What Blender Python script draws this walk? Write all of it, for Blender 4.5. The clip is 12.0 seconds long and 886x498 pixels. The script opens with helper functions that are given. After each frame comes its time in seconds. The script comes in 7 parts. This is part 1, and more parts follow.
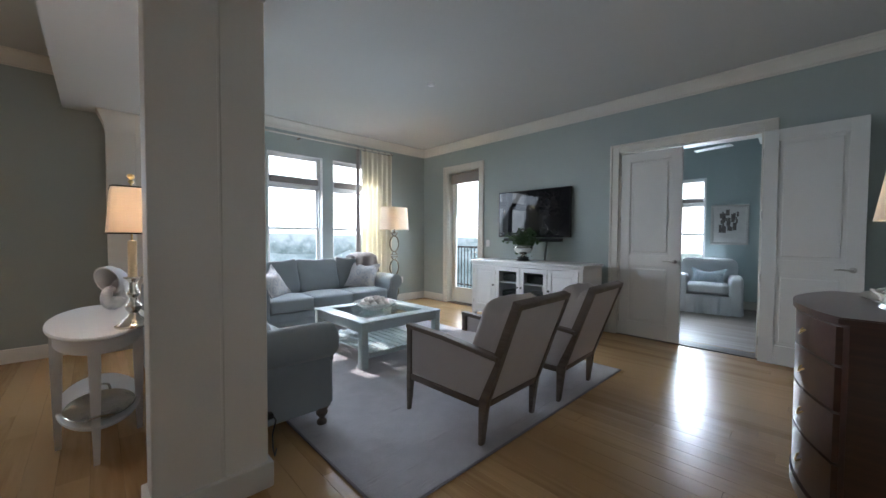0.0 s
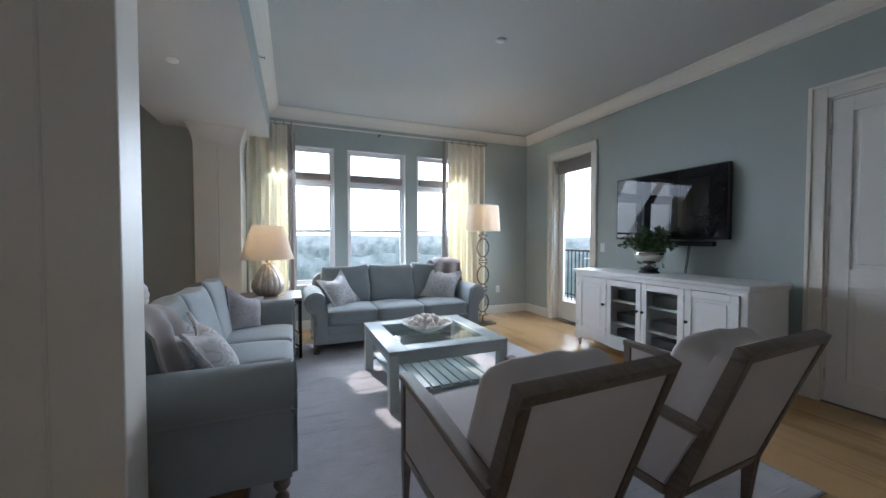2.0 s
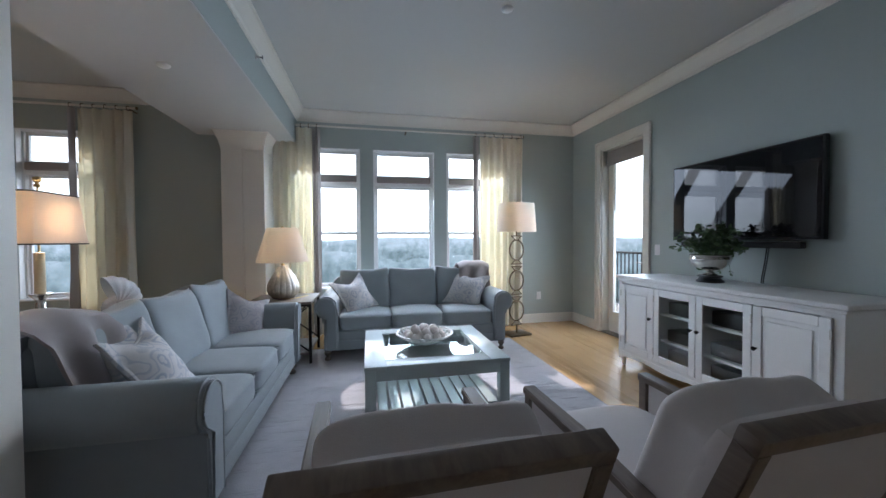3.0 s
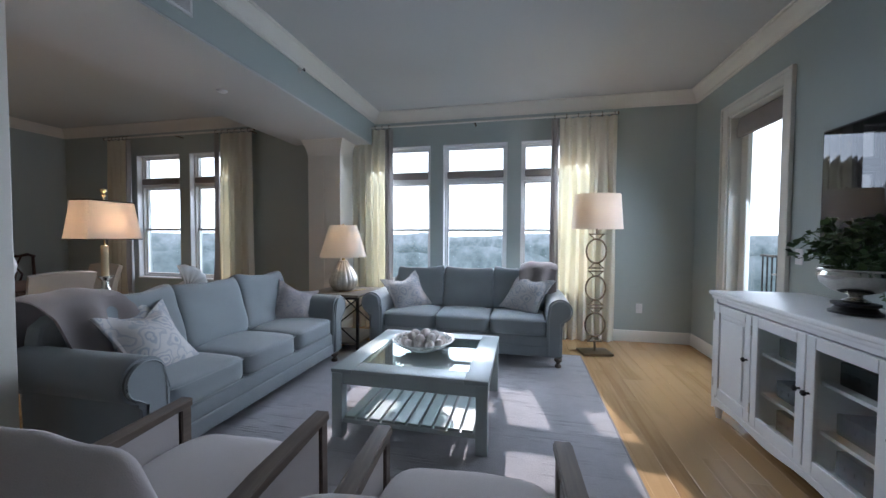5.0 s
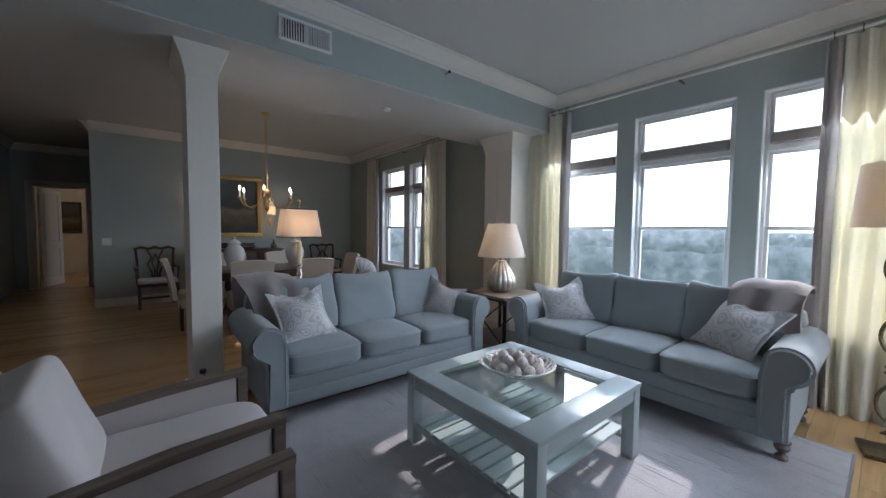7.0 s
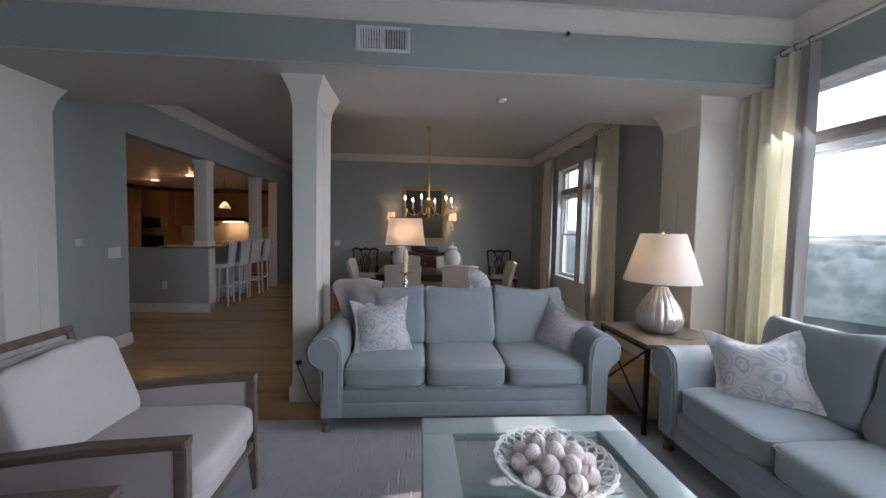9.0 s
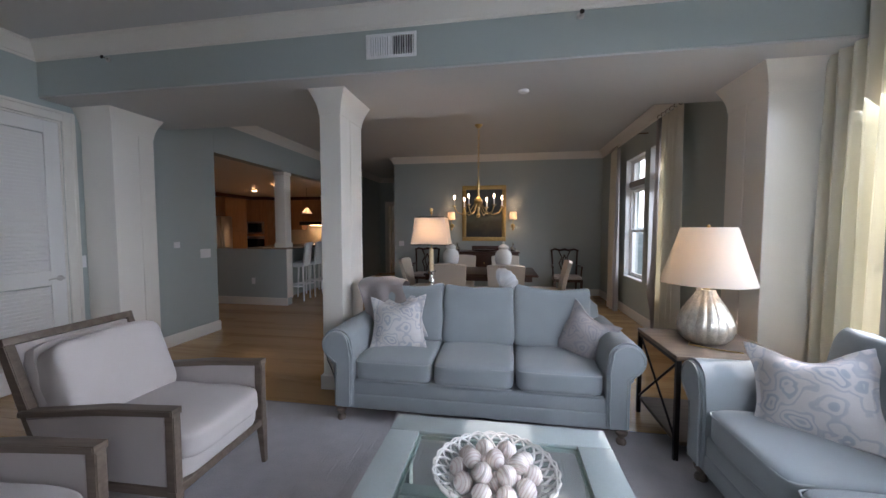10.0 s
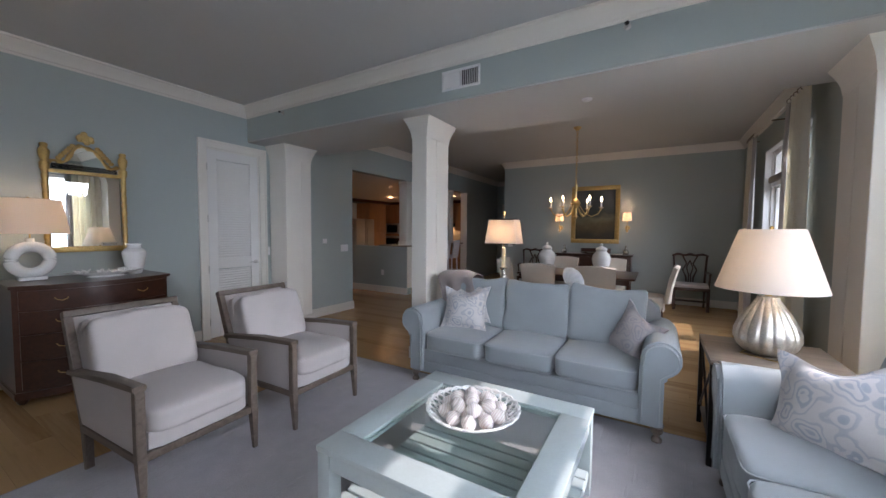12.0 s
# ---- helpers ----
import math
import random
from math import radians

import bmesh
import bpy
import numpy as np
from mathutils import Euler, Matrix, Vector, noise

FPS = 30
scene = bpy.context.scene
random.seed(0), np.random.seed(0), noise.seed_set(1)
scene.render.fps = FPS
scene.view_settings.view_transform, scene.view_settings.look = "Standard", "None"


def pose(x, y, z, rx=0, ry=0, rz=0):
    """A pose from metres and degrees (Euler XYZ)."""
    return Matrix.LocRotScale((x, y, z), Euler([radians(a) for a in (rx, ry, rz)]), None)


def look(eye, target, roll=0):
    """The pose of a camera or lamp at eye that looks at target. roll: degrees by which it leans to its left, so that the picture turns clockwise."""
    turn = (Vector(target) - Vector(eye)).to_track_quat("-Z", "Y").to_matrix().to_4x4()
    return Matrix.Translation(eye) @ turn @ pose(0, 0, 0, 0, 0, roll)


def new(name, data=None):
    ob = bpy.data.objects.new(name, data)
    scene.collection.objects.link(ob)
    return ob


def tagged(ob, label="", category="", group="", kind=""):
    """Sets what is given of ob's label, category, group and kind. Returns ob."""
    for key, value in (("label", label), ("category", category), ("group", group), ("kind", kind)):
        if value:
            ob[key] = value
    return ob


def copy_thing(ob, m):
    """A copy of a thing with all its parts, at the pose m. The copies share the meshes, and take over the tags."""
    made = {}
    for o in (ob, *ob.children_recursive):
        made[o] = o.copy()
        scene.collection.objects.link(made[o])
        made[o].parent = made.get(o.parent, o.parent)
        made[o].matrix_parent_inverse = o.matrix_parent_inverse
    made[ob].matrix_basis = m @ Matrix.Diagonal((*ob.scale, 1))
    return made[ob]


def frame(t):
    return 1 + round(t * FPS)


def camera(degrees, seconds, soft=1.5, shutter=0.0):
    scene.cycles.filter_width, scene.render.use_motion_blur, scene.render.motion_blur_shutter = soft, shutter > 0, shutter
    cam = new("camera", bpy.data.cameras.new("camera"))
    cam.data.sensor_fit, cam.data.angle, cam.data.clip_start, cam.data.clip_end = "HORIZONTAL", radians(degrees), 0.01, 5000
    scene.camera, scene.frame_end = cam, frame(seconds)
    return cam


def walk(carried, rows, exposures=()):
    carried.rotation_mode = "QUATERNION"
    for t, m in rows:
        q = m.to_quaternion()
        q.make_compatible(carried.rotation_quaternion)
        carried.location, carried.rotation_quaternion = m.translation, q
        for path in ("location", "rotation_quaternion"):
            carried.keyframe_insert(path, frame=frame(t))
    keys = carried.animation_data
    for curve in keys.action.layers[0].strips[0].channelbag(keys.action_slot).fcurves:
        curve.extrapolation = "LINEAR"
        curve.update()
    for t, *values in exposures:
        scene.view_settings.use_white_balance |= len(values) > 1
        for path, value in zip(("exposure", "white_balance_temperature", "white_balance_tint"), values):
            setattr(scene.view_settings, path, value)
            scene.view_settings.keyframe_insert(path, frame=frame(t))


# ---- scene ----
cam = camera(101.4, 12.0)
PATH = [
    (0, (0.257, 0.146, 1.261), (-1.187, 1.529, 1.2), 0.3),
    (0.5, (0.14, 0.388, 1.274), (-1.399, 1.664, 1.217), 0.1),
    (1, (0.035, 0.655, 1.281), (-1.605, 1.798, 1.222), -0.4),
    (1.5, (-0.032, 0.946, 1.288), (-1.779, 1.919, 1.232), -0.0),
    (2, (-0.126, 1.285, 1.287), (-1.973, 2.051, 1.231), -0.0),
    (2.5, (-0.217, 1.629, 1.284), (-2.131, 2.203, 1.231), -0.0),
    (3, (-0.297, 1.965, 1.284), (-2.257, 2.364, 1.239), -0.3),
    (3.2, (-0.331, 2.096, 1.286), (-2.304, 2.419, 1.235), -0.1),
    (4.8, (-0.548, 3.008, 1.304), (-2.522, 2.691, 1.245), 0.0),
    (5, (-0.595, 3.118, 1.306), (-2.547, 2.691, 1.239), 0.3),
    (5.5, (-0.753, 3.376, 1.307), (-2.611, 2.641, 1.236), 0.4),
    (6, (-0.941, 3.566, 1.319), (-2.654, 2.536, 1.238), 0.5),
    (6.5, (-1.166, 3.72, 1.338), (-2.676, 2.411, 1.243), 0.5),
    (7, (-1.435, 3.831, 1.357), (-2.693, 2.279, 1.252), 0.6),
    (7.5, (-1.726, 3.85, 1.373), (-2.716, 2.116, 1.262), 0.2),
    (9.3, (-2.832, 3.718, 1.429), (-2.823, 1.721, 1.319), 0.6),
    (9.5, (-2.948, 3.709, 1.43), (-2.846, 1.715, 1.309), 0.0),
    (10, (-3.224, 3.711, 1.42), (-2.894, 1.742, 1.313), 0.0),
    (10.5, (-3.446, 3.762, 1.419), (-2.925, 1.835, 1.316), 0.2),
    (11, (-3.651, 3.866, 1.431), (-2.956, 1.993, 1.329), 0.3),
    (11.5, (-3.83, 3.928, 1.414), (-2.967, 2.126, 1.31), 0.3),
    (12, (-3.965, 3.995, 1.411), (-2.948, 2.276, 1.311), 0.4),
]
EXPOSURES = [(0.0, 0.55, 6150, 15), (1.0, 0.5, 6150, 15), (3.0, 0.22, 5900, 16), (5.5, -0.07, 5880, 17), (7.0, -0.14, 5980, 16), (9.5, 0.14, 6300, 21), (12.0, 0.28, 6380, 22)]
walk(cam, [(t, look(eye, target, roll)) for t, eye, target, roll in PATH], EXPOSURES)

# ---- world and lights ----
SUN_AZ, SUN_EL = 259.5, 37.5      # degrees: direction towards the sun from +y over +x, and height
world = bpy.data.worlds.new("world")
scene.world = world
world.use_nodes = True
wn = world.node_tree
wn.nodes.clear()
sky = wn.nodes.new("ShaderNodeTexSky")
sky.sky_type, sky.sun_disc = "NISHITA", False
sky.dust_density, sky.ozone_density = 0.2, 3.0
sky.sun_elevation, sky.sun_rotation = radians(SUN_EL), radians(SUN_AZ)
bg = wn.nodes.new("ShaderNodeBackground")
bg.inputs["Strength"].default_value = 0.15
wout = wn.nodes.new("ShaderNodeOutputWorld")
wn.links.new(sky.outputs[0], bg.inputs["Color"])
wn.links.new(bg.outputs[0], wout.inputs["Surface"])


def sun_light():
    d = bpy.data.lights.new("sun", "SUN")
    d.energy, d.angle, d.color = 4.0, radians(0.6), (1.0, 0.94, 0.86)
    ob = new("sun", d)
    a, e = radians(SUN_AZ), radians(SUN_EL)
    way = Vector((math.sin(a) * math.cos(e), math.cos(a) * math.cos(e), math.sin(e)))
    ob.matrix_world = look(way * 30, (0, 0, 0))


def window_light(name, at, to, w, h, watts, colour=(0.76, 0.89, 1.0)):
    """Sky light in a window's opening."""
    d = bpy.data.lights.new(name, "AREA")
    d.shape, d.size, d.size_y, d.energy, d.color = "RECTANGLE", w, h, watts, colour
    d.spread = radians(138)
    ob = new(name, d)
    ob.matrix_world = look(at, to)
    return ob


def bulb_light(name, at, watts, radius=0.04, colour=(1.0, 0.68, 0.4)):
    d = bpy.data.lights.new(name, "POINT")
    d.energy, d.shadow_soft_size, d.color = watts, radius, colour
    ob = new(name, d)
    ob.location = at
    return ob


SKY_W = 1.0
sun_light()
for cy in (1.41, 2.47, 3.53):
    window_light("sky_light", (-5.79, cy, 1.62), (-4.0, cy, 0.42), 0.84, 1.9, 29 * SKY_W)
for cy in (-2.53, -1.51):
    window_light("sky_light", (-5.51, cy, 1.62), (-3.7, cy, 0.45), 0.80, 1.9, 10.0 * SKY_W)
window_light("sky_light", (-4.4, 5.39, 1.42), (-4.4, 3.5, 0.5), 0.7, 2.1, 26 * SKY_W)
window_light("sky_light", (-1.72, 8.83, 1.6), (-1.4, 7.0, 0.7), 0.84, 1.8, 52 * SKY_W)
WARM = (1.0, 0.76, 0.52)
bulb_light("bulb_light", (-4.57, 1.03, 1.22), 8, 0.04, (1.0, 0.84, 0.66))
bulb_light("bulb_light", (-2.54, 0.30, 1.40), 9, 0.04, (1.0, 0.80, 0.60))
bulb_light("bulb_light", (-4.93, 3.93, 1.58), 17, 0.04, WARM)
bulb_light("bulb_light", (0.69, 3.12, 1.52), 2.8, 0.04, WARM)
bulb_light("bulb_light", (-3.42, -4.29, 1.74), 3.5, 0.03)
bulb_light("bulb_light", (-2.07, -4.29, 1.74), 3.5, 0.03)
bulb_light("bulb_light", (-2.82, -2.09, 2.02), 3.0, 0.12)
for x, y in ((2.6, -2.2), (2.2, -4.4), (3.6, -5.4)):
    bulb_light("bulb_light", (x, y, 2.40), 2.5, 0.05, (1.0, 0.52, 0.22))
bulb_light("bulb_light", (2.72, -7.30, 1.50), 1.6, 0.05, (1.0, 0.66, 0.36))
bulb_light("bulb_light", (0.2, -9.3, 2.6), 1.6, 0.1, (1.0, 0.75, 0.5))


# ---- materials ----
def material(name, colour, rough=0.6, metal=0.0, vary=0.12, scale=6.0, fine=60.0, bump=0.05, sheen=0.0, coat=0.0, island=0.0, obj=0.0, stretch=(1, 1, 1), spec=0.5):
    """A plain surface with stains and grain at two sizes."""
    m = bpy.data.materials.new(name)
    m.use_nodes = True
    nt = m.node_tree
    b = nt.nodes["Principled BSDF"]
    tc = nt.nodes.new("ShaderNodeTexCoord")
    mp = nt.nodes.new("ShaderNodeMapping")
    mp.inputs["Scale"].default_value = stretch
    nt.links.new(tc.outputs["Object"], mp.inputs["Vector"])
    n1, n2 = nt.nodes.new("ShaderNodeTexNoise"), nt.nodes.new("ShaderNodeTexNoise")
    n1.inputs["Scale"].default_value, n2.inputs["Scale"].default_value = scale, fine
    n1.inputs["Detail"].default_value, n2.inputs["Detail"].default_value = 4, 3
    for n in (n1, n2):
        nt.links.new(mp.outputs[0], n.inputs["Vector"])
    add = nt.nodes.new("ShaderNodeMath")
    add.operation = "ADD"
    nt.links.new(n1.outputs["Fac"], add.inputs[0])
    nt.links.new(n2.outputs["Fac"], add.inputs[1])
    last = add.outputs[0]
    for src, amount in (("Random Per Island", island), ("Random", obj)):
        if amount:
            node = nt.nodes.new("ShaderNodeNewGeometry" if src != "Random" else "ShaderNodeObjectInfo")
            mul = nt.nodes.new("ShaderNodeMath")
            mul.operation = "MULTIPLY_ADD"
            mul.inputs[1].default_value = amount
            nt.links.new(node.outputs[src], mul.inputs[0])
            nt.links.new(last, mul.inputs[2])
            last = mul.outputs[0]
    ramp = nt.nodes.new("ShaderNodeMapRange")
    ramp.inputs["From Min"].default_value, ramp.inputs["From Max"].default_value = 0.5, 1.5 + island + obj
    ramp.inputs["To Min"].default_value, ramp.inputs["To Max"].default_value = 1 - vary, 1 + vary
    nt.links.new(last, ramp.inputs["Value"])
    mix = nt.nodes.new("ShaderNodeVectorMath")
    mix.operation = "SCALE"
    mix.inputs[0].default_value = colour
    nt.links.new(ramp.outputs[0], mix.inputs["Scale"])
    nt.links.new(mix.outputs[0], b.inputs["Base Color"])
    b.inputs["Roughness"].default_value, b.inputs["Metallic"].default_value = rough, metal
    b.inputs["Specular IOR Level"].default_value = spec
    b.inputs["Sheen Weight"].default_value, b.inputs["Coat Weight"].default_value = sheen, coat
    if bump:
        bm_ = nt.nodes.new("ShaderNodeBump")
        bm_.inputs["Strength"].default_value, bm_.inputs["Distance"].default_value = bump, 0.01
        nt.links.new(n2.outputs["Fac"], bm_.inputs["Height"])
        nt.links.new(bm_.outputs[0], b.inputs["Normal"])
    return m


def wood(name, dark, light, rough=0.35, scale=1.0, along="X", coat=0.2, rand=0.5):
    """Grain that runs along one axis, with each board its own tone."""
    m = bpy.data.materials.new(name)
    m.use_nodes = True
    nt = m.node_tree
    b = nt.nodes["Principled BSDF"]
    tc, mp = nt.nodes.new("ShaderNodeTexCoord"), nt.nodes.new("ShaderNodeMapping")
    s = {"X": (0.9, 14, 14), "Y": (14, 0.9, 14), "Z": (14, 14, 0.9)}[along]
    mp.inputs["Scale"].default_value = [v * scale for v in s]
    oi = nt.nodes.new("ShaderNodeObjectInfo")
    ge = nt.nodes.new("ShaderNodeNewGeometry")
    tone = nt.nodes.new("ShaderNodeMath")
    tone.operation = "ADD"
    nt.links.new(oi.outputs["Random"], tone.inputs[0])
    nt.links.new(ge.outputs["Random Per Island"], tone.inputs[1])
    fr = nt.nodes.new("ShaderNodeMath")
    fr.operation = "FRACT"
    nt.links.new(tone.outputs[0], fr.inputs[0])
    off = nt.nodes.new("ShaderNodeVectorMath")
    off.operation = "ADD"
    com = nt.nodes.new("ShaderNodeCombineXYZ")
    big = nt.nodes.new("ShaderNodeMath")
    big.operation = "MULTIPLY"
    big.inputs[1].default_value = 37.0
    nt.links.new(fr.outputs[0], big.inputs[0])
    for k in range(3):
        nt.links.new(big.outputs[0], com.inputs[k])
    nt.links.new(tc.outputs["Object"], mp.inputs["Vector"])
    nt.links.new(mp.outputs[0], off.inputs[0])
    nt.links.new(com.outputs[0], off.inputs[1])
    n1, n2 = nt.nodes.new("ShaderNodeTexNoise"), nt.nodes.new("ShaderNodeTexNoise")
    n1.inputs["Scale"].default_value, n1.inputs["Detail"].default_value, n1.inputs["Distortion"].default_value = 1.2, 6, 1.2
    n2.inputs["Scale"].default_value, n2.inputs["Detail"].default_value = 6, 4
    for n in (n1, n2):
        nt.links.new(off.outputs[0], n.inputs["Vector"])
    a = nt.nodes.new("ShaderNodeMath")
    a.operation = "MULTIPLY_ADD"
    a.inputs[1].default_value = 0.35
    nt.links.new(n2.outputs["Fac"], a.inputs[0])
    nt.links.new(n1.outputs["Fac"], a.inputs[2])
    c = nt.nodes.new("ShaderNodeMath")
    c.operation = "MULTIPLY_ADD"
    c.inputs[1].default_value = rand
    nt.links.new(fr.outputs[0], c.inputs[0])
    nt.links.new(a.outputs[0], c.inputs[2])
    r = nt.nodes.new("ShaderNodeValToRGB")
    r.color_ramp.elements[0].position, r.color_ramp.elements[0].color = 0.35, (*dark, 1)
    r.color_ramp.elements[1].position, r.color_ramp.elements[1].color = 0.85 + rand * 0.6, (*light, 1)
    nt.links.new(c.outputs[0], r.inputs["Fac"])
    nt.links.new(r.outputs[0], b.inputs["Base Color"])
    b.inputs["Roughness"].default_value, b.inputs["Coat Weight"].default_value = rough, coat
    b.inputs["Coat Roughness"].default_value = 0.25
    bu = nt.nodes.new("ShaderNodeBump")
    bu.inputs["Strength"].default_value, bu.inputs["Distance"].default_value = 0.08, 0.004
    nt.links.new(n2.outputs["Fac"], bu.inputs["Height"])
    nt.links.new(bu.outputs[0], b.inputs["Normal"])
    return m


def cloth_light(name, colour, through_, share=0.5, folds=40.0):
    """Thin cloth that lets light through."""
    m = material(name, colour, 0.9, vary=0.06, scale=8, fine=180, bump=0.15)
    nt = m.node_tree
    out = nt.nodes["Material Output"]
    tr = nt.nodes.new("ShaderNodeBsdfTranslucent")
    tr.inputs["Color"].default_value = (*through_, 1)
    mx = nt.nodes.new("ShaderNodeMixShader")
    mx.inputs[0].default_value = share
    nt.links.new(nt.nodes["Principled BSDF"].outputs[0], mx.inputs[1])
    nt.links.new(tr.outputs[0], mx.inputs[2])
    nt.links.new(mx.outputs[0], out.inputs["Surface"])
    return m


def glow(name, colour, strength):
    m = bpy.data.materials.new(name)
    m.use_nodes = True
    nt = m.node_tree
    nt.nodes.clear()
    e, o = nt.nodes.new("ShaderNodeEmission"), nt.nodes.new("ShaderNodeOutputMaterial")
    e.inputs["Color"].default_value, e.inputs["Strength"].default_value = (*colour, 1), strength
    nt.links.new(e.outputs[0], o.inputs["Surface"])
    return m


def pane_glass(name, tint=(0.97, 0.99, 0.98), gloss=1.0):
    """A thin pane: clear, with a sharp reflection that grows at a slant."""
    m = bpy.data.materials.new(name)
    m.use_nodes = True
    nt = m.node_tree
    nt.nodes.clear()
    t, g = nt.nodes.new("ShaderNodeBsdfTransparent"), nt.nodes.new("ShaderNodeBsdfGlossy")
    t.inputs["Color"].default_value, g.inputs["Roughness"].default_value = (*tint, 1), 0.01
    f, mx, o = nt.nodes.new("ShaderNodeLayerWeight"), nt.nodes.new("ShaderNodeMixShader"), nt.nodes.new("ShaderNodeOutputMaterial")
    p, q = nt.nodes.new("ShaderNodeMath"), nt.nodes.new("ShaderNodeMath")
    p.operation, q.operation = "POWER", "MULTIPLY_ADD"
    p.inputs[1].default_value, q.inputs[1].default_value, q.inputs[2].default_value = 3.5, 0.6 * gloss, 0.03 * gloss
    nt.links.new(f.outputs["Facing"], p.inputs[0])
    nt.links.new(p.outputs[0], q.inputs[0])
    nt.links.new(q.outputs[0], mx.inputs[0])
    nt.links.new(t.outputs[0], mx.inputs[1])
    nt.links.new(g.outputs[0], mx.inputs[2])
    nt.links.new(mx.outputs[0], o.inputs["Surface"])
    return m


def damask(name, base, figure, scale=8.5):
    """Printed scrolls and medallions on a pale cushion cover."""
    m = material(name, base, 0.9, vary=0.06, scale=20, fine=260, bump=0.12)
    nt = m.node_tree
    tc = nt.nodes.new("ShaderNodeTexCoord")
    wob = nt.nodes.new("ShaderNodeTexNoise")
    wob.inputs["Scale"].default_value, wob.inputs["Detail"].default_value = scale * 0.9, 1.5
    shift = nt.nodes.new("ShaderNodeVectorMath")
    shift.operation = "MULTIPLY_ADD"
    shift.inputs[1].default_value = (0.20, 0.20, 0.20)
    v = nt.nodes.new("ShaderNodeTexVoronoi")
    v.inputs["Scale"].default_value, v.inputs["Randomness"].default_value = scale, 0.7
    nt.links.new(tc.outputs["Object"], wob.inputs["Vector"])
    nt.links.new(wob.outputs["Color"], shift.inputs[0])
    nt.links.new(tc.outputs["Object"], shift.inputs[2])
    nt.links.new(shift.outputs[0], v.inputs["Vector"])
    r = nt.nodes.new("ShaderNodeValToRGB")
    for k, (p, q) in enumerate(((0.0, 0.9), (0.10, 0.75), (0.13, 0.05), (0.24, 0.05), (0.27, 1.0), (0.35, 0.8), (0.38, 0.0), (0.49, 0.0), (0.52, 0.7), (0.58, 0.55), (0.61, 0.0))):
        e = r.color_ramp.elements[k] if k < 2 else r.color_ramp.elements.new(p)
        e.position, e.color = p, (q, q, q, 1)
    nt.links.new(v.outputs["Distance"], r.inputs["Fac"])
    mx = nt.nodes.new("ShaderNodeMix")
    mx.data_type = "RGBA"
    b = nt.nodes["Principled BSDF"]
    src = b.inputs["Base Color"].links[0].from_socket
    nt.links.new(r.outputs[0], mx.inputs["Factor"])
    nt.links.new(src, mx.inputs[6])
    mx.inputs[7].default_value = (*figure, 1)
    nt.links.new(mx.outputs[2], b.inputs["Base Color"])
    return m


def banded(name, pale, line):
    """A pale shell with fine darker lines round it."""
    m = material(name, pale, 0.4, vary=0.10, scale=14, fine=60, bump=0.06)
    nt = m.node_tree
    tc, w, r, mx = (nt.nodes.new("ShaderNode" + k) for k in ("TexCoord", "TexWave", "ValToRGB", "Mix"))
    w.bands_direction = "Z"
    w.inputs["Scale"].default_value, w.inputs["Distortion"].default_value = 30.0, 0.8
    r.color_ramp.elements[0].position, r.color_ramp.elements[1].position = 0.55, 0.95
    mx.data_type = "RGBA"
    b = nt.nodes["Principled BSDF"]
    src = b.inputs["Base Color"].links[0].from_socket
    nt.links.new(tc.outputs["Object"], w.inputs["Vector"])
    nt.links.new(w.outputs["Fac"], r.inputs["Fac"])
    nt.links.new(r.outputs[0], mx.inputs["Factor"])
    nt.links.new(src, mx.inputs[6])
    mx.inputs[7].default_value = (*line, 1)
    nt.links.new(mx.outputs[2], b.inputs["Base Color"])
    return m


def landscape(name):
    """An old dark landscape: brown ground, a pale band of water, a dull sky."""
    m = material(name, (0.1, 0.1, 0.1), 0.45, vary=0.5, scale=7, fine=30, bump=0.1)
    nt = m.node_tree
    tc, sp, n, ad, r = (nt.nodes.new("ShaderNode" + k) for k in ("TexCoord", "SeparateXYZ", "TexNoise", "Math", "ValToRGB"))
    n.inputs["Scale"].default_value, n.inputs["Detail"].default_value = 6.0, 6
    ad.operation = "MULTIPLY_ADD"
    ad.inputs[1].default_value = 0.30
    nt.links.new(tc.outputs["Generated"], sp.inputs[0])
    nt.links.new(tc.outputs["Object"], n.inputs["Vector"])
    nt.links.new(n.outputs["Fac"], ad.inputs[0])
    nt.links.new(sp.outputs["Z"], ad.inputs[2])
    for k, (p, c) in enumerate(((0.2, (0.035, 0.026, 0.016)), (0.42, (0.10, 0.075, 0.03)), (0.55, (0.17, 0.15, 0.085)), (0.66, (0.05, 0.055, 0.04)), (0.95, (0.085, 0.095, 0.09)))):
        e = r.color_ramp.elements[k] if k < 2 else r.color_ramp.elements.new(p)
        e.position, e.color = p, (*c, 1)
    nt.links.new(ad.outputs[0], r.inputs["Fac"])
    nt.links.new(r.outputs[0], nt.nodes["Principled BSDF"].inputs["Base Color"])
    return m


TEAL = material("wall_paint_grey_green", (0.395, 0.442, 0.427), 0.75, vary=0.03, scale=1.5, fine=220, bump=0.03)
BLUE = material("wall_paint_blue", (0.41, 0.485, 0.485), 0.75, vary=0.03, scale=1.5, fine=220, bump=0.03)
CEIL = material("ceiling_paint", (0.53, 0.535, 0.525), 0.85, vary=0.03, scale=1.2, fine=200, bump=0.03)
TRIM = material("trim_paint_cream", (0.74, 0.71, 0.65), 0.45, vary=0.03, scale=3, fine=120, bump=0.02)
WHITE = material("white_paint", (0.78, 0.78, 0.78), 0.4, vary=0.04, scale=4, fine=120, bump=0.02)
DOORP = material("door_paint_white", (0.72, 0.71, 0.69), 0.42, vary=0.03, scale=3, fine=120, bump=0.02)
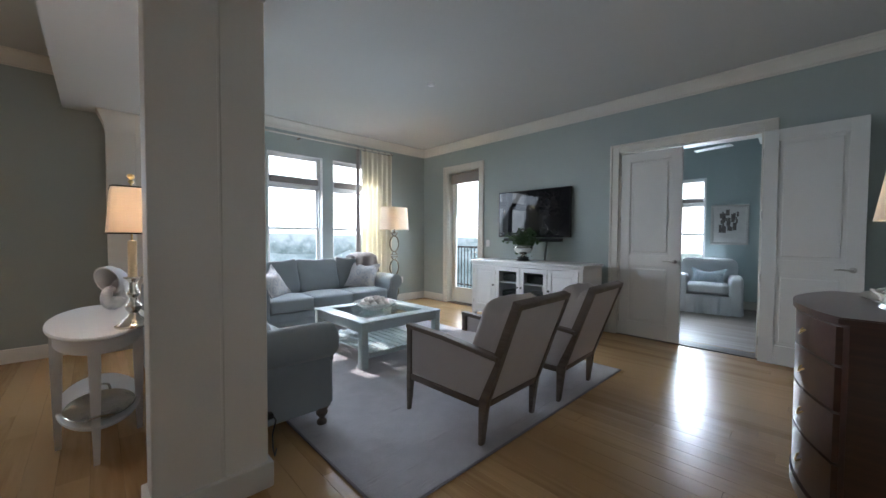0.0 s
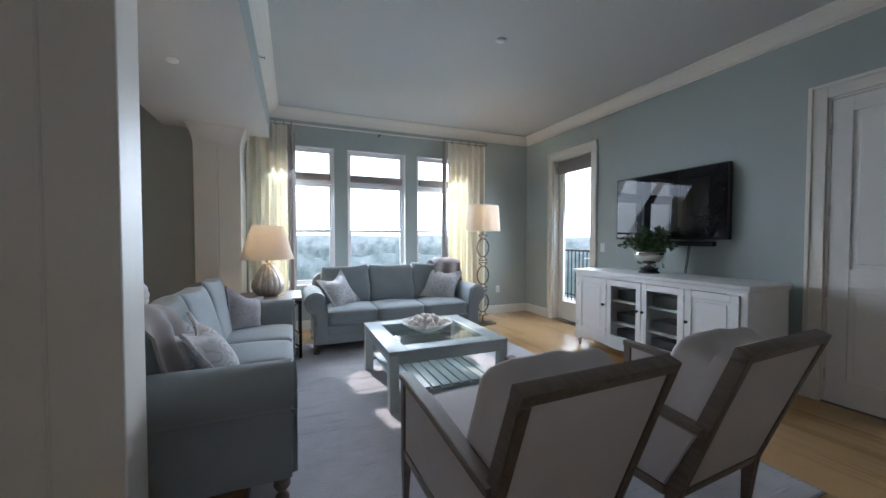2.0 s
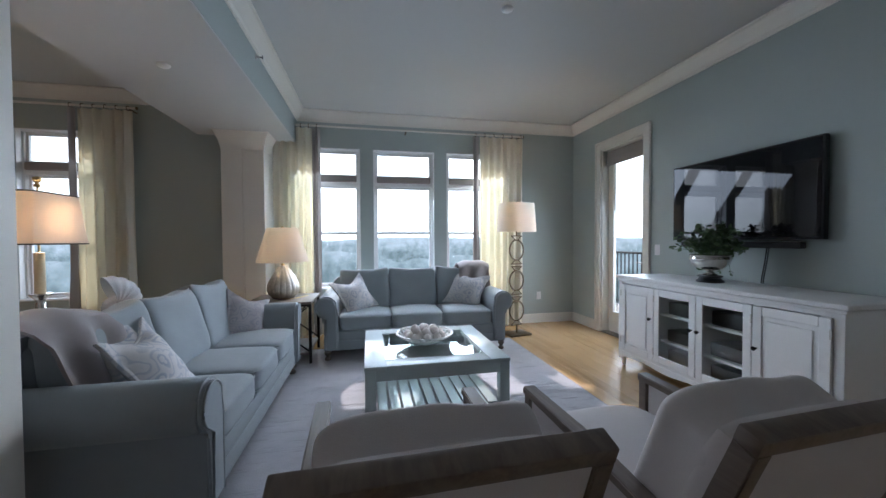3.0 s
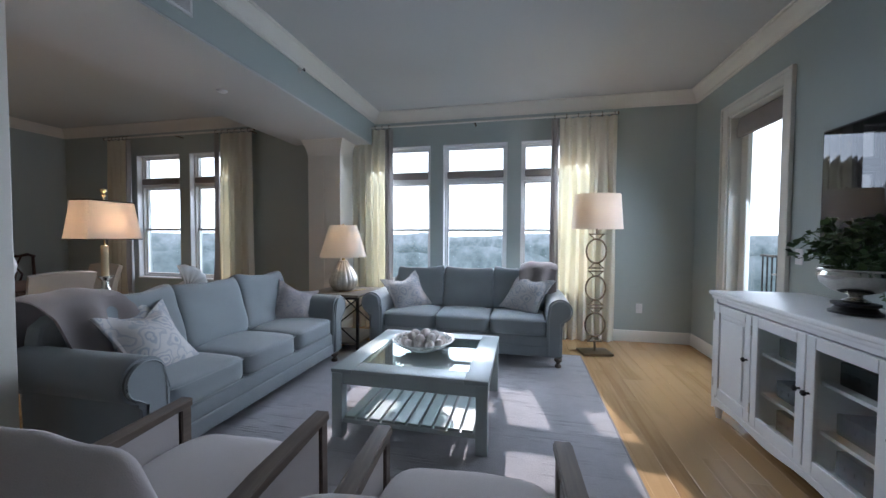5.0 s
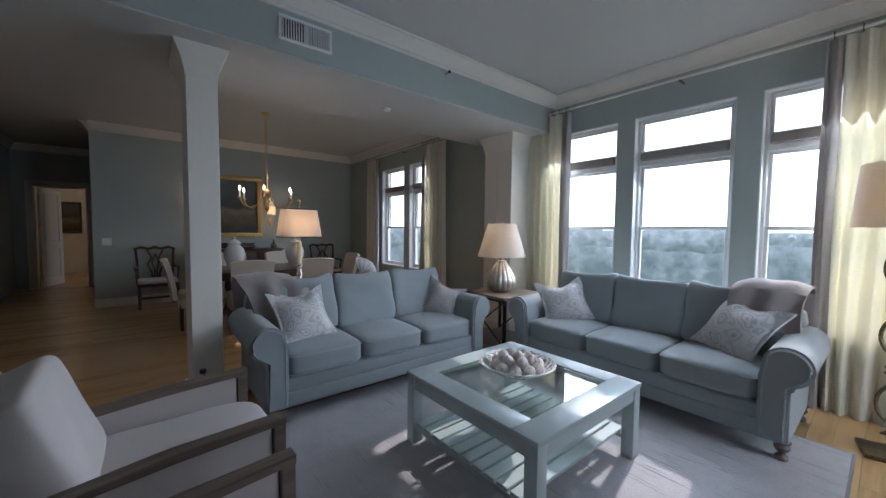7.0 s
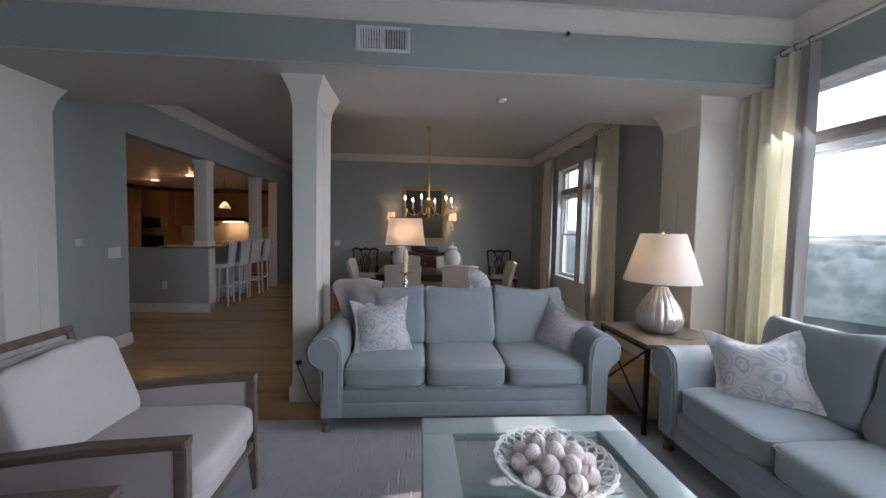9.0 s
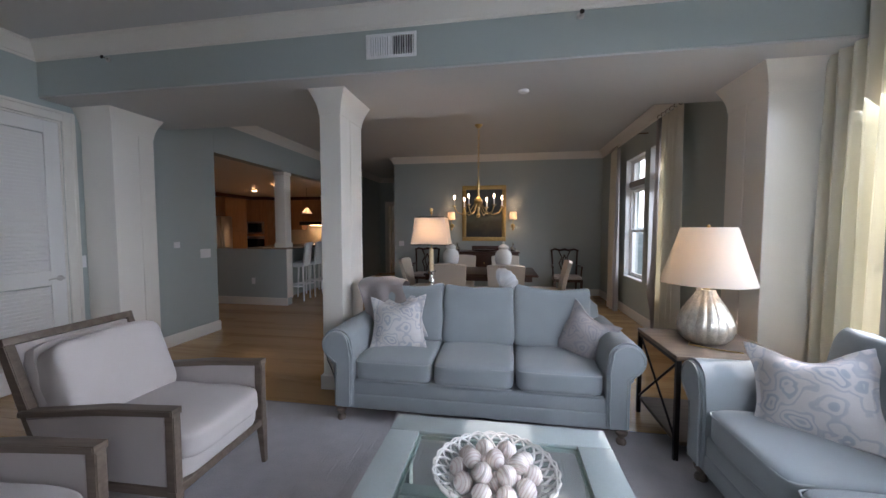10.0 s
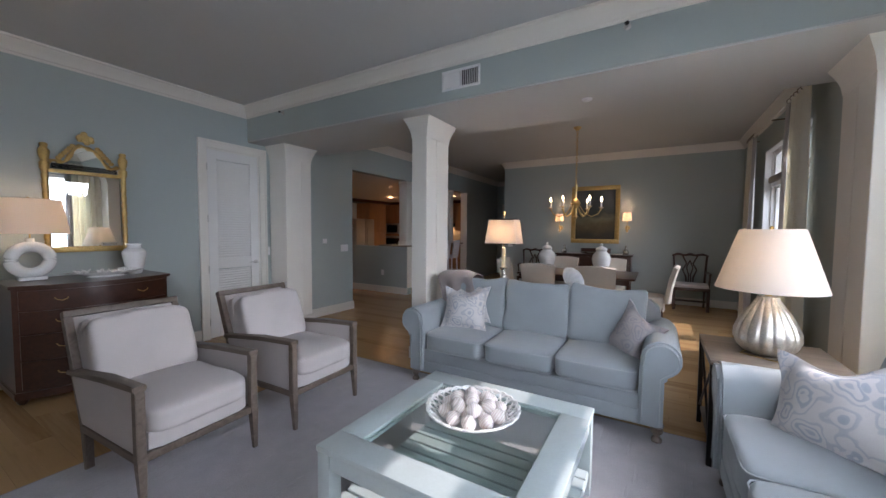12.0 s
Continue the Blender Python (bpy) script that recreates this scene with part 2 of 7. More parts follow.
FLOOR = wood("oak_floor", (0.29, 0.155, 0.06), (0.52, 0.325, 0.15), 0.25, 0.7, "X", 0.35, 0.55)
GREYFLOOR = wood("grey_floor", (0.20, 0.15, 0.12), (0.44, 0.37, 0.31), 0.42, 0.7, "X", 0.2, 0.55)
SOFA = material("sofa_cloth_blue_grey", (0.275, 0.305, 0.318), 0.92, vary=0.09, scale=5, fine=420, bump=0.25, sheen=0.25)
# Paler than the sofa cloth: the piping's edge highlight is in the colour.
WELT = material("sofa_welt_cloth_highlight", (0.33, 0.36, 0.37), 0.9, vary=0.08, scale=9, fine=420, bump=0.2)
THROW = material("throw_knit_taupe", (0.27, 0.232, 0.225), 0.95, vary=0.10, scale=5, fine=260, bump=0.25, sheen=0.3)
LINEN = material("chair_linen", (0.52, 0.475, 0.46), 0.92, vary=0.06, scale=6, fine=380, bump=0.2, sheen=0.15)
CHAIRWOOD = wood("chair_wood_grey_brown", (0.075, 0.053, 0.04), (0.18, 0.138, 0.108), 0.5, 1.4, "X", 0.0, 0.2)
PILLOW = damask("cushion_damask", (0.57, 0.545, 0.535), (0.355, 0.38, 0.43))
PILLOW_GREY = damask("cushion_damask_grey", (0.42, 0.385, 0.385), (0.31, 0.31, 0.335), 9.0)
TABLEP = material("table_paint_grey_green", (0.42, 0.48, 0.48), 0.38, vary=0.06, scale=5, fine=90, bump=0.04, coat=0.1)
RUG = material("rug_wool_grey", (0.42, 0.40, 0.415), 0.97, vary=0.14, scale=9, fine=160, bump=0.45, sheen=0.2)
RUGEDGE = material("rug_binding_grey", (0.27, 0.25, 0.26), 0.95, vary=0.1, fine=150, bump=0.3)
DARKWOOD = wood("mahogany", (0.018, 0.006, 0.004), (0.062, 0.022, 0.012), 0.28, 1.2, "X", 0.4, 0.2)
BROWNWOOD = wood("end_table_wood", (0.10, 0.075, 0.055), (0.21, 0.165, 0.13), 0.5, 1.2, "X", 0.05, 0.2)
PINE = wood("kitchen_cabinet_wood", (0.24, 0.105, 0.045), (0.42, 0.22, 0.10), 0.4, 1.0, "Z", 0.1, 0.3)
IRON = material("dark_iron", (0.03, 0.027, 0.025), 0.45, 0.8, vary=0.2, scale=10, fine=90, bump=0.1)
BRONZE = material("antique_bronze", (0.16, 0.12, 0.075), 0.42, 0.85, vary=0.3, scale=14, fine=80, bump=0.12)
BRASS = material("brass", (0.62, 0.45, 0.20), 0.28, 1.0, vary=0.15, scale=10, fine=90, bump=0.04)
NICKEL = material("brushed_nickel", (0.55, 0.53, 0.50), 0.3, 1.0, vary=0.1, scale=12, fine=140, bump=0.03)
SILVER = material("tarnished_silver", (0.62, 0.60, 0.56), 0.18, 1.0, vary=0.2, scale=12, fine=70, bump=0.06)
MERCURY = material("mercury_glass", (0.60, 0.56, 0.50), 0.33, 0.8, vary=0.32, scale=26, fine=120, bump=0.08)
GOLD = material("gilt_wood", (0.56, 0.38, 0.14), 0.38, 0.65, vary=0.35, scale=22, fine=120, bump=0.35)
MIRROR = material("mirror_glass", (0.86, 0.88, 0.87), 0.01, 1.0, vary=0.01, bump=0.0)
BLACKGLOSS = material("tv_glass", (0.008, 0.008, 0.010), 0.02, 0.0, vary=0.05, bump=0.0, spec=0.3)
BLACK = material("black_plastic", (0.012, 0.012, 0.013), 0.4, vary=0.1, fine=120, bump=0.03)
CREAMCURTAIN = cloth_light("curtain_cream", (0.84, 0.81, 0.73), (0.86, 0.81, 0.66), 0.44)
GREYCURTAIN = cloth_light("curtain_band_taupe", (0.50, 0.47, 0.46), (0.46, 0.43, 0.40), 0.32)
SHADE_W = cloth_light("lampshade_white", (0.80, 0.78, 0.75), (0.90, 0.80, 0.66), 0.52)
SHADE_T = cloth_light("lampshade_tan", (0.74, 0.69, 0.62), (0.90, 0.80, 0.70), 0.60)
GLASS = pane_glass("window_glass")
TABLEGLASS = pane_glass("table_glass", (0.90, 0.95, 0.93), 1.05)
CERAMIC = material("white_ceramic", (0.76, 0.75, 0.73), 0.22, vary=0.05, scale=9, fine=60, bump=0.02, coat=0.3)
SHELL = banded("shell_banded", (0.84, 0.77, 0.73), (0.70, 0.57, 0.53))
LEAF = material("plant_leaf", (0.065, 0.115, 0.04), 0.5, vary=0.4, scale=14, fine=60, bump=0.1, island=1.0)
BULB = glow("lit_bulb", (1.0, 0.72, 0.42), 22.0)
SPOTGLOW = glow("lit_spot", (1.0, 0.7, 0.4), 18.0)
STEEL = material("stainless_steel", (0.45, 0.43, 0.41), 0.32, 1.0, vary=0.1, scale=3, fine=200, bump=0.02, stretch=(1, 1, 20))
STONE = material("counter_stone", (0.30, 0.24, 0.18), 0.25, vary=0.35, scale=25, fine=90, bump=0.02)
BACKSPLASH = material("splash_tile", (0.55, 0.44, 0.30), 0.4, vary=0.15, scale=14, fine=70, bump=0.05)
SLIP = material("slipcover_cotton", (0.66, 0.67, 0.69), 0.93, vary=0.06, scale=6, fine=300, bump=0.2, sheen=0.1)
DSLIP = material("dining_slipcover", (0.58, 0.53, 0.46), 0.93, vary=0.06, scale=6, fine=300, bump=0.2)
PAINTING = landscape("oil_painting")
ARTPAPER = material("art_paper", (0.60, 0.58, 0.55), 0.6, vary=0.1, scale=6, fine=40, bump=0.02)
ARTINK = material("art_ink", (0.13, 0.11, 0.10), 0.6, vary=0.7, scale=14, fine=40, bump=0.02)
SHADEROLL = material("window_shade_cloth", (0.30, 0.265, 0.25), 0.9, vary=0.1, scale=8, fine=200, bump=0.2)


# ---- building helpers ----
def mesh_of(bm, name, mat, angle=35):
    me = bpy.data.meshes.new(name)
    bmesh.ops.recalc_face_normals(bm, faces=bm.faces)
    bm.to_mesh(me)
    bm.free()
    me.materials.append(mat)
    for p in me.polygons:
        p.use_smooth = True
    me.set_sharp_from_angle(angle=radians(angle))
    return me


def part(name, bm, mat, parent=None, label=""):
    ob = new(name, mesh_of(bm, name, mat))
    ob.parent = parent
    return tagged(ob, label)


def thing(name, label, category, m=None, group="", kind=""):
    ob = new(name)
    ob.empty_display_size = 0.1
    if m is not None:
        ob.matrix_basis = m
    return tagged(ob, label, category, group, kind)


def structure(name, bm, mat, label="", category=""):
    return tagged(part(name, bm, mat), label, category, kind="structure")


def box(bm, x0, x1, y0, y1, z0, z1, bevel=0.0, m=None, seg=2):
    r = bmesh.ops.create_cube(bm, size=1.0)
    vs = r["verts"]
    bmesh.ops.scale(bm, vec=(x1 - x0, y1 - y0, z1 - z0), verts=vs)
    bmesh.ops.translate(bm, vec=((x0 + x1) / 2, (y0 + y1) / 2, (z0 + z1) / 2), verts=vs)
    if m is not None:
        bmesh.ops.transform(bm, matrix=m, verts=vs)
    if bevel:
        es = list({e for v in vs for e in v.link_edges})
        bmesh.ops.bevel(bm, geom=es, offset=bevel, segments=seg, affect="EDGES", profile=0.5, clamp_overlap=True)
    return bm


def boxed(*a, **k):
    return box(bmesh.new(), *a, **k)


def lathe(bm, prof, seg=24, at=(0, 0, 0), squash=(1, 1), flutes=0, depth=0.0):
    """Turns a profile of (radius, height) round z. flutes: ribs round it."""
    rings = []
    for r, z in prof:
        ring = []
        for k in range(seg):
            a = 2 * math.pi * k / seg
            q = r * (1 - depth * (0.5 + 0.5 * math.cos(flutes * a)) ** 3) if flutes else r
            ring.append(bm.verts.new((at[0] + q * math.cos(a) * squash[0], at[1] + q * math.sin(a) * squash[1], at[2] + z)))
        rings.append(ring)
    for a, b in zip(rings, rings[1:]):
        for k in range(seg):
            bm.faces.new((a[k], a[(k + 1) % seg], b[(k + 1) % seg], b[k]))
    if prof[0][0] > 1e-4:
        bm.faces.new(list(reversed(rings[0])))
    if prof[-1][0] > 1e-4:
        bm.faces.new(rings[-1])
    return bm


def turned(prof, **k):
    return lathe(bmesh.new(), prof, **k)


def tube(bm, pts, r, seg=8, closed=False):
    """A round bar along points. r: one radius or one a point."""
    pts = [Vector(p) for p in pts]
    n = len(pts)
    rings = []
    up = Vector((0, 0, 1))
    for i, p in enumerate(pts):
        a = pts[(i - 1) % n] if closed or i else p
        b = pts[(i + 1) % n] if closed or i < n - 1 else p
        t = (b - a).normalized()
        u = t.cross(up)
        if u.length < 0.05:
            u = t.cross(Vector((1, 0, 0)))
        u.normalize()
        w = u.cross(t)
        q = r[i] if isinstance(r, (list, tuple)) else r
        rings.append([bm.verts.new(p + (u * math.cos(2 * math.pi * k / seg) + w * math.sin(2 * math.pi * k / seg)) * q) for k in range(seg)])
    for i in range(n if closed else n - 1):
        a, b = rings[i], rings[(i + 1) % n]
        for k in range(seg):
            bm.faces.new((a[k], a[(k + 1) % seg], b[(k + 1) % seg], b[k]))
    if not closed:
        bm.faces.new(list(reversed(rings[0])))
        bm.faces.new(rings[-1])
    return bm


def prism(bm, outline, axis, lo, hi, bevel=0.0):
    """Pushes an outline of 2D points along an axis from lo to hi."""
    def place(p, t):
        return {"x": (t, p[0], p[1]), "y": (p[0], t, p[1]), "z": (p[0], p[1], t)}[axis]
    a = [bm.verts.new(place(p, lo)) for p in outline]
    b = [bm.verts.new(place(p, hi)) for p in outline]
    n = len(outline)
    fs = [bm.faces.new(a), bm.faces.new(list(reversed(b)))]
    for k in range(n):
        fs.append(bm.faces.new((a[k], b[k], b[(k + 1) % n], a[(k + 1) % n])))
    if bevel:
        es = list({e for f in fs[:2] for e in f.edges})
        bmesh.ops.bevel(bm, geom=es, offset=bevel, segments=2, affect="EDGES", clamp_overlap=True)
    return bm


def soft(bm, c, s, n=12, power=5.0, crown=0.0, pinch=0.0, m=None, seed=0, lump=0.0):
    """A stuffed block: rounded all over, with a crowned top; pinch draws its corners out like a loose cushion."""
    grid = {}
    def vert(p):
        key = tuple(round(v, 5) for v in p)
        if key not in grid:
            x, y, z = p
            f = (abs(x) ** power + abs(y) ** power + abs(z) ** power) ** (1 / power)
            q = Vector((x / f, y / f, z / f))
            if pinch:
                edge = min(1.0, (abs(x) ** 3 + abs(y) ** 3) ** (1 / 3))
                q.z *= 1 - pinch * edge ** 2.4
                q.x, q.y = q.x * (1 - 0.09 * (1 - min(1, abs(y)) ** 2)), q.y * (1 - 0.09 * (1 - min(1, abs(x)) ** 2))
                g = 1 + 0.20 * (abs(x * y)) ** 3
                q.x, q.y = q.x * g, q.y * g
            if crown:
                q.z += crown * (1 - q.x ** 2) * (1 - q.y ** 2) * (1 if q.z > 0 else 0.25)
            w = Vector((q.x * s[0] / 2, q.y * s[1] / 2, q.z * s[2] / 2))
            if lump:
                w += w.normalized() * lump * noise.noise(Vector((w.x * 6 + seed * 7.1, w.y * 6, w.z * 6)))
            w += Vector(c)
            if m is not None:
                w = m @ w
            grid[key] = bm.verts.new(w)
        return grid[key]
    for ax in range(3):
        for sg in (-1, 1):
            for i in range(n):
                for j in range(n):
                    q = []
                    for di, dj in ((0, 0), (1, 0), (1, 1), (0, 1)):
                        u, v = -1 + 2 * (i + di) / n, -1 + 2 * (j + dj) / n
                        p = [0, 0, 0]
                        p[ax], p[(ax + 1) % 3], p[(ax + 2) % 3] = sg, u, v
                        q.append(vert(tuple(p)))
                    bm.faces.new(q)
    return bm


def softed(*a, **k):
    return soft(bmesh.new(), *a, **k)


def sheet(bm, rows, thick):
    """A cloth of a grid of points, with thickness along its normals."""
    vs = [[bm.verts.new(p) for p in row] for row in rows]
    fs = []
    for a, b in zip(vs, vs[1:]):
        for k in range(len(a) - 1):
            fs.append(bm.faces.new((a[k], a[k + 1], b[k + 1], b[k])))
    bm.normal_update()
    bmesh.ops.solidify(bm, geom=fs, thickness=thick)
    return bm


# ---- the shell of the flat ----
WX, EX, NY, SY, TOP = -5.55, 0.93, 5.15, -4.45, 3.06     # west, east, north and south inner faces, ceiling
HEAD, SILL = 2.58, 0.62
WIN = ((0.97, 1.85), (2.03, 2.91), (3.09, 3.97))
DX = -5.27                                # inner face of the dining room's window wall
DWIN = ((-2.95, -2.11), (-1.93, -1.09))


def pierced(name, axis, lo, hi, face, thick, z1, holes, mat, label):
    """A wall along axis from lo to hi with holes (a, b, z0, z1)."""
    bm = bmesh.new()
    def piece(a, b, c, d):
        if b - a > 1e-4 and d - c > 1e-4:
            f0, f1 = sorted((face, face + thick))
            box(bm, *((a, b, f0, f1) if axis == "x" else (f0, f1, a, b)), c, d)
    at = lo
    for a, b, c, d in sorted(holes):
        piece(at, a, 0, z1)
        piece(a, b, 0, c)
        piece(a, b, d, z1)
        at = b
    piece(at, hi, 0, z1)
    return structure(name, bm, mat, label, "wall")


pierced("wall_west", "y", 0.5, 5.35, WX, -0.22, TOP, [(a, b, SILL, HEAD) for a, b in WIN], TEAL, "grey-green painted wall with tall windows")
pierced("wall_west_dining", "y", -4.65, 0.498, DX, -0.22, TOP, [(a, b, SILL, HEAD) for a, b in DWIN], TEAL, "grey-green dining room wall with two tall windows")
pierced("wall_north", "x", WX, 2.2, NY, 0.20, TOP, [(-4.83, -4.03, 0.0, 2.53), (-1.61, -0.18, 0.0, 2.38)], TEAL, "grey-green painted wall with a glass door and double doors")
pierced("wall_east", "y", 0.27, 5.15, EX, 0.15, TOP, [(0.86, 1.57, 0.0, 2.44)], TEAL, "grey-green painted wall with a louvred closet door")
structure("closet_back", boxed(1.40, 1.44, 0.5, 2.0, 0, 2.6), TEAL, "dark closet behind the louvred door", "wall")
structure("wall_thermostat", boxed(0.75, 0.92, -0.78, 0.268, 0, TOP), TEAL, "grey-green wall end beside the kitchen opening", "wall")
structure("wall_header", boxed(0.75, 0.92, -5.298, -0.782, 2.49, TOP), TEAL, "painted header above the kitchen opening", "wall")
structure("wall_hall_east", boxed(0.75, 0.92, -7.6, -5.30, 0, TOP), TEAL, "grey-green hall wall past the kitchen opening", "wall")
structure("trim", boxed(0.738, 0.932, -5.298, -5.27, 0, 2.488, bevel=0.004), TRIM, "cream painted end of the kitchen opening", "trim")
structure("wall_south", boxed(WX, -0.71, SY - 0.15, SY, 0, TOP), TEAL, "grey-green dining room wall", "wall")
structure("wall_hall_west", boxed(-0.86, -0.71, -7.6, SY - 0.152, 0, TOP), TEAL, "grey-green hall wall", "wall")
pierced("wall_hall_end", "x", -0.86, 0.92, -7.6, -0.15, TOP, [(-0.36, 0.45, 0.0, 2.2)], TEAL, "dark hall end wall with a doorway")
structure("wall_hall_room", boxed(-1.8, 2.2, -11.3, -11.15, 0, TOP), TRIM, "lit cream wall of the far room", "wall")
structure("wall_hall_room_side", boxed(-1.8, -1.65, -11.15, -7.75, 0, TOP), TRIM, "cream side wall of the far room", "wall")
structure("wall_hall_room_side", boxed(2.05, 2.2, -11.15, -7.75, 0, TOP), TRIM, "cream side wall of the far room", "wall")
structure("wall_kitchen_south", boxed(0.92, 5.6, -7.75, -7.6, 0, TOP), TRIM, "kitchen wall behind the cabinets", "wall")
structure("wall_kitchen_east", boxed(5.5, 5.65, -7.6, 0.0, 0, TOP), TRIM, "kitchen wall behind the cabinets", "wall")
structure("wall_kitchen_north", boxed(0.921, 5.5, -0.30, -0.15, 0, TOP), TEAL, "kitchen wall", "wall")
structure("wall_entry_east", boxed(2.05, 2.2, -0.148, 5.14, 0, TOP), TEAL, "plain wall behind the closet", "wall")
# north room
pierced("wall_room_north", "x", -2.95, 2.35, 8.6, 0.2, TOP, [(-2.15, -1.29, 0.62, 2.44)], BLUE, "blue painted wall with a window")
structure("wall_room_west", boxed(-2.95, -2.75, 5.352, 8.598, 0, TOP), BLUE, "blue painted side wall", "wall")
structure("wall_room_east", boxed(2.2, 2.35, 5.352, 8.598, 0, TOP), BLUE, "blue painted side wall", "wall")
structure("ceiling", boxed(-5.8, 5.7, -11.3, 8.8, TOP + 0.002, TOP + 0.14), CEIL, "pale grey-white painted ceiling", "ceiling")
structure("ceiling_kitchen", boxed(0.922, 5.498, -7.598, -0.302, 2.49, 2.60), TRIM, "lower cream kitchen ceiling", "ceiling")
structure("beam", boxed(WX, EX, -0.08, 1.02, 2.62, TOP), TEAL, "broad dropped beam painted grey-green", "beam")
structure("beam_underside", boxed(WX + 0.002, EX - 0.002, -0.083, 1.017, 2.604, 2.618), CEIL, "white underside of the beam", "beam")
structure("subfloor", boxed(-5.75, 5.65, -11.3, 5.35, -0.10, -0.022), DARKWOOD, "floor slab", "floor")
structure("floor_room", boxed(-2.95, 2.35, 5.352, 8.8, -0.10, 0.0), GREYFLOOR, "grey oak floor of the side room", "floor")


def crown(name, axis, lo, hi, face, sign, z=TOP):
    """Crown moulding: cove and two fillets. sign: the way it stands out from its wall."""
    prof = [(0, -0.14), (0.014, -0.14), (0.018, -0.122), (0.030, -0.115), (0.038, -0.095), (0.060, -0.055), (0.085, -0.034), (0.092, -0.022), (0.108, -0.018), (0.11, 0), (0, 0)]
    bm = prism(bmesh.new(), [(face + sign * a, z + b) for a, b in prof], axis, lo, hi)
    return structure(name, bm, TRIM, "cream painted crown moulding", "moulding")


crown("trim_crown", "y", 1.02, NY, WX, 1)
crown("trim_crown", "y", SY, -0.08, DX, 1)
crown("trim_crown", "x", WX, EX, NY, -1)
crown("trim_crown", "y", 1.02, NY, EX, -1)
crown("trim_crown", "x", WX, EX, 1.02, 1)
crown("trim_crown", "x", WX, -0.71, SY, 1)
crown("trim_crown", "y", -7.6, -0.08, 0.75, -1)
crown("trim_crown", "y", -7.6, SY, -0.71, 1)
crown("trim_crown", "x", -0.71, 0.75, -7.6, 1)


def baseboard(axis, lo, hi, face, sign):
    prof = [(0, 0), (0.018, 0), (0.018, 0.105), (0.012, 0.118), (0.008, 0.135), (0, 0.14)]
    bm = prism(bmesh.new(), [(face + sign * a, b) for a, b in prof], axis, lo, hi)
    return structure("baseboard", bm, TRIM, "cream painted baseboard", "baseboard")


for args in (("y", 0.72, NY, WX, 1), ("y", SY, 0.24, DX, 1), ("x", WX, -4.93, NY, -1), ("x", -3.93, -1.71, NY, -1), ("x", -0.08, EX, NY, -1), ("y", 1.66, NY, EX, -1),
             ("y", -0.78, 0.25, 0.75, -1), ("x", 0.732, 0.92, -0.78, -1), ("x", WX, -0.71, SY, 1), ("y", -7.6, SY - 0.15, -0.71, 1), ("x", -0.71, -0.46, -7.6, 1), ("x", -2.75, 2.2, 8.6, -1), ("y", 5.36, 8.6, 2.2, -1)):
    baseboard(*args)


def casing(name, axis, a, b, top, face, sign, w=0.10):
    """Flat casing with a back band round an opening."""
    bm = bmesh.new()
    def slab(p0, p1, z0, z1, d0, d1):
        f0, f1 = sorted((face + sign * d0, face + sign * d1))
        box(bm, *((p0, p1, f0, f1) if axis == "x" else (f0, f1, p0, p1)), z0, z1, bevel=0.003, seg=1)
    slab(a - w, a, 0, top + w, 0, 0.020)
    slab(b, b + w, 0, top + w, 0, 0.020)
    slab(a, b, top, top + w, 0, 0.020)
    slab(a - w - 0.012, a - w + 0.016, 0, top + w + 0.012, 0, 0.032)
    slab(b + w - 0.016, b + w + 0.012, 0, top + w + 0.012, 0, 0.032)
    slab(a - w + 0.016, b + w - 0.016, top + w - 0.016, top + w + 0.012, 0, 0.032)
    return structure(name, bm, TRIM, "cream painted door casing", "trim")


casing("trim_casing", "x", -4.83, -4.03, 2.53, NY, -1)
casing("trim_casing", "x", -1.61, -0.18, 2.38, NY, -1)
casing("trim_casing", "y", 0.86, 1.57, 2.44, EX, -1, 0.085)
casing("trim_casing", "x", -0.36, 0.45, 2.2, -7.6, 1)


def pillar(name, x0, x1, y0, y1, label, seams):
    """A boxed column with vertical joints, a base and a flared head."""
    bm = bmesh.new()
    g = 0.004
    ys = [y0] + [s for s in seams] + [y1]
    for a, b in zip(ys, ys[1:]):
        box(bm, x0, x1, a + (g if a != y0 else 0), b - (g if b != y1 else 0), 0, 2.60, bevel=0.004, seg=1)
    box(bm, x0 + 0.006, x1 - 0.006, y0 + 0.006, y1 - 0.006, 0, 2.60)
    shaft = structure(name, bm, TRIM, label, "column")
    bb = bmesh.new()
    box(bb, x0 - 0.022, x1 + 0.022, y0 - 0.022, y1 + 0.022, 0, 0.13, bevel=0.008)
    part("base", bb, TRIM, shaft)
    head = bmesh.new()
    rows = []
    for k in range(8):
        t = k / 7
        o = 0.004 + 0.066 * (1 - math.cos(t * math.pi / 2)) if k else 0.004
        z = 2.40 + 0.206 * t
        rows.append([head.verts.new(p) for p in ((x0 - o, y0 - o, z), (x1 + o, y0 - o, z), (x1 + o, y1 + o, z), (x0 - o, y1 + o, z))])
    for a, b in zip(rows, rows[1:]):
        for k in range(4):
            head.faces.new((a[k], a[(k + 1) % 4], b[(k + 1) % 4], b[k]))
    head.faces.new(rows[-1])
    head.faces.new(list(reversed(rows[0])))
    part("capital", head, TRIM, shaft)
    return shaft


pillar("column", -1.842, -1.652, 0.297, 0.758, "cream painted boxed column with a flared head", (0.56,))
pillar("column", -5.548, -5.08, 0.24, 0.72, "cream painted pilaster with a flared head on the window wall", (0.48,))
pillar("column", 0.56, 0.928, 0.27, 0.70, "cream painted pilaster with a flared head beside the closet door", (0.44,))


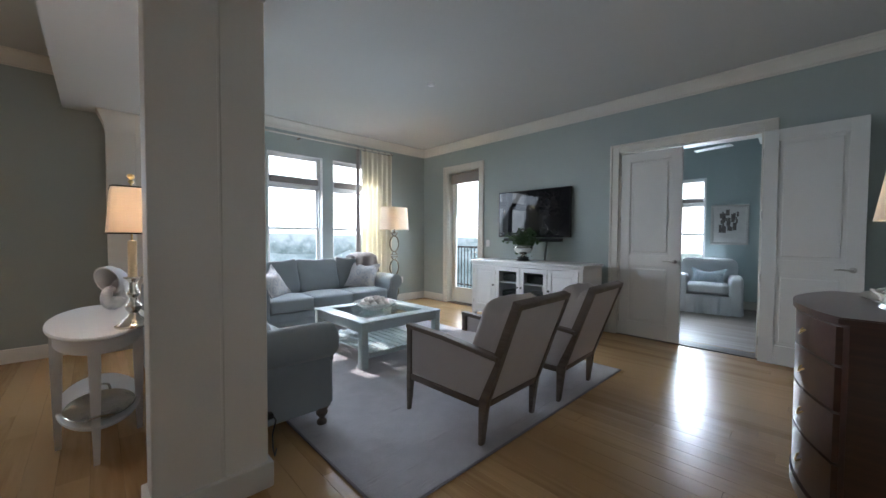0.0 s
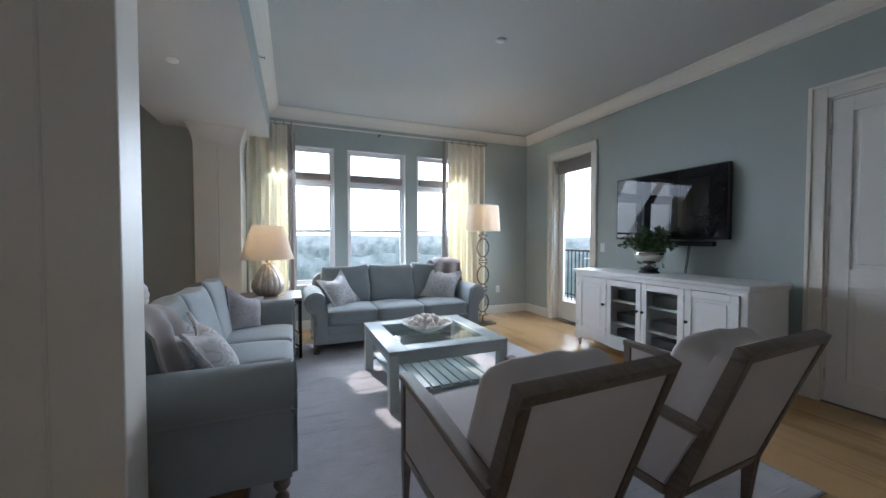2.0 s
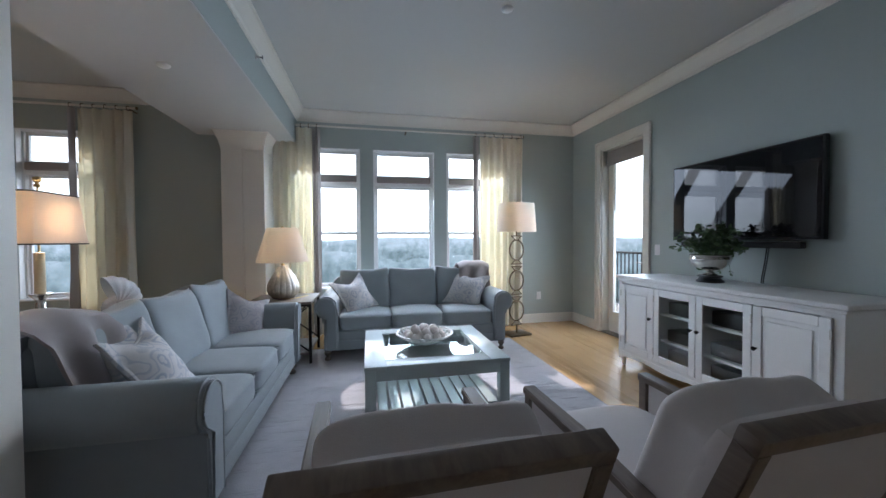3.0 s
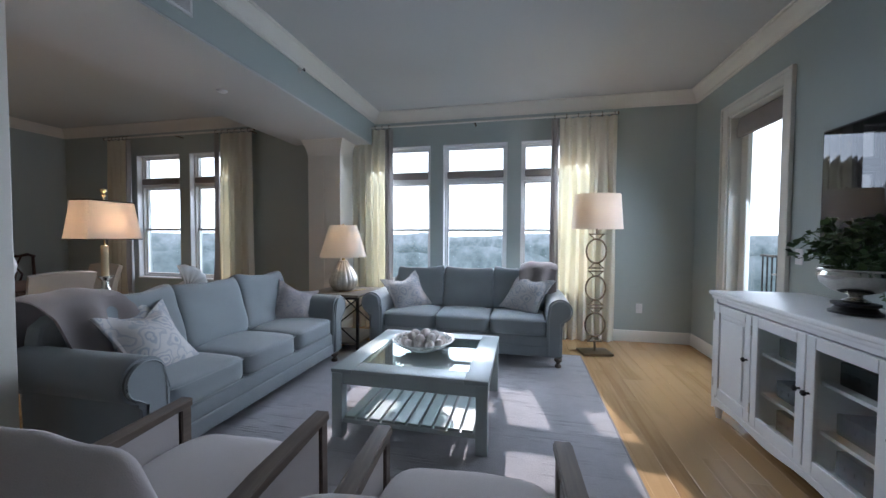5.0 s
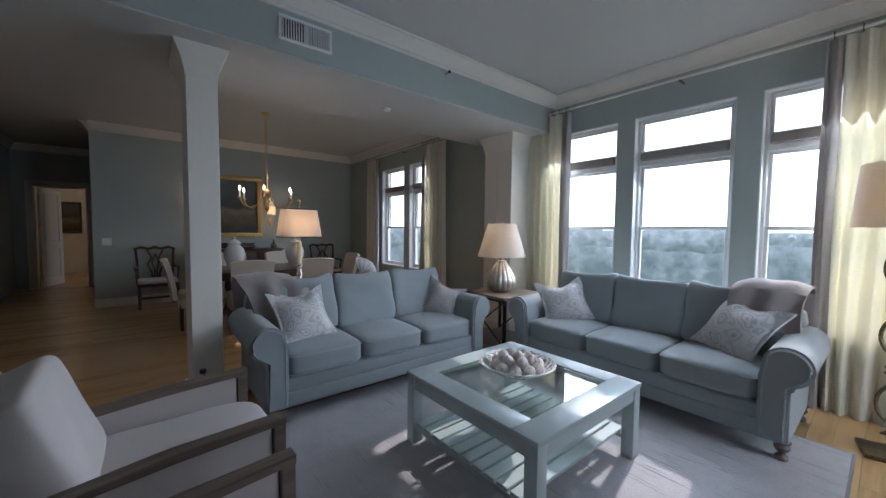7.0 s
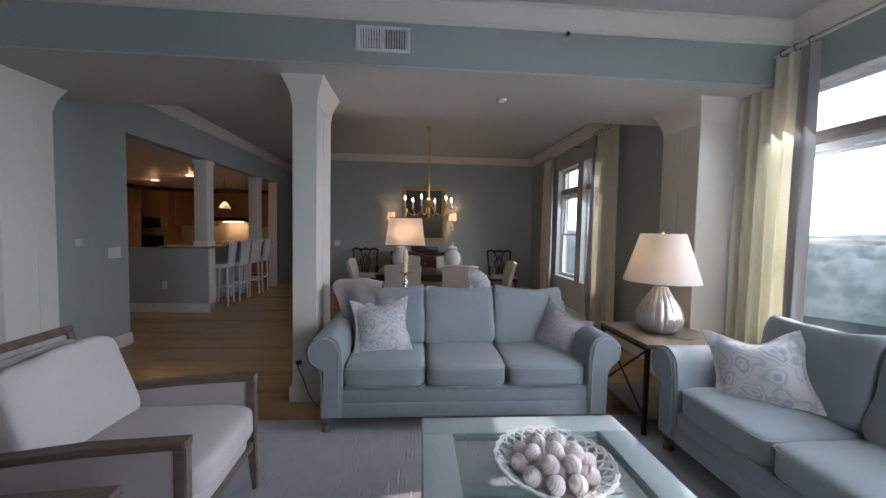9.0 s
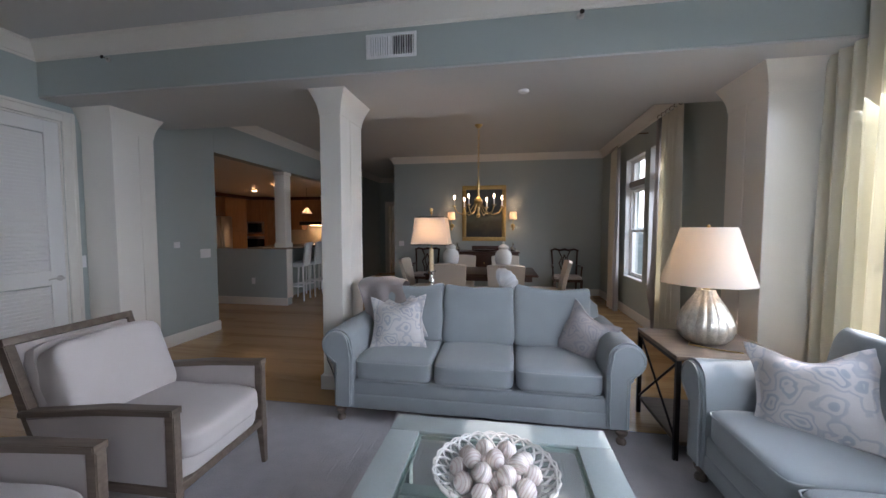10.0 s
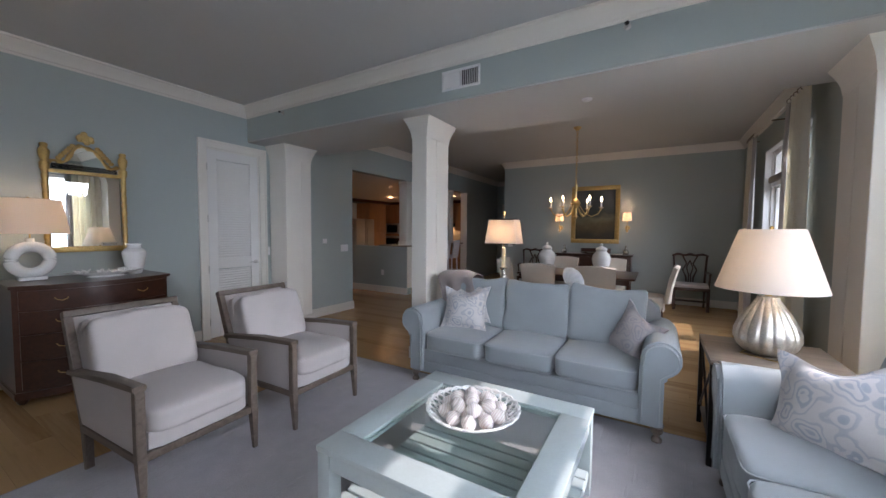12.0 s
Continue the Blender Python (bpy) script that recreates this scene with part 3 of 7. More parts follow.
# ---- windows and doors ----
def window(name, a, b, face=WX, sill=SILL, head=HEAD, axis="y", sign=1, rails=(2.205, 2.07), meet=1.40, blind=True):
    """A double-hung window under a transom, set back in its opening. sign: the way indoors."""
    root = thing(name, "white framed double-hung window with a transom light", "window", kind="structure")
    def put(bm, p0, p1, d0, d1, z0, z1, bev=0.004):
        f0, f1 = sorted((face - sign * d0, face - sign * d1))
        return box(bm, *((f0, f1, p0, p1) if axis == "y" else (p0, p1, f0, f1)), z0, z1, bevel=bev, seg=1)
    fr = bmesh.new()
    put(fr, a, a + 0.035, 0.08, 0.17, sill, head)
    put(fr, b - 0.035, b, 0.08, 0.17, sill, head)
    put(fr, a + 0.035, b - 0.035, 0.08, 0.17, head - 0.03, head)
    put(fr, a + 0.035, b - 0.035, 0.08, 0.17, sill, sill + 0.05)
    put(fr, a + 0.035, b - 0.035, 0.08, 0.17, rails[1], rails[0])
    put(fr, a, a + 0.010, 0.003, 0.08, sill, head, 0.002)
    put(fr, b - 0.010, b, 0.003, 0.08, sill, head, 0.002)
    put(fr, a + 0.010, b - 0.010, 0.003, 0.08, head - 0.010, head, 0.002)
    part("window_frame", fr, WHITE, root)
    for z0, z1, d in ((rails[0], head - 0.03, 0.10), (meet - 0.02, rails[1], 0.125), (sill + 0.05, meet + 0.02, 0.10)):
        s = bmesh.new()
        w = 0.028
        put(s, a + 0.035, a + 0.035 + w, d, d + 0.03, z0, z1)
        put(s, b - 0.035 - w, b - 0.035, d, d + 0.03, z0, z1)
        put(s, a + 0.035 + w, b - 0.035 - w, d, d + 0.03, z1 - w, z1)
        put(s, a + 0.035 + w, b - 0.035 - w, d, d + 0.03, z0, z0 + w)
        sash = part("sash", s, WHITE, root)
        g = bmesh.new()
        put(g, a + 0.035 + w, b - 0.035 - w, d + 0.012, d + 0.016, z0 + w, z1 - w, 0)
        pane = part("pane", g, GLASS, sash)
        pane.visible_shadow = False
    sl = bmesh.new()
    put(sl, a - 0.0, b + 0.0, -0.012, 0.078, sill - 0.0, sill + 0.022)
    part("window_sill", sl, WHITE, root)
    if blind:
        bl = bmesh.new()
        put(bl, a + 0.052, b - 0.052, 0.035, 0.076, rails[1] + 0.050, rails[0] + 0.004, 0.012)
        part("roller_shade", bl, SHADEROLL, root, "rolled-up brown cloth shade")
    return root


for k, (a, b) in enumerate(WIN + DWIN):
    window("window_%d" % (k + 1), a, b, WX if a > 0 else DX)
window("window_6", -2.15, -1.29, face=8.6, head=2.44, axis="x", sign=-1, rails=(2.04, 1.93), meet=1.36)


def lever(parent, at, side, out, turn):
    """A lever handle on a rose. at: the rose's centre; out: the way off the door; side: the way of the lever."""
    at, side, out = Vector(at), Vector(side), Vector(out)
    q = Vector((0, 0, 1)).rotation_difference(out).to_matrix().to_4x4()
    bm = turned([(0.026, 0), (0.026, 0.006), (0.020, 0.010), (0.011, 0.012), (0.011, 0.045)], seg=16)
    bmesh.ops.transform(bm, matrix=Matrix.Translation(at) @ q, verts=bm.verts)
    a = at + out * 0.045
    tube(bm, [a, a + side * 0.03, a + side * 0.075 + Vector((0, 0, 0.004)), a + side * 0.115 - Vector((0, 0, 0.003))], [0.010, 0.009, 0.007, 0.006], 8)
    return part("handle", bm, NICKEL, parent, "brushed nickel lever handle")


def panel_leaf(root, w, h, t=0.04, split=0.42, louvre=False):
    """A two-panel leaf: hinge edge at x = 0, faces at y = 0 and y = -t."""
    st, r0, r1, r2 = 0.115, 0.20, 0.14, 0.115
    mid = h * split
    bm = bmesh.new()
    for x0, x1, z0, z1 in ((0, st, 0.008, h), (w - st, w, 0.008, h), (st, w - st, 0.008, r0), (st, w - st, mid - r1 / 2, mid + r1 / 2), (st, w - st, h - r2, h)):
        box(bm, x0, x1, -t, 0, z0, z1, bevel=0.002, seg=1)
    part("stile_frame", bm, DOORP, root)
    for z0, z1 in ((r0, mid - r1 / 2), (mid + r1 / 2, h - r2)):
        p = bmesh.new()
        if louvre:
            n = int((z1 - z0) / 0.032)
            for k in range(n):
                z = z0 + 0.016 + k * (z1 - z0 - 0.01) / n
                box(p, st, w - st, -0.004, 0.004, -0.019, 0.019, m=Matrix.Translation((0, -t / 2, z)) @ Matrix.Rotation(radians(20), 4, "X"))
            part("louvre_panel", p, DOORP, root, "white louvred panel")
        else:
            box(p, st, w - st, -t + 0.014, -0.014, z0, z1)
            for y0, y1 in ((-t + 0.004, -t + 0.014), (-0.014, -0.004)):
                box(p, st + 0.035, w - st - 0.035, y0, y1, z0 + 0.035, z1 - 0.035, bevel=0.009, seg=1)
            part("panel", p, DOORP, root)
    hg = bmesh.new()
    for z in (0.22, h * 0.37, h * 0.64, h - 0.22):
        tube(hg, [(-0.004, -t - 0.004, z - 0.045), (-0.004, -t - 0.004, z + 0.045)], 0.007, 8)
    part("hinge", hg, NICKEL, root)


def jamb(a, b, top, axis, face, thick, name="door_jamb"):
    bm = bmesh.new()
    f0, f1 = sorted((face, face + thick))
    def put(p0, p1, z0, z1):
        box(bm, *((p0, p1, f0, f1) if axis == "x" else (f0, f1, p0, p1)), z0, z1)
    put(a, a + 0.018, 0, top)
    put(b - 0.018, b, 0, top)
    put(a + 0.018, b - 0.018, top - 0.018, top)
    return structure(name, bm, TRIM, "cream painted door jamb", "trim")


jamb(-1.61, -0.18, 2.38, "x", NY + 0.002, 0.196)
jamb(-4.83, -4.03, 2.53, "x", NY + 0.002, 0.196)
jamb(0.86, 1.57, 2.44, "y", EX + 0.002, 0.146)
jamb(-0.36, 0.45, 2.2, "x", -7.602, -0.146)
d1 = thing("door_1", "closed white two-panel leaf of the double doors", "door", pose(-1.588, NY + 0.045, 0), kind="structure")
panel_leaf(d1, 0.69, 2.355)
lever(d1, (0.63, -0.04, 0.99), (-1, 0, 0), (0, -1, 0), 0)
d2 = thing("door_2", "open white two-panel leaf folded back against the wall", "door", pose(-0.17, NY - 0.045, 0, 0, 0, -3), kind="structure")
panel_leaf(d2, 0.70, 2.355)
lever(d2, (0.63, -0.04, 0.99), (-1, 0, 0), (0, -1, 0), 0)
lever(d2, (0.63, 0.0, 0.99), (-1, 0, 0), (0, 1, 0), 0)
d3 = thing("door_3", "closed white louvred closet door with a lever handle", "door", pose(EX + 0.045, 1.55, 0, 0, 0, -90), kind="structure")
panel_leaf(d3, 0.67, 2.42, louvre=True, split=0.40)
lever(d3, (0.62, -0.04, 0.96), (-1, 0, 0), (0, -1, 0), 0)
structure("threshold", boxed(-1.61, -0.18, NY - 0.01, NY + 0.21, 0.0, 0.012, bevel=0.004), CHAIRWOOD, "dark wooden threshold", "threshold")
structure("threshold", boxed(-4.83, -4.03, NY - 0.01, NY + 0.21, 0.0, 0.016, bevel=0.004), CHAIRWOOD, "dark wooden threshold", "threshold")


def glass_door():
    root = thing("door_4", "white framed full-glass balcony door", "door", kind="structure")
    y0, y1 = NY + 0.10, NY + 0.145
    bm = bmesh.new()
    x0, x1 = -4.81, -4.05
    for a, b, c, d in ((x0, x0 + 0.10, 0.018, 2.51), (x1 - 0.10, x1, 0.018, 2.51), (x0 + 0.10, x1 - 0.10, 0.018, 0.30), (x0 + 0.10, x1 - 0.10, 2.40, 2.51)):
        box(bm, a, b, y0, y1, c, d, bevel=0.004, seg=1)
    part("stile_frame", bm, TRIM, root)
    g = part("pane", boxed(x0 + 0.10, x1 - 0.10, y0 + 0.02, y0 + 0.025, 0.30, 2.40), GLASS, root)
    g.visible_shadow = False
    sh = bmesh.new()
    for k in range(4):
        box(sh, x0 + 0.02, x1 - 0.02, y0 - 0.045 - 0.006 * k, y0 - 0.012, 2.36 - 0.025 * k + 0.02, 2.50 - 0.03 * k, bevel=0.012)
    part("roman_shade", sh, SHADEROLL, root, "raised brown roman shade")
    lever(root, (x1 - 0.05, y0, 1.0), (-1, 0, 0), (0, -1, 0), 0)


glass_door()


# ---- outside ----
def outside():
    slab = structure("balcony_floor", boxed(-7.3, -2.96, 5.36, 7.0, -0.25, -0.03), STONE, "concrete balcony floor", "balcony")
    rail = thing("balcony_railing", "dark metal balcony railing with thin bars", "railing", kind="structure")
    bm = bmesh.new()
    box(bm, -7.28, -2.96, 6.80, 6.85, 1.02, 1.06, bevel=0.006)
    box(bm, -7.28, -2.96, 6.81, 6.84, 0.08, 0.11)
    part("rail", bm, IRON, rail)
    me = None
    for k in range(39):
        x = -7.25 + k * 0.11
        if me is None:
            ob = part("bar", boxed(-0.008, 0.008, -0.008, 0.008, -0.03, 1.02), IRON, rail)
            me = ob.data
        else:
            ob = new("bar", me)
            ob.parent = rail
        ob.location = (x, 6.825, 0)
    far = material("hazy_land", (0.10, 0.14, 0.12), 0.9, vary=0.5, scale=0.02, fine=0.2, bump=0.0)
    tagged(part("ground", boxed(-900, 900, -900, 900, -22.0, -21.5), far), "distant hazy green land far below", "ground", kind="structure")
    # The hill backdrop glows by itself instead of taking light from the sun.
    haze = glow("glowing_hazy_hills", (0.42, 0.56, 0.74), 0.95)
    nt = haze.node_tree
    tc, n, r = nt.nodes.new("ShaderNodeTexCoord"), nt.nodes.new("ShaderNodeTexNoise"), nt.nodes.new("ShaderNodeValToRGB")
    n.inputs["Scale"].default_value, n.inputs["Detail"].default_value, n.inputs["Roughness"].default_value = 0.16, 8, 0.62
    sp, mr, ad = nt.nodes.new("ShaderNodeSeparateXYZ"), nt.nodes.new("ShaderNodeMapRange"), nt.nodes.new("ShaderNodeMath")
    # Distance haze is put into the colour: paler towards the hilltops.
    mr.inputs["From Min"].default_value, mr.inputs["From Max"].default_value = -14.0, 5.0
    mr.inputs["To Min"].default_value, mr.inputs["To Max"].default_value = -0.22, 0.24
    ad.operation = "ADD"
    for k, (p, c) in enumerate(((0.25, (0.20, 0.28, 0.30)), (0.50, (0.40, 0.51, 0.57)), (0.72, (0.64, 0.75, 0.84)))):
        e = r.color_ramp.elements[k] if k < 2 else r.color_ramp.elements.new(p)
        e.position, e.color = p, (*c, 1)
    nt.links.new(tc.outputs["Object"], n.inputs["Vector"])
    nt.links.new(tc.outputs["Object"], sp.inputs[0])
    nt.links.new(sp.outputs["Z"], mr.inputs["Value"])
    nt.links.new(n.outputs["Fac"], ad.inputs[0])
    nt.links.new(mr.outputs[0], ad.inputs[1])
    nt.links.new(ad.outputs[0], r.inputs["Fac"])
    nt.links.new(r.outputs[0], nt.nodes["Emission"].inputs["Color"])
    veil = glow("bright_haze", (0.93, 0.97, 1.0), 3.5)
    bm = bmesh.new()
    ring = [(math.sin(radians(-k * 5)) * 700, math.cos(radians(-k * 5)) * 700) for k in range(73)]
    for (a0, b0), (a1, b1) in zip(ring, ring[1:]):
        bm.faces.new([bm.verts.new(p) for p in ((a0, b0, -22), (a1, b1, -22), (a1, b1, 330), (a0, b0, 330))])
    tagged(part("backdrop", bm, veil), "bright white hazy sky near the horizon", "sky", kind="structure")
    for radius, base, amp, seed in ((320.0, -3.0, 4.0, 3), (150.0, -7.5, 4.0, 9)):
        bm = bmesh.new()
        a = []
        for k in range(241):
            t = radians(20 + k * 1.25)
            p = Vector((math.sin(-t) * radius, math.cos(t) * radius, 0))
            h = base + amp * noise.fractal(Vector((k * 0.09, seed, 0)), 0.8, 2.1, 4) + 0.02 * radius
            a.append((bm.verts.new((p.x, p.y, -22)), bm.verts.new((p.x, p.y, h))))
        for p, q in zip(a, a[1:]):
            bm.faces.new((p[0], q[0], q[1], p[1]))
        tagged(part("backdrop", bm, haze), "self-lit blue wooded hills with painted haze on the horizon", "hills", kind="structure")


outside()


# ---- living room: large things ----
def rug():
    """A ribbed rug; the ribs run across the room."""
    x0, x1, y0, y1 = -4.77, -1.04, 1.06, 3.76
    root = thing("rug", "pale grey ribbed wool rug with a bound edge", "rug")
    bm = bmesh.new()
    n = int((x1 - x0 - 0.03) / 0.0125)
    a = []
    for k in range(n + 1):
        x = x0 + 0.015 + (x1 - x0 - 0.03) * k / n
        z = 0.011 + (0.0026 if k % 2 else -0.0013)
        row = [bm.verts.new((x, y0 + 0.015 + (y1 - y0 - 0.03) * j / 30, z + 0.0004 * noise.noise(Vector((k * 0.7, j * 1.3, 0))))) for j in range(31)]
        a.append(row)
    for p, q in zip(a, a[1:]):
        for j in range(30):
            bm.faces.new((p[j], q[j], q[j + 1], p[j + 1]))
    box(bm, x0 + 0.015, x1 - 0.015, y0 + 0.015, y1 - 0.015, 0.0, 0.008)
    part("rug_surface", bm, RUG, root)
    e = bmesh.new()
    for a0, a1, b0, b1 in ((x0, x1, y0, y0 + 0.015), (x0, x1, y1 - 0.015, y1), (x0, x0 + 0.015, y0 + 0.015, y1 - 0.015), (x1 - 0.015, x1, y0 + 0.015, y1 - 0.015)):
        box(e, a0, a1, b0, b1, 0.0, 0.011, bevel=0.003, seg=1)
    part("binding", e, RUGEDGE, root, "grey bound edge")


rug()


def turned_foot(bm, x, y, h):
    lathe(bm, [(0.030, 0), (0.034, 0.012), (0.030, 0.028), (0.016, 0.040), (0.022, 0.052), (0.036, 0.068), (0.040, 0.085), (0.030, 0.100), (0.042, h - 0.012), (0.042, h)], 14, (x, y, 0))


def sofa(name, m, label, group):
    """A three-seat sofa with rolled arms; it faces +y, its front at y = 0."""
    root = thing(name, label, "sofa", m, group)
    W, D, H = 2.20, 0.90, 0.90
    base = bmesh.new()
    box(base, -W / 2 + 0.094, W / 2 - 0.094, -D + 0.03, -0.03, 0.105, 0.22, bevel=0.02, seg=3)
    box(base, -W / 2 + 0.20, W / 2 - 0.20, -D + 0.05, -0.035, 0.205, 0.315, bevel=0.02, seg=3)
    part("seat_base", base, SOFA, root)
    w = (W - 0.46) / 3
    for k in range(3):
        cx = (k - 1) * w
        c = bmesh.new()
        soft(c, (cx, -0.37, 0.395), (w - 0.006, 0.70, 0.17), 14, 8.0, crown=0.22, seed=k, lump=0.006)
        cu = part("seat_cushion", c, SOFA, root)
        wl = bmesh.new()
        for z in (0.455, 0.325):
            e, f = w / 2 - 0.014, 0.345
            pts = [(cx - e, -0.37 - f + 0.02, z), (cx - e, -0.37 + f - 0.04, z), (cx - e + 0.012, -0.37 + f - 0.014, z), (cx - e + 0.04, -0.37 + f - 0.002, z), (cx + e - 0.04, -0.37 + f - 0.002, z), (cx + e - 0.012, -0.37 + f - 0.014, z), (cx + e, -0.37 + f - 0.04, z), (cx + e, -0.37 - f + 0.02, z)]
            tube(wl, pts, 0.0045, 6)
        part("welt", wl, WELT, cu)
    bk = bmesh.new()
    soft(bk, (0, -D + 0.10, 0.50), (W - 0.22, 0.16, 0.72), 10, 9.0, m=Matrix.Translation((0, -0.0, 0)))
    part("back_frame", bk, SOFA, root)
    for k in range(3):
        cx = (k - 1) * (w + 0.008)
        c = bmesh.new()
        mm = Matrix.Translation((cx, -D + 0.26, 0.685)) @ Matrix.Rotation(radians(13), 4, "X") @ Matrix.Rotation(radians((-1, 0, 1)[k] * 2), 4, "Y")
        soft(c, (0, 0, 0), (w + 0.012, 0.20, 0.49), 14, 9.0, seed=k + 5, lump=0.014)
        for v in c.verts:
            fx, fz = min(1.0, abs(v.co.x) / (w / 2)), v.co.z / 0.245
            if fz > 0:
                v.co.z += fz * (0.034 * fx ** 5 - 0.014 * (1 - fx * fx))
                v.co.y *= 1 - 0.45 * fz ** 3 * fx ** 4
        bmesh.ops.transform(c, matrix=mm, verts=c.verts)
        cu = part("back_cushion", c, SOFA, root)
        wl = bmesh.new()
        e, f = w / 2 - 0.012, 0.228
        for y in (0.075, -0.075):
            pts = [mm @ Vector(p) for p in ((-e, y, -f), (-e, y, f - 0.06), (-e + 0.002, y * 0.8, f - 0.01), (-e + 0.012, y * 0.7, f + 0.018), (-e + 0.05, y * 0.85, f + 0.010), (-e * 0.5, y, f - 0.004), (0, y, f - 0.010), (e * 0.5, y, f - 0.004), (e - 0.05, y * 0.85, f + 0.010), (e - 0.012, y * 0.7, f + 0.018), (e - 0.002, y * 0.8, f - 0.01), (e, y, f - 0.06), (e, y, -f))]
            tube(wl, pts, 0.0045, 6)
        part("welt", wl, WELT, cu)
    # rolled arms
    for s in (-1, 1):
        prof = []
        r, cx, cz = 0.118, s * (W / 2 - 0.110), 0.572
        inner, outer = s * (W / 2 - 0.235), s * (W / 2 - 0.088)
        prof.append((inner, 0.12))
        prof.append((inner, 0.50))
        for k in range(15):
            a = radians(155 - k * (155 + 72) / 14)
            prof.append((cx + s * math.cos(a) * r * (1.0), cz + math.sin(a) * r))
        prof.append((outer + s * 0.004, 0.455))
        prof.append((outer, 0.43))
        prof.append((outer, 0.12))
        if s < 0:
            prof.reverse()
        arm = bmesh.new()
        prism(arm, prof, "y", -D + 0.05, -0.014, bevel=0.014)
        a_ = part("arm", arm, SOFA, root)
        pl = bmesh.new()
        q = [(inner + s * 0.022, 0.135), (inner + s * 0.022, 0.505)]
        for k in range(13):
            a = radians(150 - k * (150 + 66) / 12)
            q.append((cx + s * math.cos(a) * (r - 0.02), cz + math.sin(a) * (r - 0.02)))
        q += [(outer - s * 0.022, 0.45), (outer - s * 0.022, 0.135)]
        tube(pl, [(x, -0.006, z) for x, z in q], 0.0055, 6)
        face = bmesh.new()
        prism(face, q if s > 0 else list(reversed(q)), "y", -0.02, -0.006, bevel=0.003)
        part("arm_panel", face, SOFA, a_)
        part("welt", pl, WELT, a_)
    for s in (-1, 1):
        for y in (-0.075, -D + 0.10):
            f = bmesh.new()
            turned_foot(f, s * (W / 2 - 0.12), y, 0.12)
            part("foot", f, CHAIRWOOD, root, "turned wooden foot")
    return root


sofa("sofa", pose(-3.02, 1.30, 0.008), "blue-grey three-seat sofa with rolled arms and a throw over its corner", "sofas round the rug")
sofa("sofa", pose(-4.26, 2.50, 0.008, 0, 0, -90), "blue-grey three-seat sofa with rolled arms under the windows", "sofas round the rug")


def cushion(name, m, size, label, mat, group="", thick=0.17, chop=0.06):
    """A stuffed cushion with drawn-out corners; its top edge sags in the middle by chop."""
    bm = bmesh.new()
    soft(bm, (0, 0, 0), (size[0], size[1], thick), 18, 8.0, pinch=0.86, seed=size[0] * 10 + m.translation.x, lump=0.012)
    for v in bm.verts:
        t = max(0.0, v.co.y / (size[1] / 2))
        v.co.y -= chop * t * t * math.exp(-(v.co.x / (0.27 * size[0])) ** 2)
        v.co.z += 0.006 * math.sin(v.co.x * 34 + v.co.y * 15) * t
    ob = part(name, bm, mat)
    ob.matrix_basis = m
    return tagged(ob, label, "cushion", group)


GC = "printed cushions on the sofas"
cushion("cushion", pose(-2.38, 0.89, 0.655, 122, 4, 8), (0.43, 0.44), "pale printed damask cushion leaning in the sofa corner", PILLOW, GC)
cushion("cushion", pose(-2.37, 0.76, 0.69, 108, 10, 4), (0.37, 0.37), "pale printed cushion behind another on the sofa", PILLOW, GC)
cushion("cushion", pose(-3.82, 0.88, 0.615, 112, -20, -48), (0.37, 0.38), "grey printed damask cushion against the sofa arm", PILLOW_GREY, GC, chop=0.025)
cushion("cushion", pose(-4.65, 1.80, 0.655, 119, 12, -44), (0.45, 0.43), "pale printed damask cushion against the sofa arm", PILLOW, GC)
cushion("cushion", pose(-4.72, 3.16, 0.675, 118, -12, -122), (0.46, 0.46), "pale printed damask cushion leaning on the sofa arm", PILLOW, GC)


def throw(name, m, w, fall_back, fall_front, label, seed, slope=0.0):
    """A throw folded over the top of a sofa's back."""
    rows = []
    for i in range(15):
        u = -w / 2 + w * i / 14
        row = []
        for j in range(26):
            t = j / 25
            s = -fall_back + (fall_back + 0.30 + fall_front) * t
            if s < 0:
                y, z = -0.155, s
            elif s < 0.30:
                a = s / 0.30 * math.pi
                y, z = -0.155 * math.cos(a), 0.06 * math.sin(a)
            else:
                d = s - 0.30
                y, z = 0.155 + 0.26 * d, -d * 0.95
            f = 0.020 * math.sin(u * 30 + seed + 2 * math.sin(t * 5)) + 0.01 * noise.noise(Vector((u * 8 + seed, s * 7, 0)))
            over = 0.3 if 0 < s < 0.30 else 1.0
            hump = 0.030 * (1 - (2 * abs(u) / w) ** 3) if -0.05 < s < 0.40 else 0.0
            row.append((u + slope * max(0, s - 0.28) + 0.012 * math.sin(s * 9 + seed), y + f * 0.8 * over + 0.01, z + f * over + 0.006 + hump * math.sin(max(0.0, min(1.0, (s + 0.05) / 0.45)) * math.pi)))
        rows.append(row)
    ob = part(name, sheet(bmesh.new(), rows, 0.012), THROW)
    ob.matrix_basis = m
    return tagged(ob, label, "throw")


throw("throw_blanket", pose(-2.16, 0.545, 0.885), 0.40, 0.36, 0.44, "taupe knitted throw draped over the sofa back", 1.0, -0.38)
throw("throw_blanket", pose(-4.98, 3.30, 0.915, 0, 0, -90), 0.40, 0.30, 0.24, "pale taupe throw folded over the sofa back", 4.0)


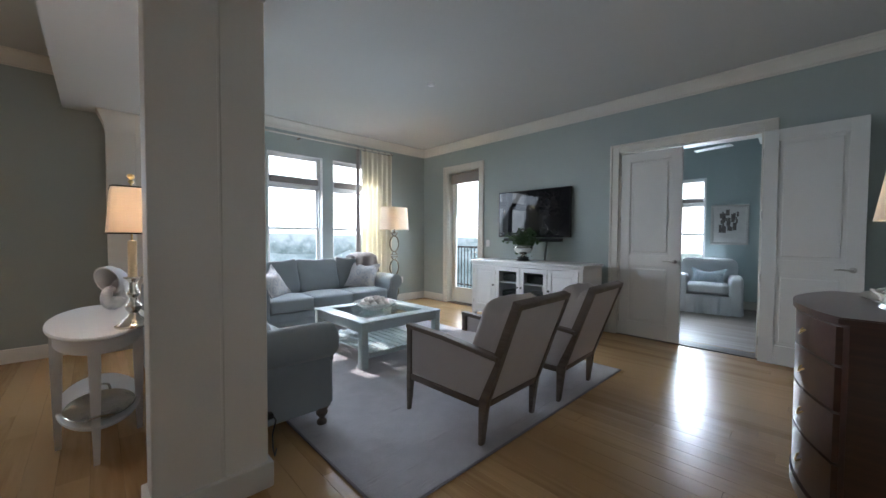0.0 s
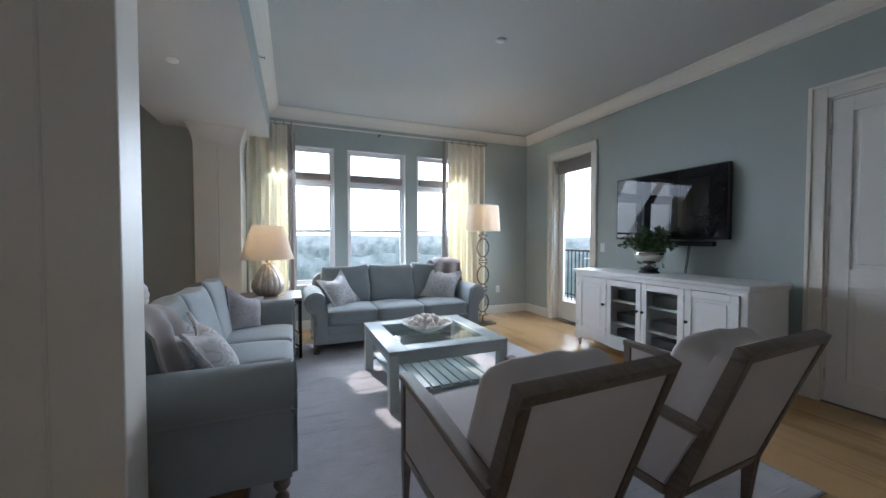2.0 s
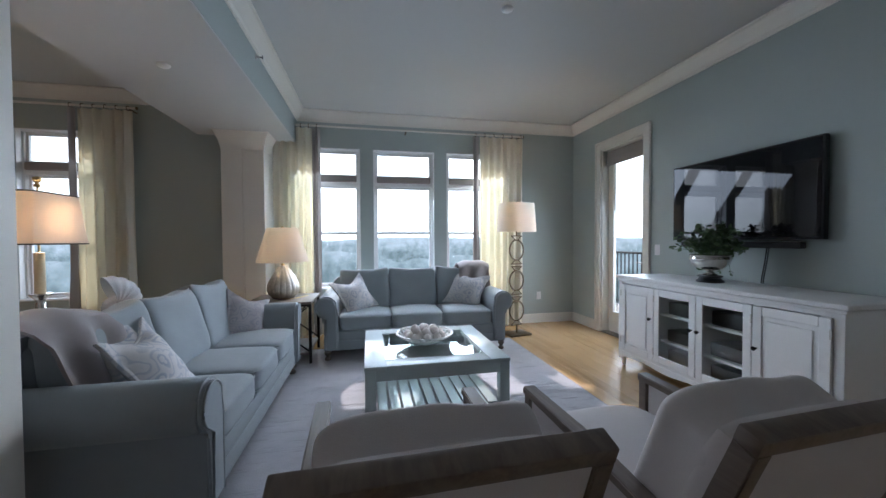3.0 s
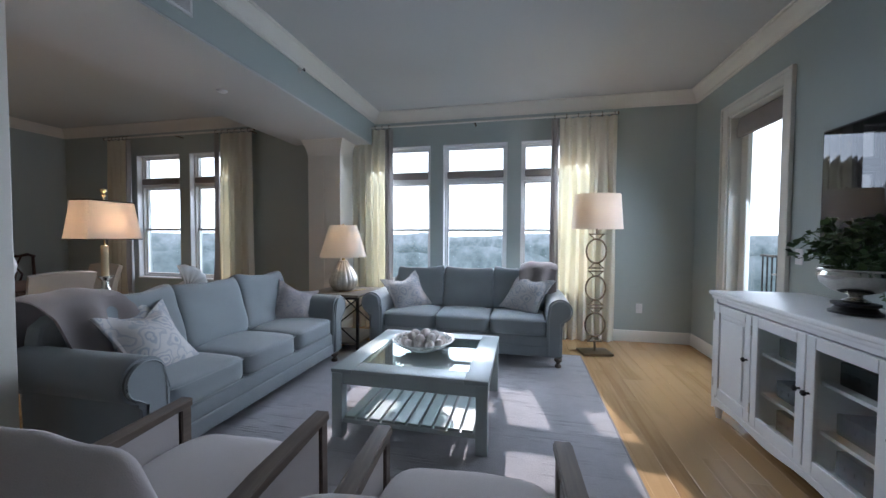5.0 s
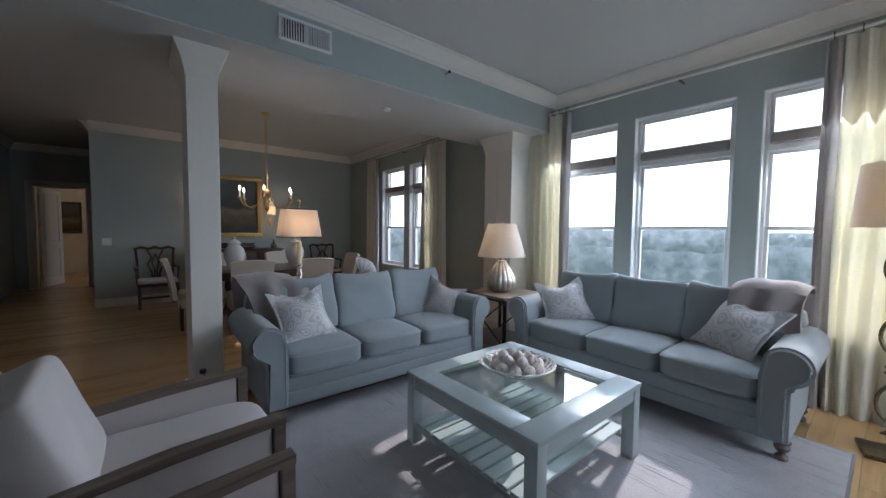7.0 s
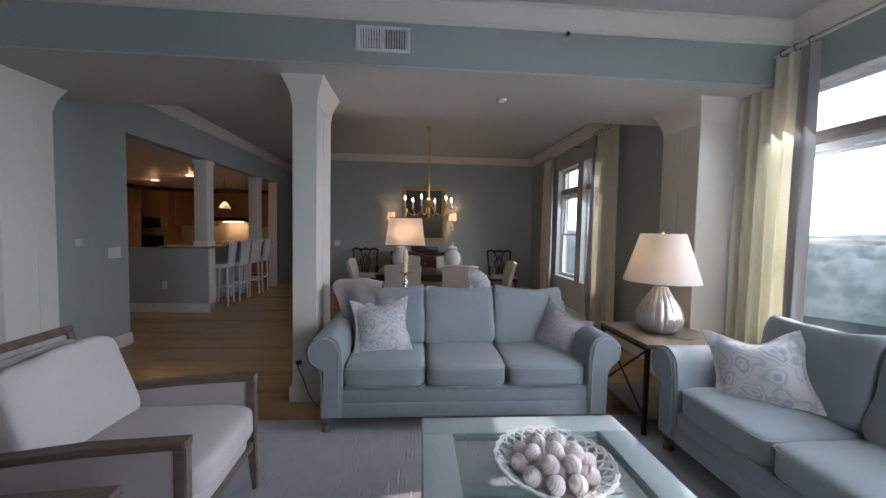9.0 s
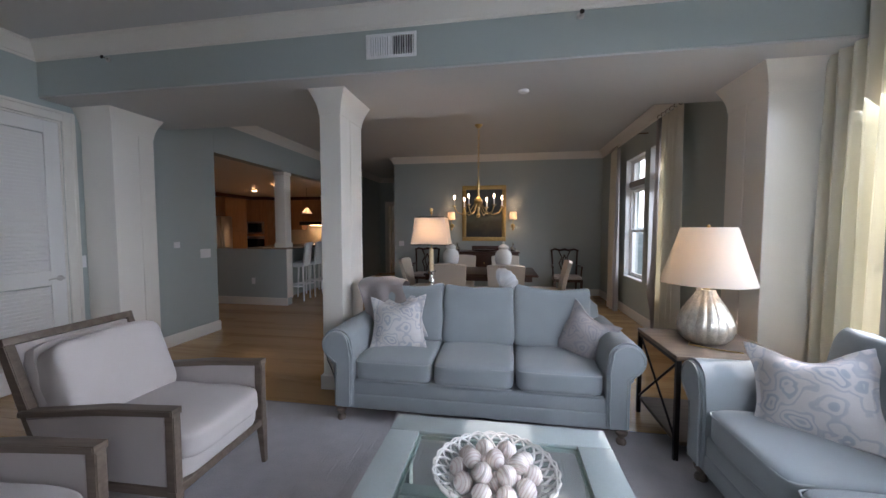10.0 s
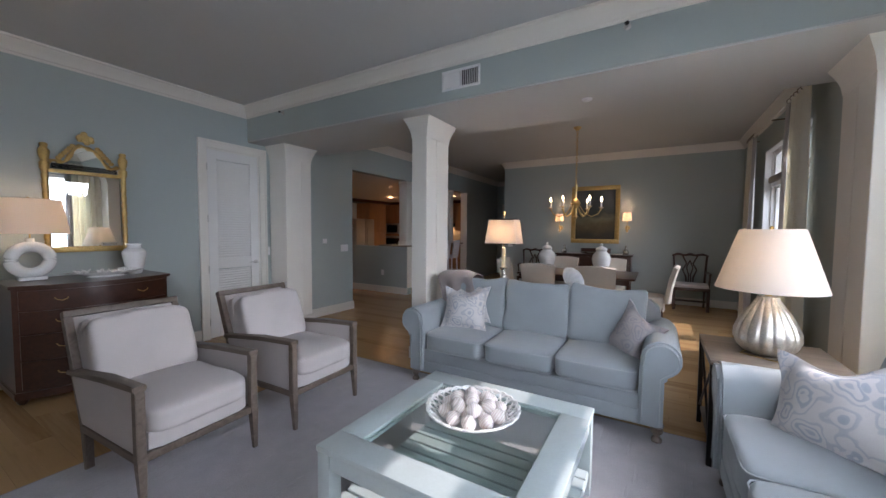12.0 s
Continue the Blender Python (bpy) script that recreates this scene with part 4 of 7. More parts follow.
def armchair(m):
    """A lounge chair in a wooden frame; it faces -x, its front at x = 0, centred on y = 0."""
    root = thing("armchair", "pale linen lounge chair in a grey-brown wooden frame", "armchair", m, "chairs facing the coffee table")
    W, t, inset = 0.645, 0.042, 0.014
    B = W / 2 - inset
    for s in (-1, 1):
        y = s * (W / 2 - t / 2)
        f = bmesh.new()
        # front leg, square above the rail and tapered below
        prism(f, [(0.0, 0.26), (0.045, 0.26), (0.045, 0.61), (0.0, 0.61)], "y", y - t / 2, y + t / 2, bevel=0.004)
        part("front_post", f, CHAIRWOOD, root)
        g = bmesh.new()
        a = [g.verts.new(p) for p in ((0.0, y - t / 2, 0.262), (0.045, y - t / 2, 0.262), (0.045, y + t / 2, 0.262), (0.0, y + t / 2, 0.262))]
        b = [g.verts.new(p) for p in ((-0.004, y - 0.012, 0), (0.018, y - 0.012, 0), (0.018, y + 0.012, 0), (-0.004, y + 0.012, 0))]
        for k in range(4):
            g.faces.new((a[k], a[(k + 1) % 4], b[(k + 1) % 4], b[k]))
        g.faces.new(a)
        g.faces.new(list(reversed(b)))
        part("front_leg", g, CHAIRWOOD, root)
        h = bmesh.new()
        # rear post: leans back from the seat, its foot splayed
        prism(h, [(0.655, 0.0), (0.68, 0.0), (0.71, 0.26), (0.929, 0.852), (0.881, 0.869), (0.655, 0.285)], "y", y - s * inset - t / 2, y - s * inset + t / 2, bevel=0.004)
        part("rear_post", h, CHAIRWOOD, root)
        ar = bmesh.new()
        prism(ar, [(0.0, 0.604), (0.0, 0.634), (0.35, 0.620), (0.80, 0.572), (0.80, 0.545), (0.35, 0.590)], "y", y - 0.030, y + 0.030, bevel=0.005)
        part("arm_rail", ar, CHAIRWOOD, root)
        lo = bmesh.new()
        box(lo, 0.045, 0.66, y - t / 2 + 0.003, y + t / 2 - 0.003, 0.235, 0.275, bevel=0.004)
        part("side_rail", lo, CHAIRWOOD, root)
        pn = bmesh.new()
        prism(pn, [(0.048, 0.277), (0.66, 0.277), (0.78, 0.54), (0.35, 0.588), (0.048, 0.602)], "y", y - 0.014, y + 0.014, bevel=0.006)
        part("side_panel", pn, LINEN, root)
    fr = bmesh.new()
    box(fr, 0.006, 0.042, -W / 2 + t, W / 2 - t, 0.235, 0.275, bevel=0.004)
    part("front_rail", fr, CHAIRWOOD, root)
    up = bmesh.new()
    soft(up, (0.355, 0, 0.325), (0.69, W - 2 * t - 0.004, 0.12), 8, 10)
    part("seat_deck", up, LINEN, root)
    st = bmesh.new()
    soft(st, (0.315, 0, 0.425), (0.70, W - 2 * t - 0.012, 0.15), 14, 6.0, crown=0.28, lump=0.006)
    part("seat_cushion", st, LINEN, root)
    mb = Matrix.Translation((0.665, 0, 0.275)) @ Matrix.Rotation(radians(20.0), 4, "Y")
    bp = bmesh.new()
    box(bp, 0.004, 0.046, -B + t, B - t, 0.02, 0.630, bevel=0.008, m=mb)
    part("back_panel", bp, LINEN, root)
    tr = bmesh.new()
    box(tr, -0.002, 0.051, -B, B, 0.632, 0.671, bevel=0.005, m=mb)
    part("top_rail", tr, CHAIRWOOD, root)
    br = bmesh.new()
    box(br, 0.004, 0.048, -B + t, B - t, -0.03, 0.018, bevel=0.004, m=mb)
    part("back_rail", br, CHAIRWOOD, root)
    inn = bmesh.new()
    soft(inn, (-0.035, 0, 0.325), (0.08, 2 * B - 2 * t + 0.01, 0.56), 8, 8, m=mb)
    part("inner_back", inn, LINEN, root)
    ck = bmesh.new()
    soft(ck, (0, 0, 0), (0.20, W - 2 * t - 0.01, 0.42), 18, 8.0, lump=0.02, seed=3)
    for v in ck.verts:
        fy, fz = min(1.0, abs(v.co.y) / 0.28), v.co.z / 0.21
        if fz > 0:
            v.co.z += fz * (0.012 * (1 - fy * fy) + 0.002 * math.sin(v.co.y * 31))
        v.co.x += 0.002 * math.sin(v.co.y * 23 + v.co.z * 19)
    bmesh.ops.transform(ck, matrix=mb @ Matrix.Translation((-0.115, 0, 0.355)), verts=ck.verts)
    part("back_cushion", ck, LINEN, root)
    return root


armchair(pose(-1.815, 2.082, 0.008, 0, 0, 1.8))
armchair(pose(-1.795, 2.952, 0.008, 0, 0, 3.0))


def coffee_table():
    root = thing("coffee_table", "square grey-green painted coffee table with a glass top and slatted shelf", "coffee table", pose(-3.195, 2.43, 0.008))
    h, e, wd = 0.452, 0.505, 0.145
    t0 = 0.425
    for x0, x1, y0, y1 in ((-e, e, -e, -e + wd), (-e, e, e - wd, e), (-e, -e + wd, -e + wd, e - wd), (e - wd, e, -e + wd, e - wd)):
        part("top_rail", boxed(x0, x1, y0, y1, t0, h, bevel=0.004), TABLEP, root)
    g = part("glass_top", boxed(-e + wd - 0.006, e - wd + 0.006, -e + wd - 0.006, e - wd + 0.006, h - 0.014, h - 0.006), TABLEGLASS, root, "clear glass top")
    g.visible_shadow = False
    rb = bmesh.new()
    for x0, x1, y0, y1 in ((-e + wd, e - wd, -e + wd, -e + wd + 0.012), (-e + wd, e - wd, e - wd - 0.012, e - wd), (-e + wd, -e + wd + 0.012, -e + wd + 0.012, e - wd - 0.012), (e - wd - 0.012, e - wd, -e + wd + 0.012, e - wd - 0.012)):
        box(rb, x0, x1, y0, y1, h - 0.032, h - 0.016)
    part("glass_rebate", rb, TABLEP, root)
    for x0, x1, y0, y1 in ((-e + 0.03, e - 0.03, -e + 0.012, -e + 0.034), (-e + 0.03, e - 0.03, e - 0.034, e - 0.012), (-e + 0.012, -e + 0.034, -e + 0.034, e - 0.034), (e - 0.034, e - 0.012, -e + 0.034, e - 0.034)):
        part("apron", boxed(x0, x1, y0, y1, 0.35, t0 - 0.001, bevel=0.002, seg=1), TABLEP, root)
    for sx in (-1, 1):
        for sy in (-1, 1):
            x, y = sx * (e - 0.04), sy * (e - 0.04)
            part("leg", boxed(x - 0.036, x + 0.036, y - 0.036, y + 0.036, 0, t0 - 0.002, bevel=0.004), TABLEP, root)
    for sx in (-1, 1):
        x = sx * (e - 0.04)
        part("shelf_rail", boxed(x - 0.03, x + 0.03, -e + 0.077, e - 0.077, 0.10, 0.128, bevel=0.003, seg=1), TABLEP, root)
    sl = None
    for k in range(10):
        y = -e + 0.125 + k * (2 * e - 0.25) / 9
        if sl is None:
            ob = part("slat", boxed(-e + 0.012, e - 0.012, -0.035, 0.035, 0, 0.018, bevel=0.003, seg=1), TABLEP, root)
            sl = ob.data
        else:
            ob = new("slat", sl)
            ob.parent = root
        ob.location = (0, y, 0.129)


coffee_table()


def shell_bowl():
    root = thing("shell_bowl", "white lattice ceramic bowl on the glass table", "bowl", pose(-3.20, 2.40, 0.456))
    part("bowl_body", turned([(0.075, 0), (0.085, 0.004), (0.10, 0.012), (0.155, 0.035), (0.175, 0.05), (0.168, 0.052), (0.15, 0.040), (0.095, 0.018), (0.0, 0.014)], seg=32), CERAMIC, root)
    bm = bmesh.new()
    for k in range(26):
        a = 2 * math.pi * k / 26
        pts = []
        for j in range(9):
            t = j / 8
            an = a + (t - 0.5) * 0.75
            lift = math.sin(t * math.pi)
            r = 0.17 + 0.062 * lift
            pts.append((r * math.cos(an), r * math.sin(an), 0.048 + 0.040 * lift))
        tube(bm, pts, 0.0052, 6)
    ring = [(0.222 * math.cos(2 * math.pi * k / 48), 0.222 * math.sin(2 * math.pi * k / 48), 0.082 + 0.004 * math.sin(k * 2.6)) for k in range(48)]
    tube(bm, ring, 0.0055, 6, closed=True)
    part("lattice_rim", bm, CERAMIC, root, "pierced lattice rim")
    rnd = random.Random(4)
    spots = [(0.135 * math.cos(k * 0.628), 0.135 * math.sin(k * 0.628), 0.070) for k in range(10)] + [(0.06 * math.cos(k * 1.257 + 0.4), 0.06 * math.sin(k * 1.257 + 0.4), 0.068) for k in range(5)] + [(0.085 * math.cos(k * 1.047), 0.085 * math.sin(k * 1.047), 0.108) for k in range(6)] + [(0.0, 0.01, 0.122)]
    for x, y, z in spots:
        s = bmesh.new()
        prof = [(0.001, -0.036), (0.016, -0.032), (0.029, -0.018), (0.036, 0.0), (0.035, 0.010), (0.030, 0.015), (0.0295, 0.019), (0.022, 0.026), (0.0205, 0.029), (0.011, 0.034), (0.001, 0.038)]
        lathe(s, prof, 14)
        ob = part("sea_shell", s, SHELL)
        ob.matrix_basis = pose(-3.20 + x, 2.40 + y, 0.456 + z, rnd.uniform(50, 130), rnd.uniform(-40, 40), rnd.uniform(0, 360))
        tagged(ob, "pale pink banded sea shell in the lattice bowl", "shell", "shells in the bowl")


shell_bowl()


def media_console():
    x0, x1, y0, y1, h = -3.60, -1.78, 4.50, 5.06, 0.925
    root = thing("media_console", "white painted media cabinet with two glass doors", "cabinet")
    part("top", boxed(x0 - 0.025, x1 + 0.025, y0 - 0.03, y1, h - 0.030, h, bevel=0.008, seg=3), WHITE, root)
    bm = bmesh.new()
    box(bm, x0 - 0.012, x1 + 0.012, y0 - 0.016, y1 - 0.002, h - 0.055, h - 0.031, bevel=0.008)
    part("moulding", bm, WHITE, root)
    q = (x1 - x0 - 0.05) / 4
    for a, b in ((x0, x0 + 0.025), (x1 - 0.025, x1)):
        part("side_panel", boxed(a, b, y0, y1 - 0.004, 0.15, h - 0.056), WHITE, root)
    for a, b in ((x0, x0 + 0.05), (x1 - 0.05, x1)):
        part("corner_stile", boxed(a, b, y0 - 0.007, y0 - 0.0005, 0.15, h - 0.056, bevel=0.002, seg=1), WHITE, root)
    part("back_panel", boxed(x0 + 0.025, x1 - 0.025, y1 - 0.02, y1 - 0.004, 0.15, h - 0.056), WHITE, root)
    part("bottom_board", boxed(x0 + 0.025, x1 - 0.025, y0, y1 - 0.02, 0.15, 0.18), WHITE, root)
    part("top_board", boxed(x0 + 0.025, x1 - 0.025, y0, y1 - 0.02, h - 0.08, h - 0.056), WHITE, root)
    for k in (1, 2, 3):
        cx = x0 + 0.025 + q * k
        part("divider", boxed(cx - 0.012, cx + 0.012, y0 + 0.03, y1 - 0.02, 0.18, h - 0.08), WHITE, root)
    sk = bmesh.new()
    out = [(x0, 0.15)]
    for k in range(25):
        t = k / 24
        out.append((x0 + (x1 - x0) * t, 0.095 + 0.022 * math.sin(t * math.pi * 3) ** 2 - (0.03 if t in (0, 1) else 0)))
    out.append((x1, 0.15))
    prism(sk, list(reversed(out)), "y", y0 - 0.004, y0 + 0.016)
    box(sk, x1 - 0.016, x1, y0 + 0.016, y1 - 0.01, 0.10, 0.15)
    box(sk, x0, x0 + 0.016, y0 + 0.016, y1 - 0.01, 0.10, 0.15)
    part("skirt", sk, WHITE, root)
    for x in (x0 + 0.035, x1 - 0.035):
        for y in (y0 + 0.03, y1 - 0.04):
            part("foot", turned([(0.014, 0), (0.018, 0.02), (0.030, 0.10), (0.032, 0.15)], seg=12, at=(x, y, 0)), WHITE, root)
    pw = (x1 - x0 - 0.10) / 4
    for k in range(4):
        a, b = x0 + 0.05 + pw * k + 0.003, x0 + 0.05 + pw * (k + 1) - 0.003
        z0, z1 = 0.185, h - 0.085
        d = part("door", boxed(a, a + 0.001, y0 - 0.001, y0, z0, z0 + 0.001), WHITE, root)
        bm = bmesh.new()
        for p0, p1, c0, c1 in ((a, a + 0.058, z0, z1), (b - 0.058, b, z0, z1), (a + 0.058, b - 0.058, z0, z0 + 0.06), (a + 0.058, b - 0.058, z1 - 0.06, z1)):
            box(bm, p0, p1, y0 - 0.022, y0, c0, c1, bevel=0.003, seg=1)
        glassy = k in (1, 2)
        if not glassy:
            pn = boxed(a + 0.058, b - 0.058, y0 - 0.012, y0 - 0.004, z0 + 0.06, z1 - 0.06)
            box(pn, a + 0.085, b - 0.085, y0 - 0.0205, y0 - 0.0115, z0 + 0.087, z1 - 0.087, bevel=0.006, seg=1)
            part("panel", pn, WHITE, d)
        me = mesh_of(bm, "door", WHITE)
        d.data = me
        if glassy:
            g = part("pane", boxed(a + 0.058, b - 0.058, y0 - 0.012, y0 - 0.009, z0 + 0.06, z1 - 0.06), GLASS, d, "clear glass pane")
            g.visible_shadow = False
        hx = (b - 0.028) if k in (0, 1) else (a + 0.028)
        kb = turned([(0.006, 0), (0.006, 0.014), (0.014, 0.020), (0.015, 0.028), (0.009, 0.034), (0.0, 0.035)], seg=12)
        bmesh.ops.transform(kb, matrix=Matrix.Translation((hx, y0 - 0.022, 0.56)) @ Matrix.Rotation(radians(90), 4, "X"), verts=kb.verts)
        part("knob", kb, IRON, d, "dark round knob")
        for z in (z0 + 0.09, z1 - 0.09):
            hx2 = a - 0.001 if k in (0, 1) else b + 0.001
            part("hinge", boxed(hx2 - 0.006, hx2 + 0.006, y0 - 0.026, y0 - 0.021, z - 0.03, z + 0.03), NICKEL, d)
    for k in (1, 2):
        a, b = x0 + 0.025 + q * k + 0.012, x0 + 0.025 + q * (k + 1) - 0.012
        for z in (0.36, 0.60):
            part("shelf", boxed(a, b, y0 + 0.04, y1 - 0.02, z, z + 0.018), WHITE, root)
        for z, w, hh in ((0.181, 0.34, 0.12), (0.378, 0.35, 0.10), (0.618, 0.33, 0.11)):
            cx = (a + b) / 2 + (0.01 if k == 1 else -0.015)
            bx = bmesh.new()
            box(bx, cx - w / 2, cx + w / 2, y0 + 0.09, y0 + 0.36, z, z + hh, bevel=0.005)
            for j in range(3):
                box(bx, cx - w / 2 + 0.02 + j * 0.05, cx - w / 2 + 0.055 + j * 0.05, y0 + 0.086, y0 + 0.09, z + hh * 0.4, z + hh * 0.6)
            tagged(part("media_player", bx, BLACK), "black media box on a cabinet shelf", "electronics", "boxes in the cabinet")


media_console()


def television():
    root = thing("television", "black flat television hung on the wall", "television")
    x0, x1, z0, z1, y = -3.53, -2.25, 1.28, 2.02, 5.075
    part("housing", boxed(x0, x1, y, y + 0.05, z0, z1, bevel=0.006), BLACK, root)
    part("screen", boxed(x0 + 0.014, x1 - 0.014, y - 0.003, y - 0.0005, z0 + 0.02, z1 - 0.014), BLACKGLOSS, root, "glossy black screen")
    part("wall_bracket", boxed(-3.1, -2.7, y + 0.05, NY - 0.001, 1.5, 1.8), IRON, root)
    bm = boxed(-3.42, -2.38, y - 0.01, y + 0.05, 1.212, 1.262, bevel=0.008)
    ob = tagged(part("soundbar", bm, BLACK), "slim black soundbar under the television", "speaker")
    cab = bmesh.new()
    for k, x in enumerate((-2.66, -2.645)):
        tube(cab, [(x, y + 0.06, 1.22), (x + 0.004, 5.11, 1.1), (x - 0.01, 5.1, 0.97), (x, 5.08, 0.928)], 0.005, 6)
    tagged(part("cable", cab, BLACK), "black cables down to the cabinet", "cable")
    part("soundbar_mount", boxed(-3.0, -2.8, y + 0.02, NY - 0.001, 1.225, 1.25), IRON, ob)


television()


def urn_plant():
    root = thing("potted_plant", "silver urn of trailing green ivy on a black stand", "plant", pose(-2.84, 4.78, 0.926))
    st = turned([(0.10, 0), (0.10, 0.012), (0.085, 0.020), (0.075, 0.035), (0.09, 0.045), (0.09, 0.055), (0.0, 0.055)], seg=20)
    part("stand", st, BLACK, root, "black turned stand")
    ur = turned([(0.05, 0.056), (0.055, 0.066), (0.026, 0.082), (0.030, 0.095), (0.09, 0.115), (0.135, 0.155), (0.148, 0.195), (0.140, 0.215), (0.150, 0.228), (0.142, 0.232), (0.132, 0.215), (0.0, 0.205)], seg=28)
    part("urn", ur, SILVER, root, "polished silver urn")
    rnd = random.Random(7)
    lv, stm = bmesh.new(), bmesh.new()
    for k in range(46):
        a = rnd.uniform(0, 6.283)
        r0, reach, up_ = rnd.uniform(0.02, 0.11), rnd.uniform(0.05, 0.24), rnd.uniform(0.04, 0.26)
        drop = rnd.uniform(0.0, 0.30) if rnd.random() < 0.35 else 0.0
        pts = []
        for j in range(7):
            t = j / 6
            r = r0 + reach * t
            z = 0.215 + up_ * math.sin(t * 2.2) - drop * max(0, t - 0.45) * 1.8
            pts.append(Vector((r * math.cos(a), r * math.sin(a) * 0.8, max(z, 0.012))))
        tube(stm, pts, 0.0022, 4)
        for j in range(1, 7):
            for q in range(3):
                p = pts[j] + Vector((rnd.uniform(-0.03, 0.03), rnd.uniform(-0.03, 0.03), rnd.uniform(-0.02, 0.03)))
                p.z = max(p.z, 0.02)
                s = rnd.uniform(0.012, 0.028)
                mm = Matrix.Translation(p) @ Euler((rnd.uniform(-1, 1), rnd.uniform(-1, 1), rnd.uniform(0, 6.3))).to_matrix().to_4x4()
                vs = [lv.verts.new(mm @ Vector(v)) for v in ((0, -s, 0), (s * 0.8, -s * 0.2, s * 0.15), (s * 0.35, s * 0.5, 0), (0, s * 1.2, -s * 0.2), (-s * 0.35, s * 0.5, 0), (-s * 0.8, -s * 0.2, s * 0.15))]
                lv.faces.new(vs)
    part("stem", stm, LEAF, root)
    tagged(part("leaves", lv, LEAF, root), "small green ivy leaves", kind="stuff")


urn_plant()


# ---- curtains ----
def curtain(y0, y1, lead, label, seed, x=WX + 0.13, top=2.80, lead_w=0.10):
    """A pleated panel on rings. lead: 1 or -1, the side with the taupe band; it hangs from y0 to y1."""
    root = thing("curtain", label, "curtain", group="curtains at the windows")
    def panel(a, b, mat, name, amp, waves, ph):
        rows = []
        n = max(10, int((b - a) / 0.008))
        for i in range(n + 1):
            t = i / n
            y = a + (b - a) * t
            row = []
            for j in range(15):
                u = j / 14
                z = 0.012 + (top - 0.012) * u
                k = 1.0 - 0.45 * u
                w = math.sin(t * waves * 2 * math.pi + ph + 0.5 * math.sin(u * 3 + seed))
                row.append((x + amp * k * w + 0.006 * math.sin(t * waves * 9.1 + u * 4), y + 0.012 * (1 - u) * math.sin(t * 11 + seed + u * 5), z))
            rows.append(row)
        part(name, sheet(bmesh.new(), rows, 0.003), mat, root)
    if lead > 0:
        panel(y0, y1 - lead_w, CREAMCURTAIN, "curtain_panel", 0.040, (y1 - y0) / 0.12, seed)
        panel(y1 - lead_w + 0.004, y1, GREYCURTAIN, "leading_band", 0.040, 1.5, seed + 1)
    else:
        panel(y0 + lead_w, y1, CREAMCURTAIN, "curtain_panel", 0.040, (y1 - y0) / 0.12, seed)
        panel(y0, y0 + lead_w - 0.004, GREYCURTAIN, "leading_band", 0.040, 1.5, seed + 1)
    for k in range(6):
        y = y0 + 0.04 + (y1 - y0 - 0.08) * k / 5
        rg = [(x + 0.028 * math.cos(a), y, 2.825 + 0.028 * math.sin(a)) for a in [2 * math.pi * j / 12 for j in range(12)]]
        part("ring", tube(bmesh.new(), rg, 0.0045, 5, closed=True), BRONZE, root)
    return root


def rod(y0, y1, wall=WX):
    root = thing("curtain_rod", "slim pale curtain rod with bronze ends", "curtain rod")
    part("pole", tube(bmesh.new(), [(wall + 0.13, y0, 2.83), (wall + 0.13, y1, 2.83)], 0.013, 10), TRIM, root)
    for y, s in ((y0, -1), (y1, 1)):
        part("finial", turned([(0.014, 0), (0.018, 0.004), (0.018, 0.014), (0.0, 0.018)], seg=12, at=(0, 0, 0)), BRONZE, root).matrix_basis = pose(wall + 0.13, y, 2.83, -90 * s, 0, 0)
    for y in (y0 + 0.06, (y0 + y1) / 2, y1 - 0.06):
        part("bracket", boxed(wall + 0.001, wall + 0.13, y - 0.008, y + 0.008, 2.805, 2.82), BRONZE, root)


rod(0.735, 4.235)
curtain(0.745, 1.33, 1, "cream curtain with a taupe leading band, lit from behind", 0.3)
curtain(3.46, 4.24, -1, "cream curtain with a taupe leading band beside the floor lamp", 1.7)
rod(-3.40, -0.66, DX)
curtain(-3.34, -2.90, 1, "cream curtain at the dining room window", 2.6, x=DX + 0.13)
curtain(-1.34, -0.70, -1, "cream curtain at the dining room window", 3.4, x=DX + 0.13)


# ---- lamps ----
def shade_cone(r0, r1, z0, z1, seg=40, squash=(1, 1), power=2.0):
    """An open lampshade. power over 2 squares it off."""
    bm = bmesh.new()
    def ring(r, z):
        out = []
        for k in range(seg):
            a = 2 * math.pi * k / seg
            c, s = math.cos(a), math.sin(a)
            f = (abs(c) ** power + abs(s) ** power) ** (-1 / power)
            out.append(bm.verts.new((r * f * c * squash[0], r * f * s * squash[1], z)))
        return out
    a, b = ring(r0, z0), ring(r1, z1)
    fs = []
    for k in range(seg):
        fs.append(bm.faces.new((a[k], a[(k + 1) % seg], b[(k + 1) % seg], b[k])))
    bm.normal_update()
    bmesh.ops.solidify(bm, geom=fs, thickness=0.003)
    return bm


def shade_trim(r, z, squash, power, seg=40):
    pts = []
    for k in range(seg):
        a = 2 * math.pi * k / seg
        c, s = math.cos(a), math.sin(a)
        f = (abs(c) ** power + abs(s) ** power) ** (-1 / power)
        pts.append((r * f * c * squash[0], r * f * s * squash[1], z))
    return tube(bmesh.new(), pts, 0.004, 6, closed=True)


def bulb(root, z, stem=0.10):
    part("bulb", turned([(0.012, -0.05), (0.014, -0.03), (0.027, 0.0), (0.029, 0.015), (0.02, 0.038), (0.0, 0.046)], seg=14, at=(0, 0, z)), BULB, root)
    part("socket", turned([(0.014, -0.05 - stem), (0.014, -0.05)], seg=10, at=(0, 0, z)), BRASS, root)


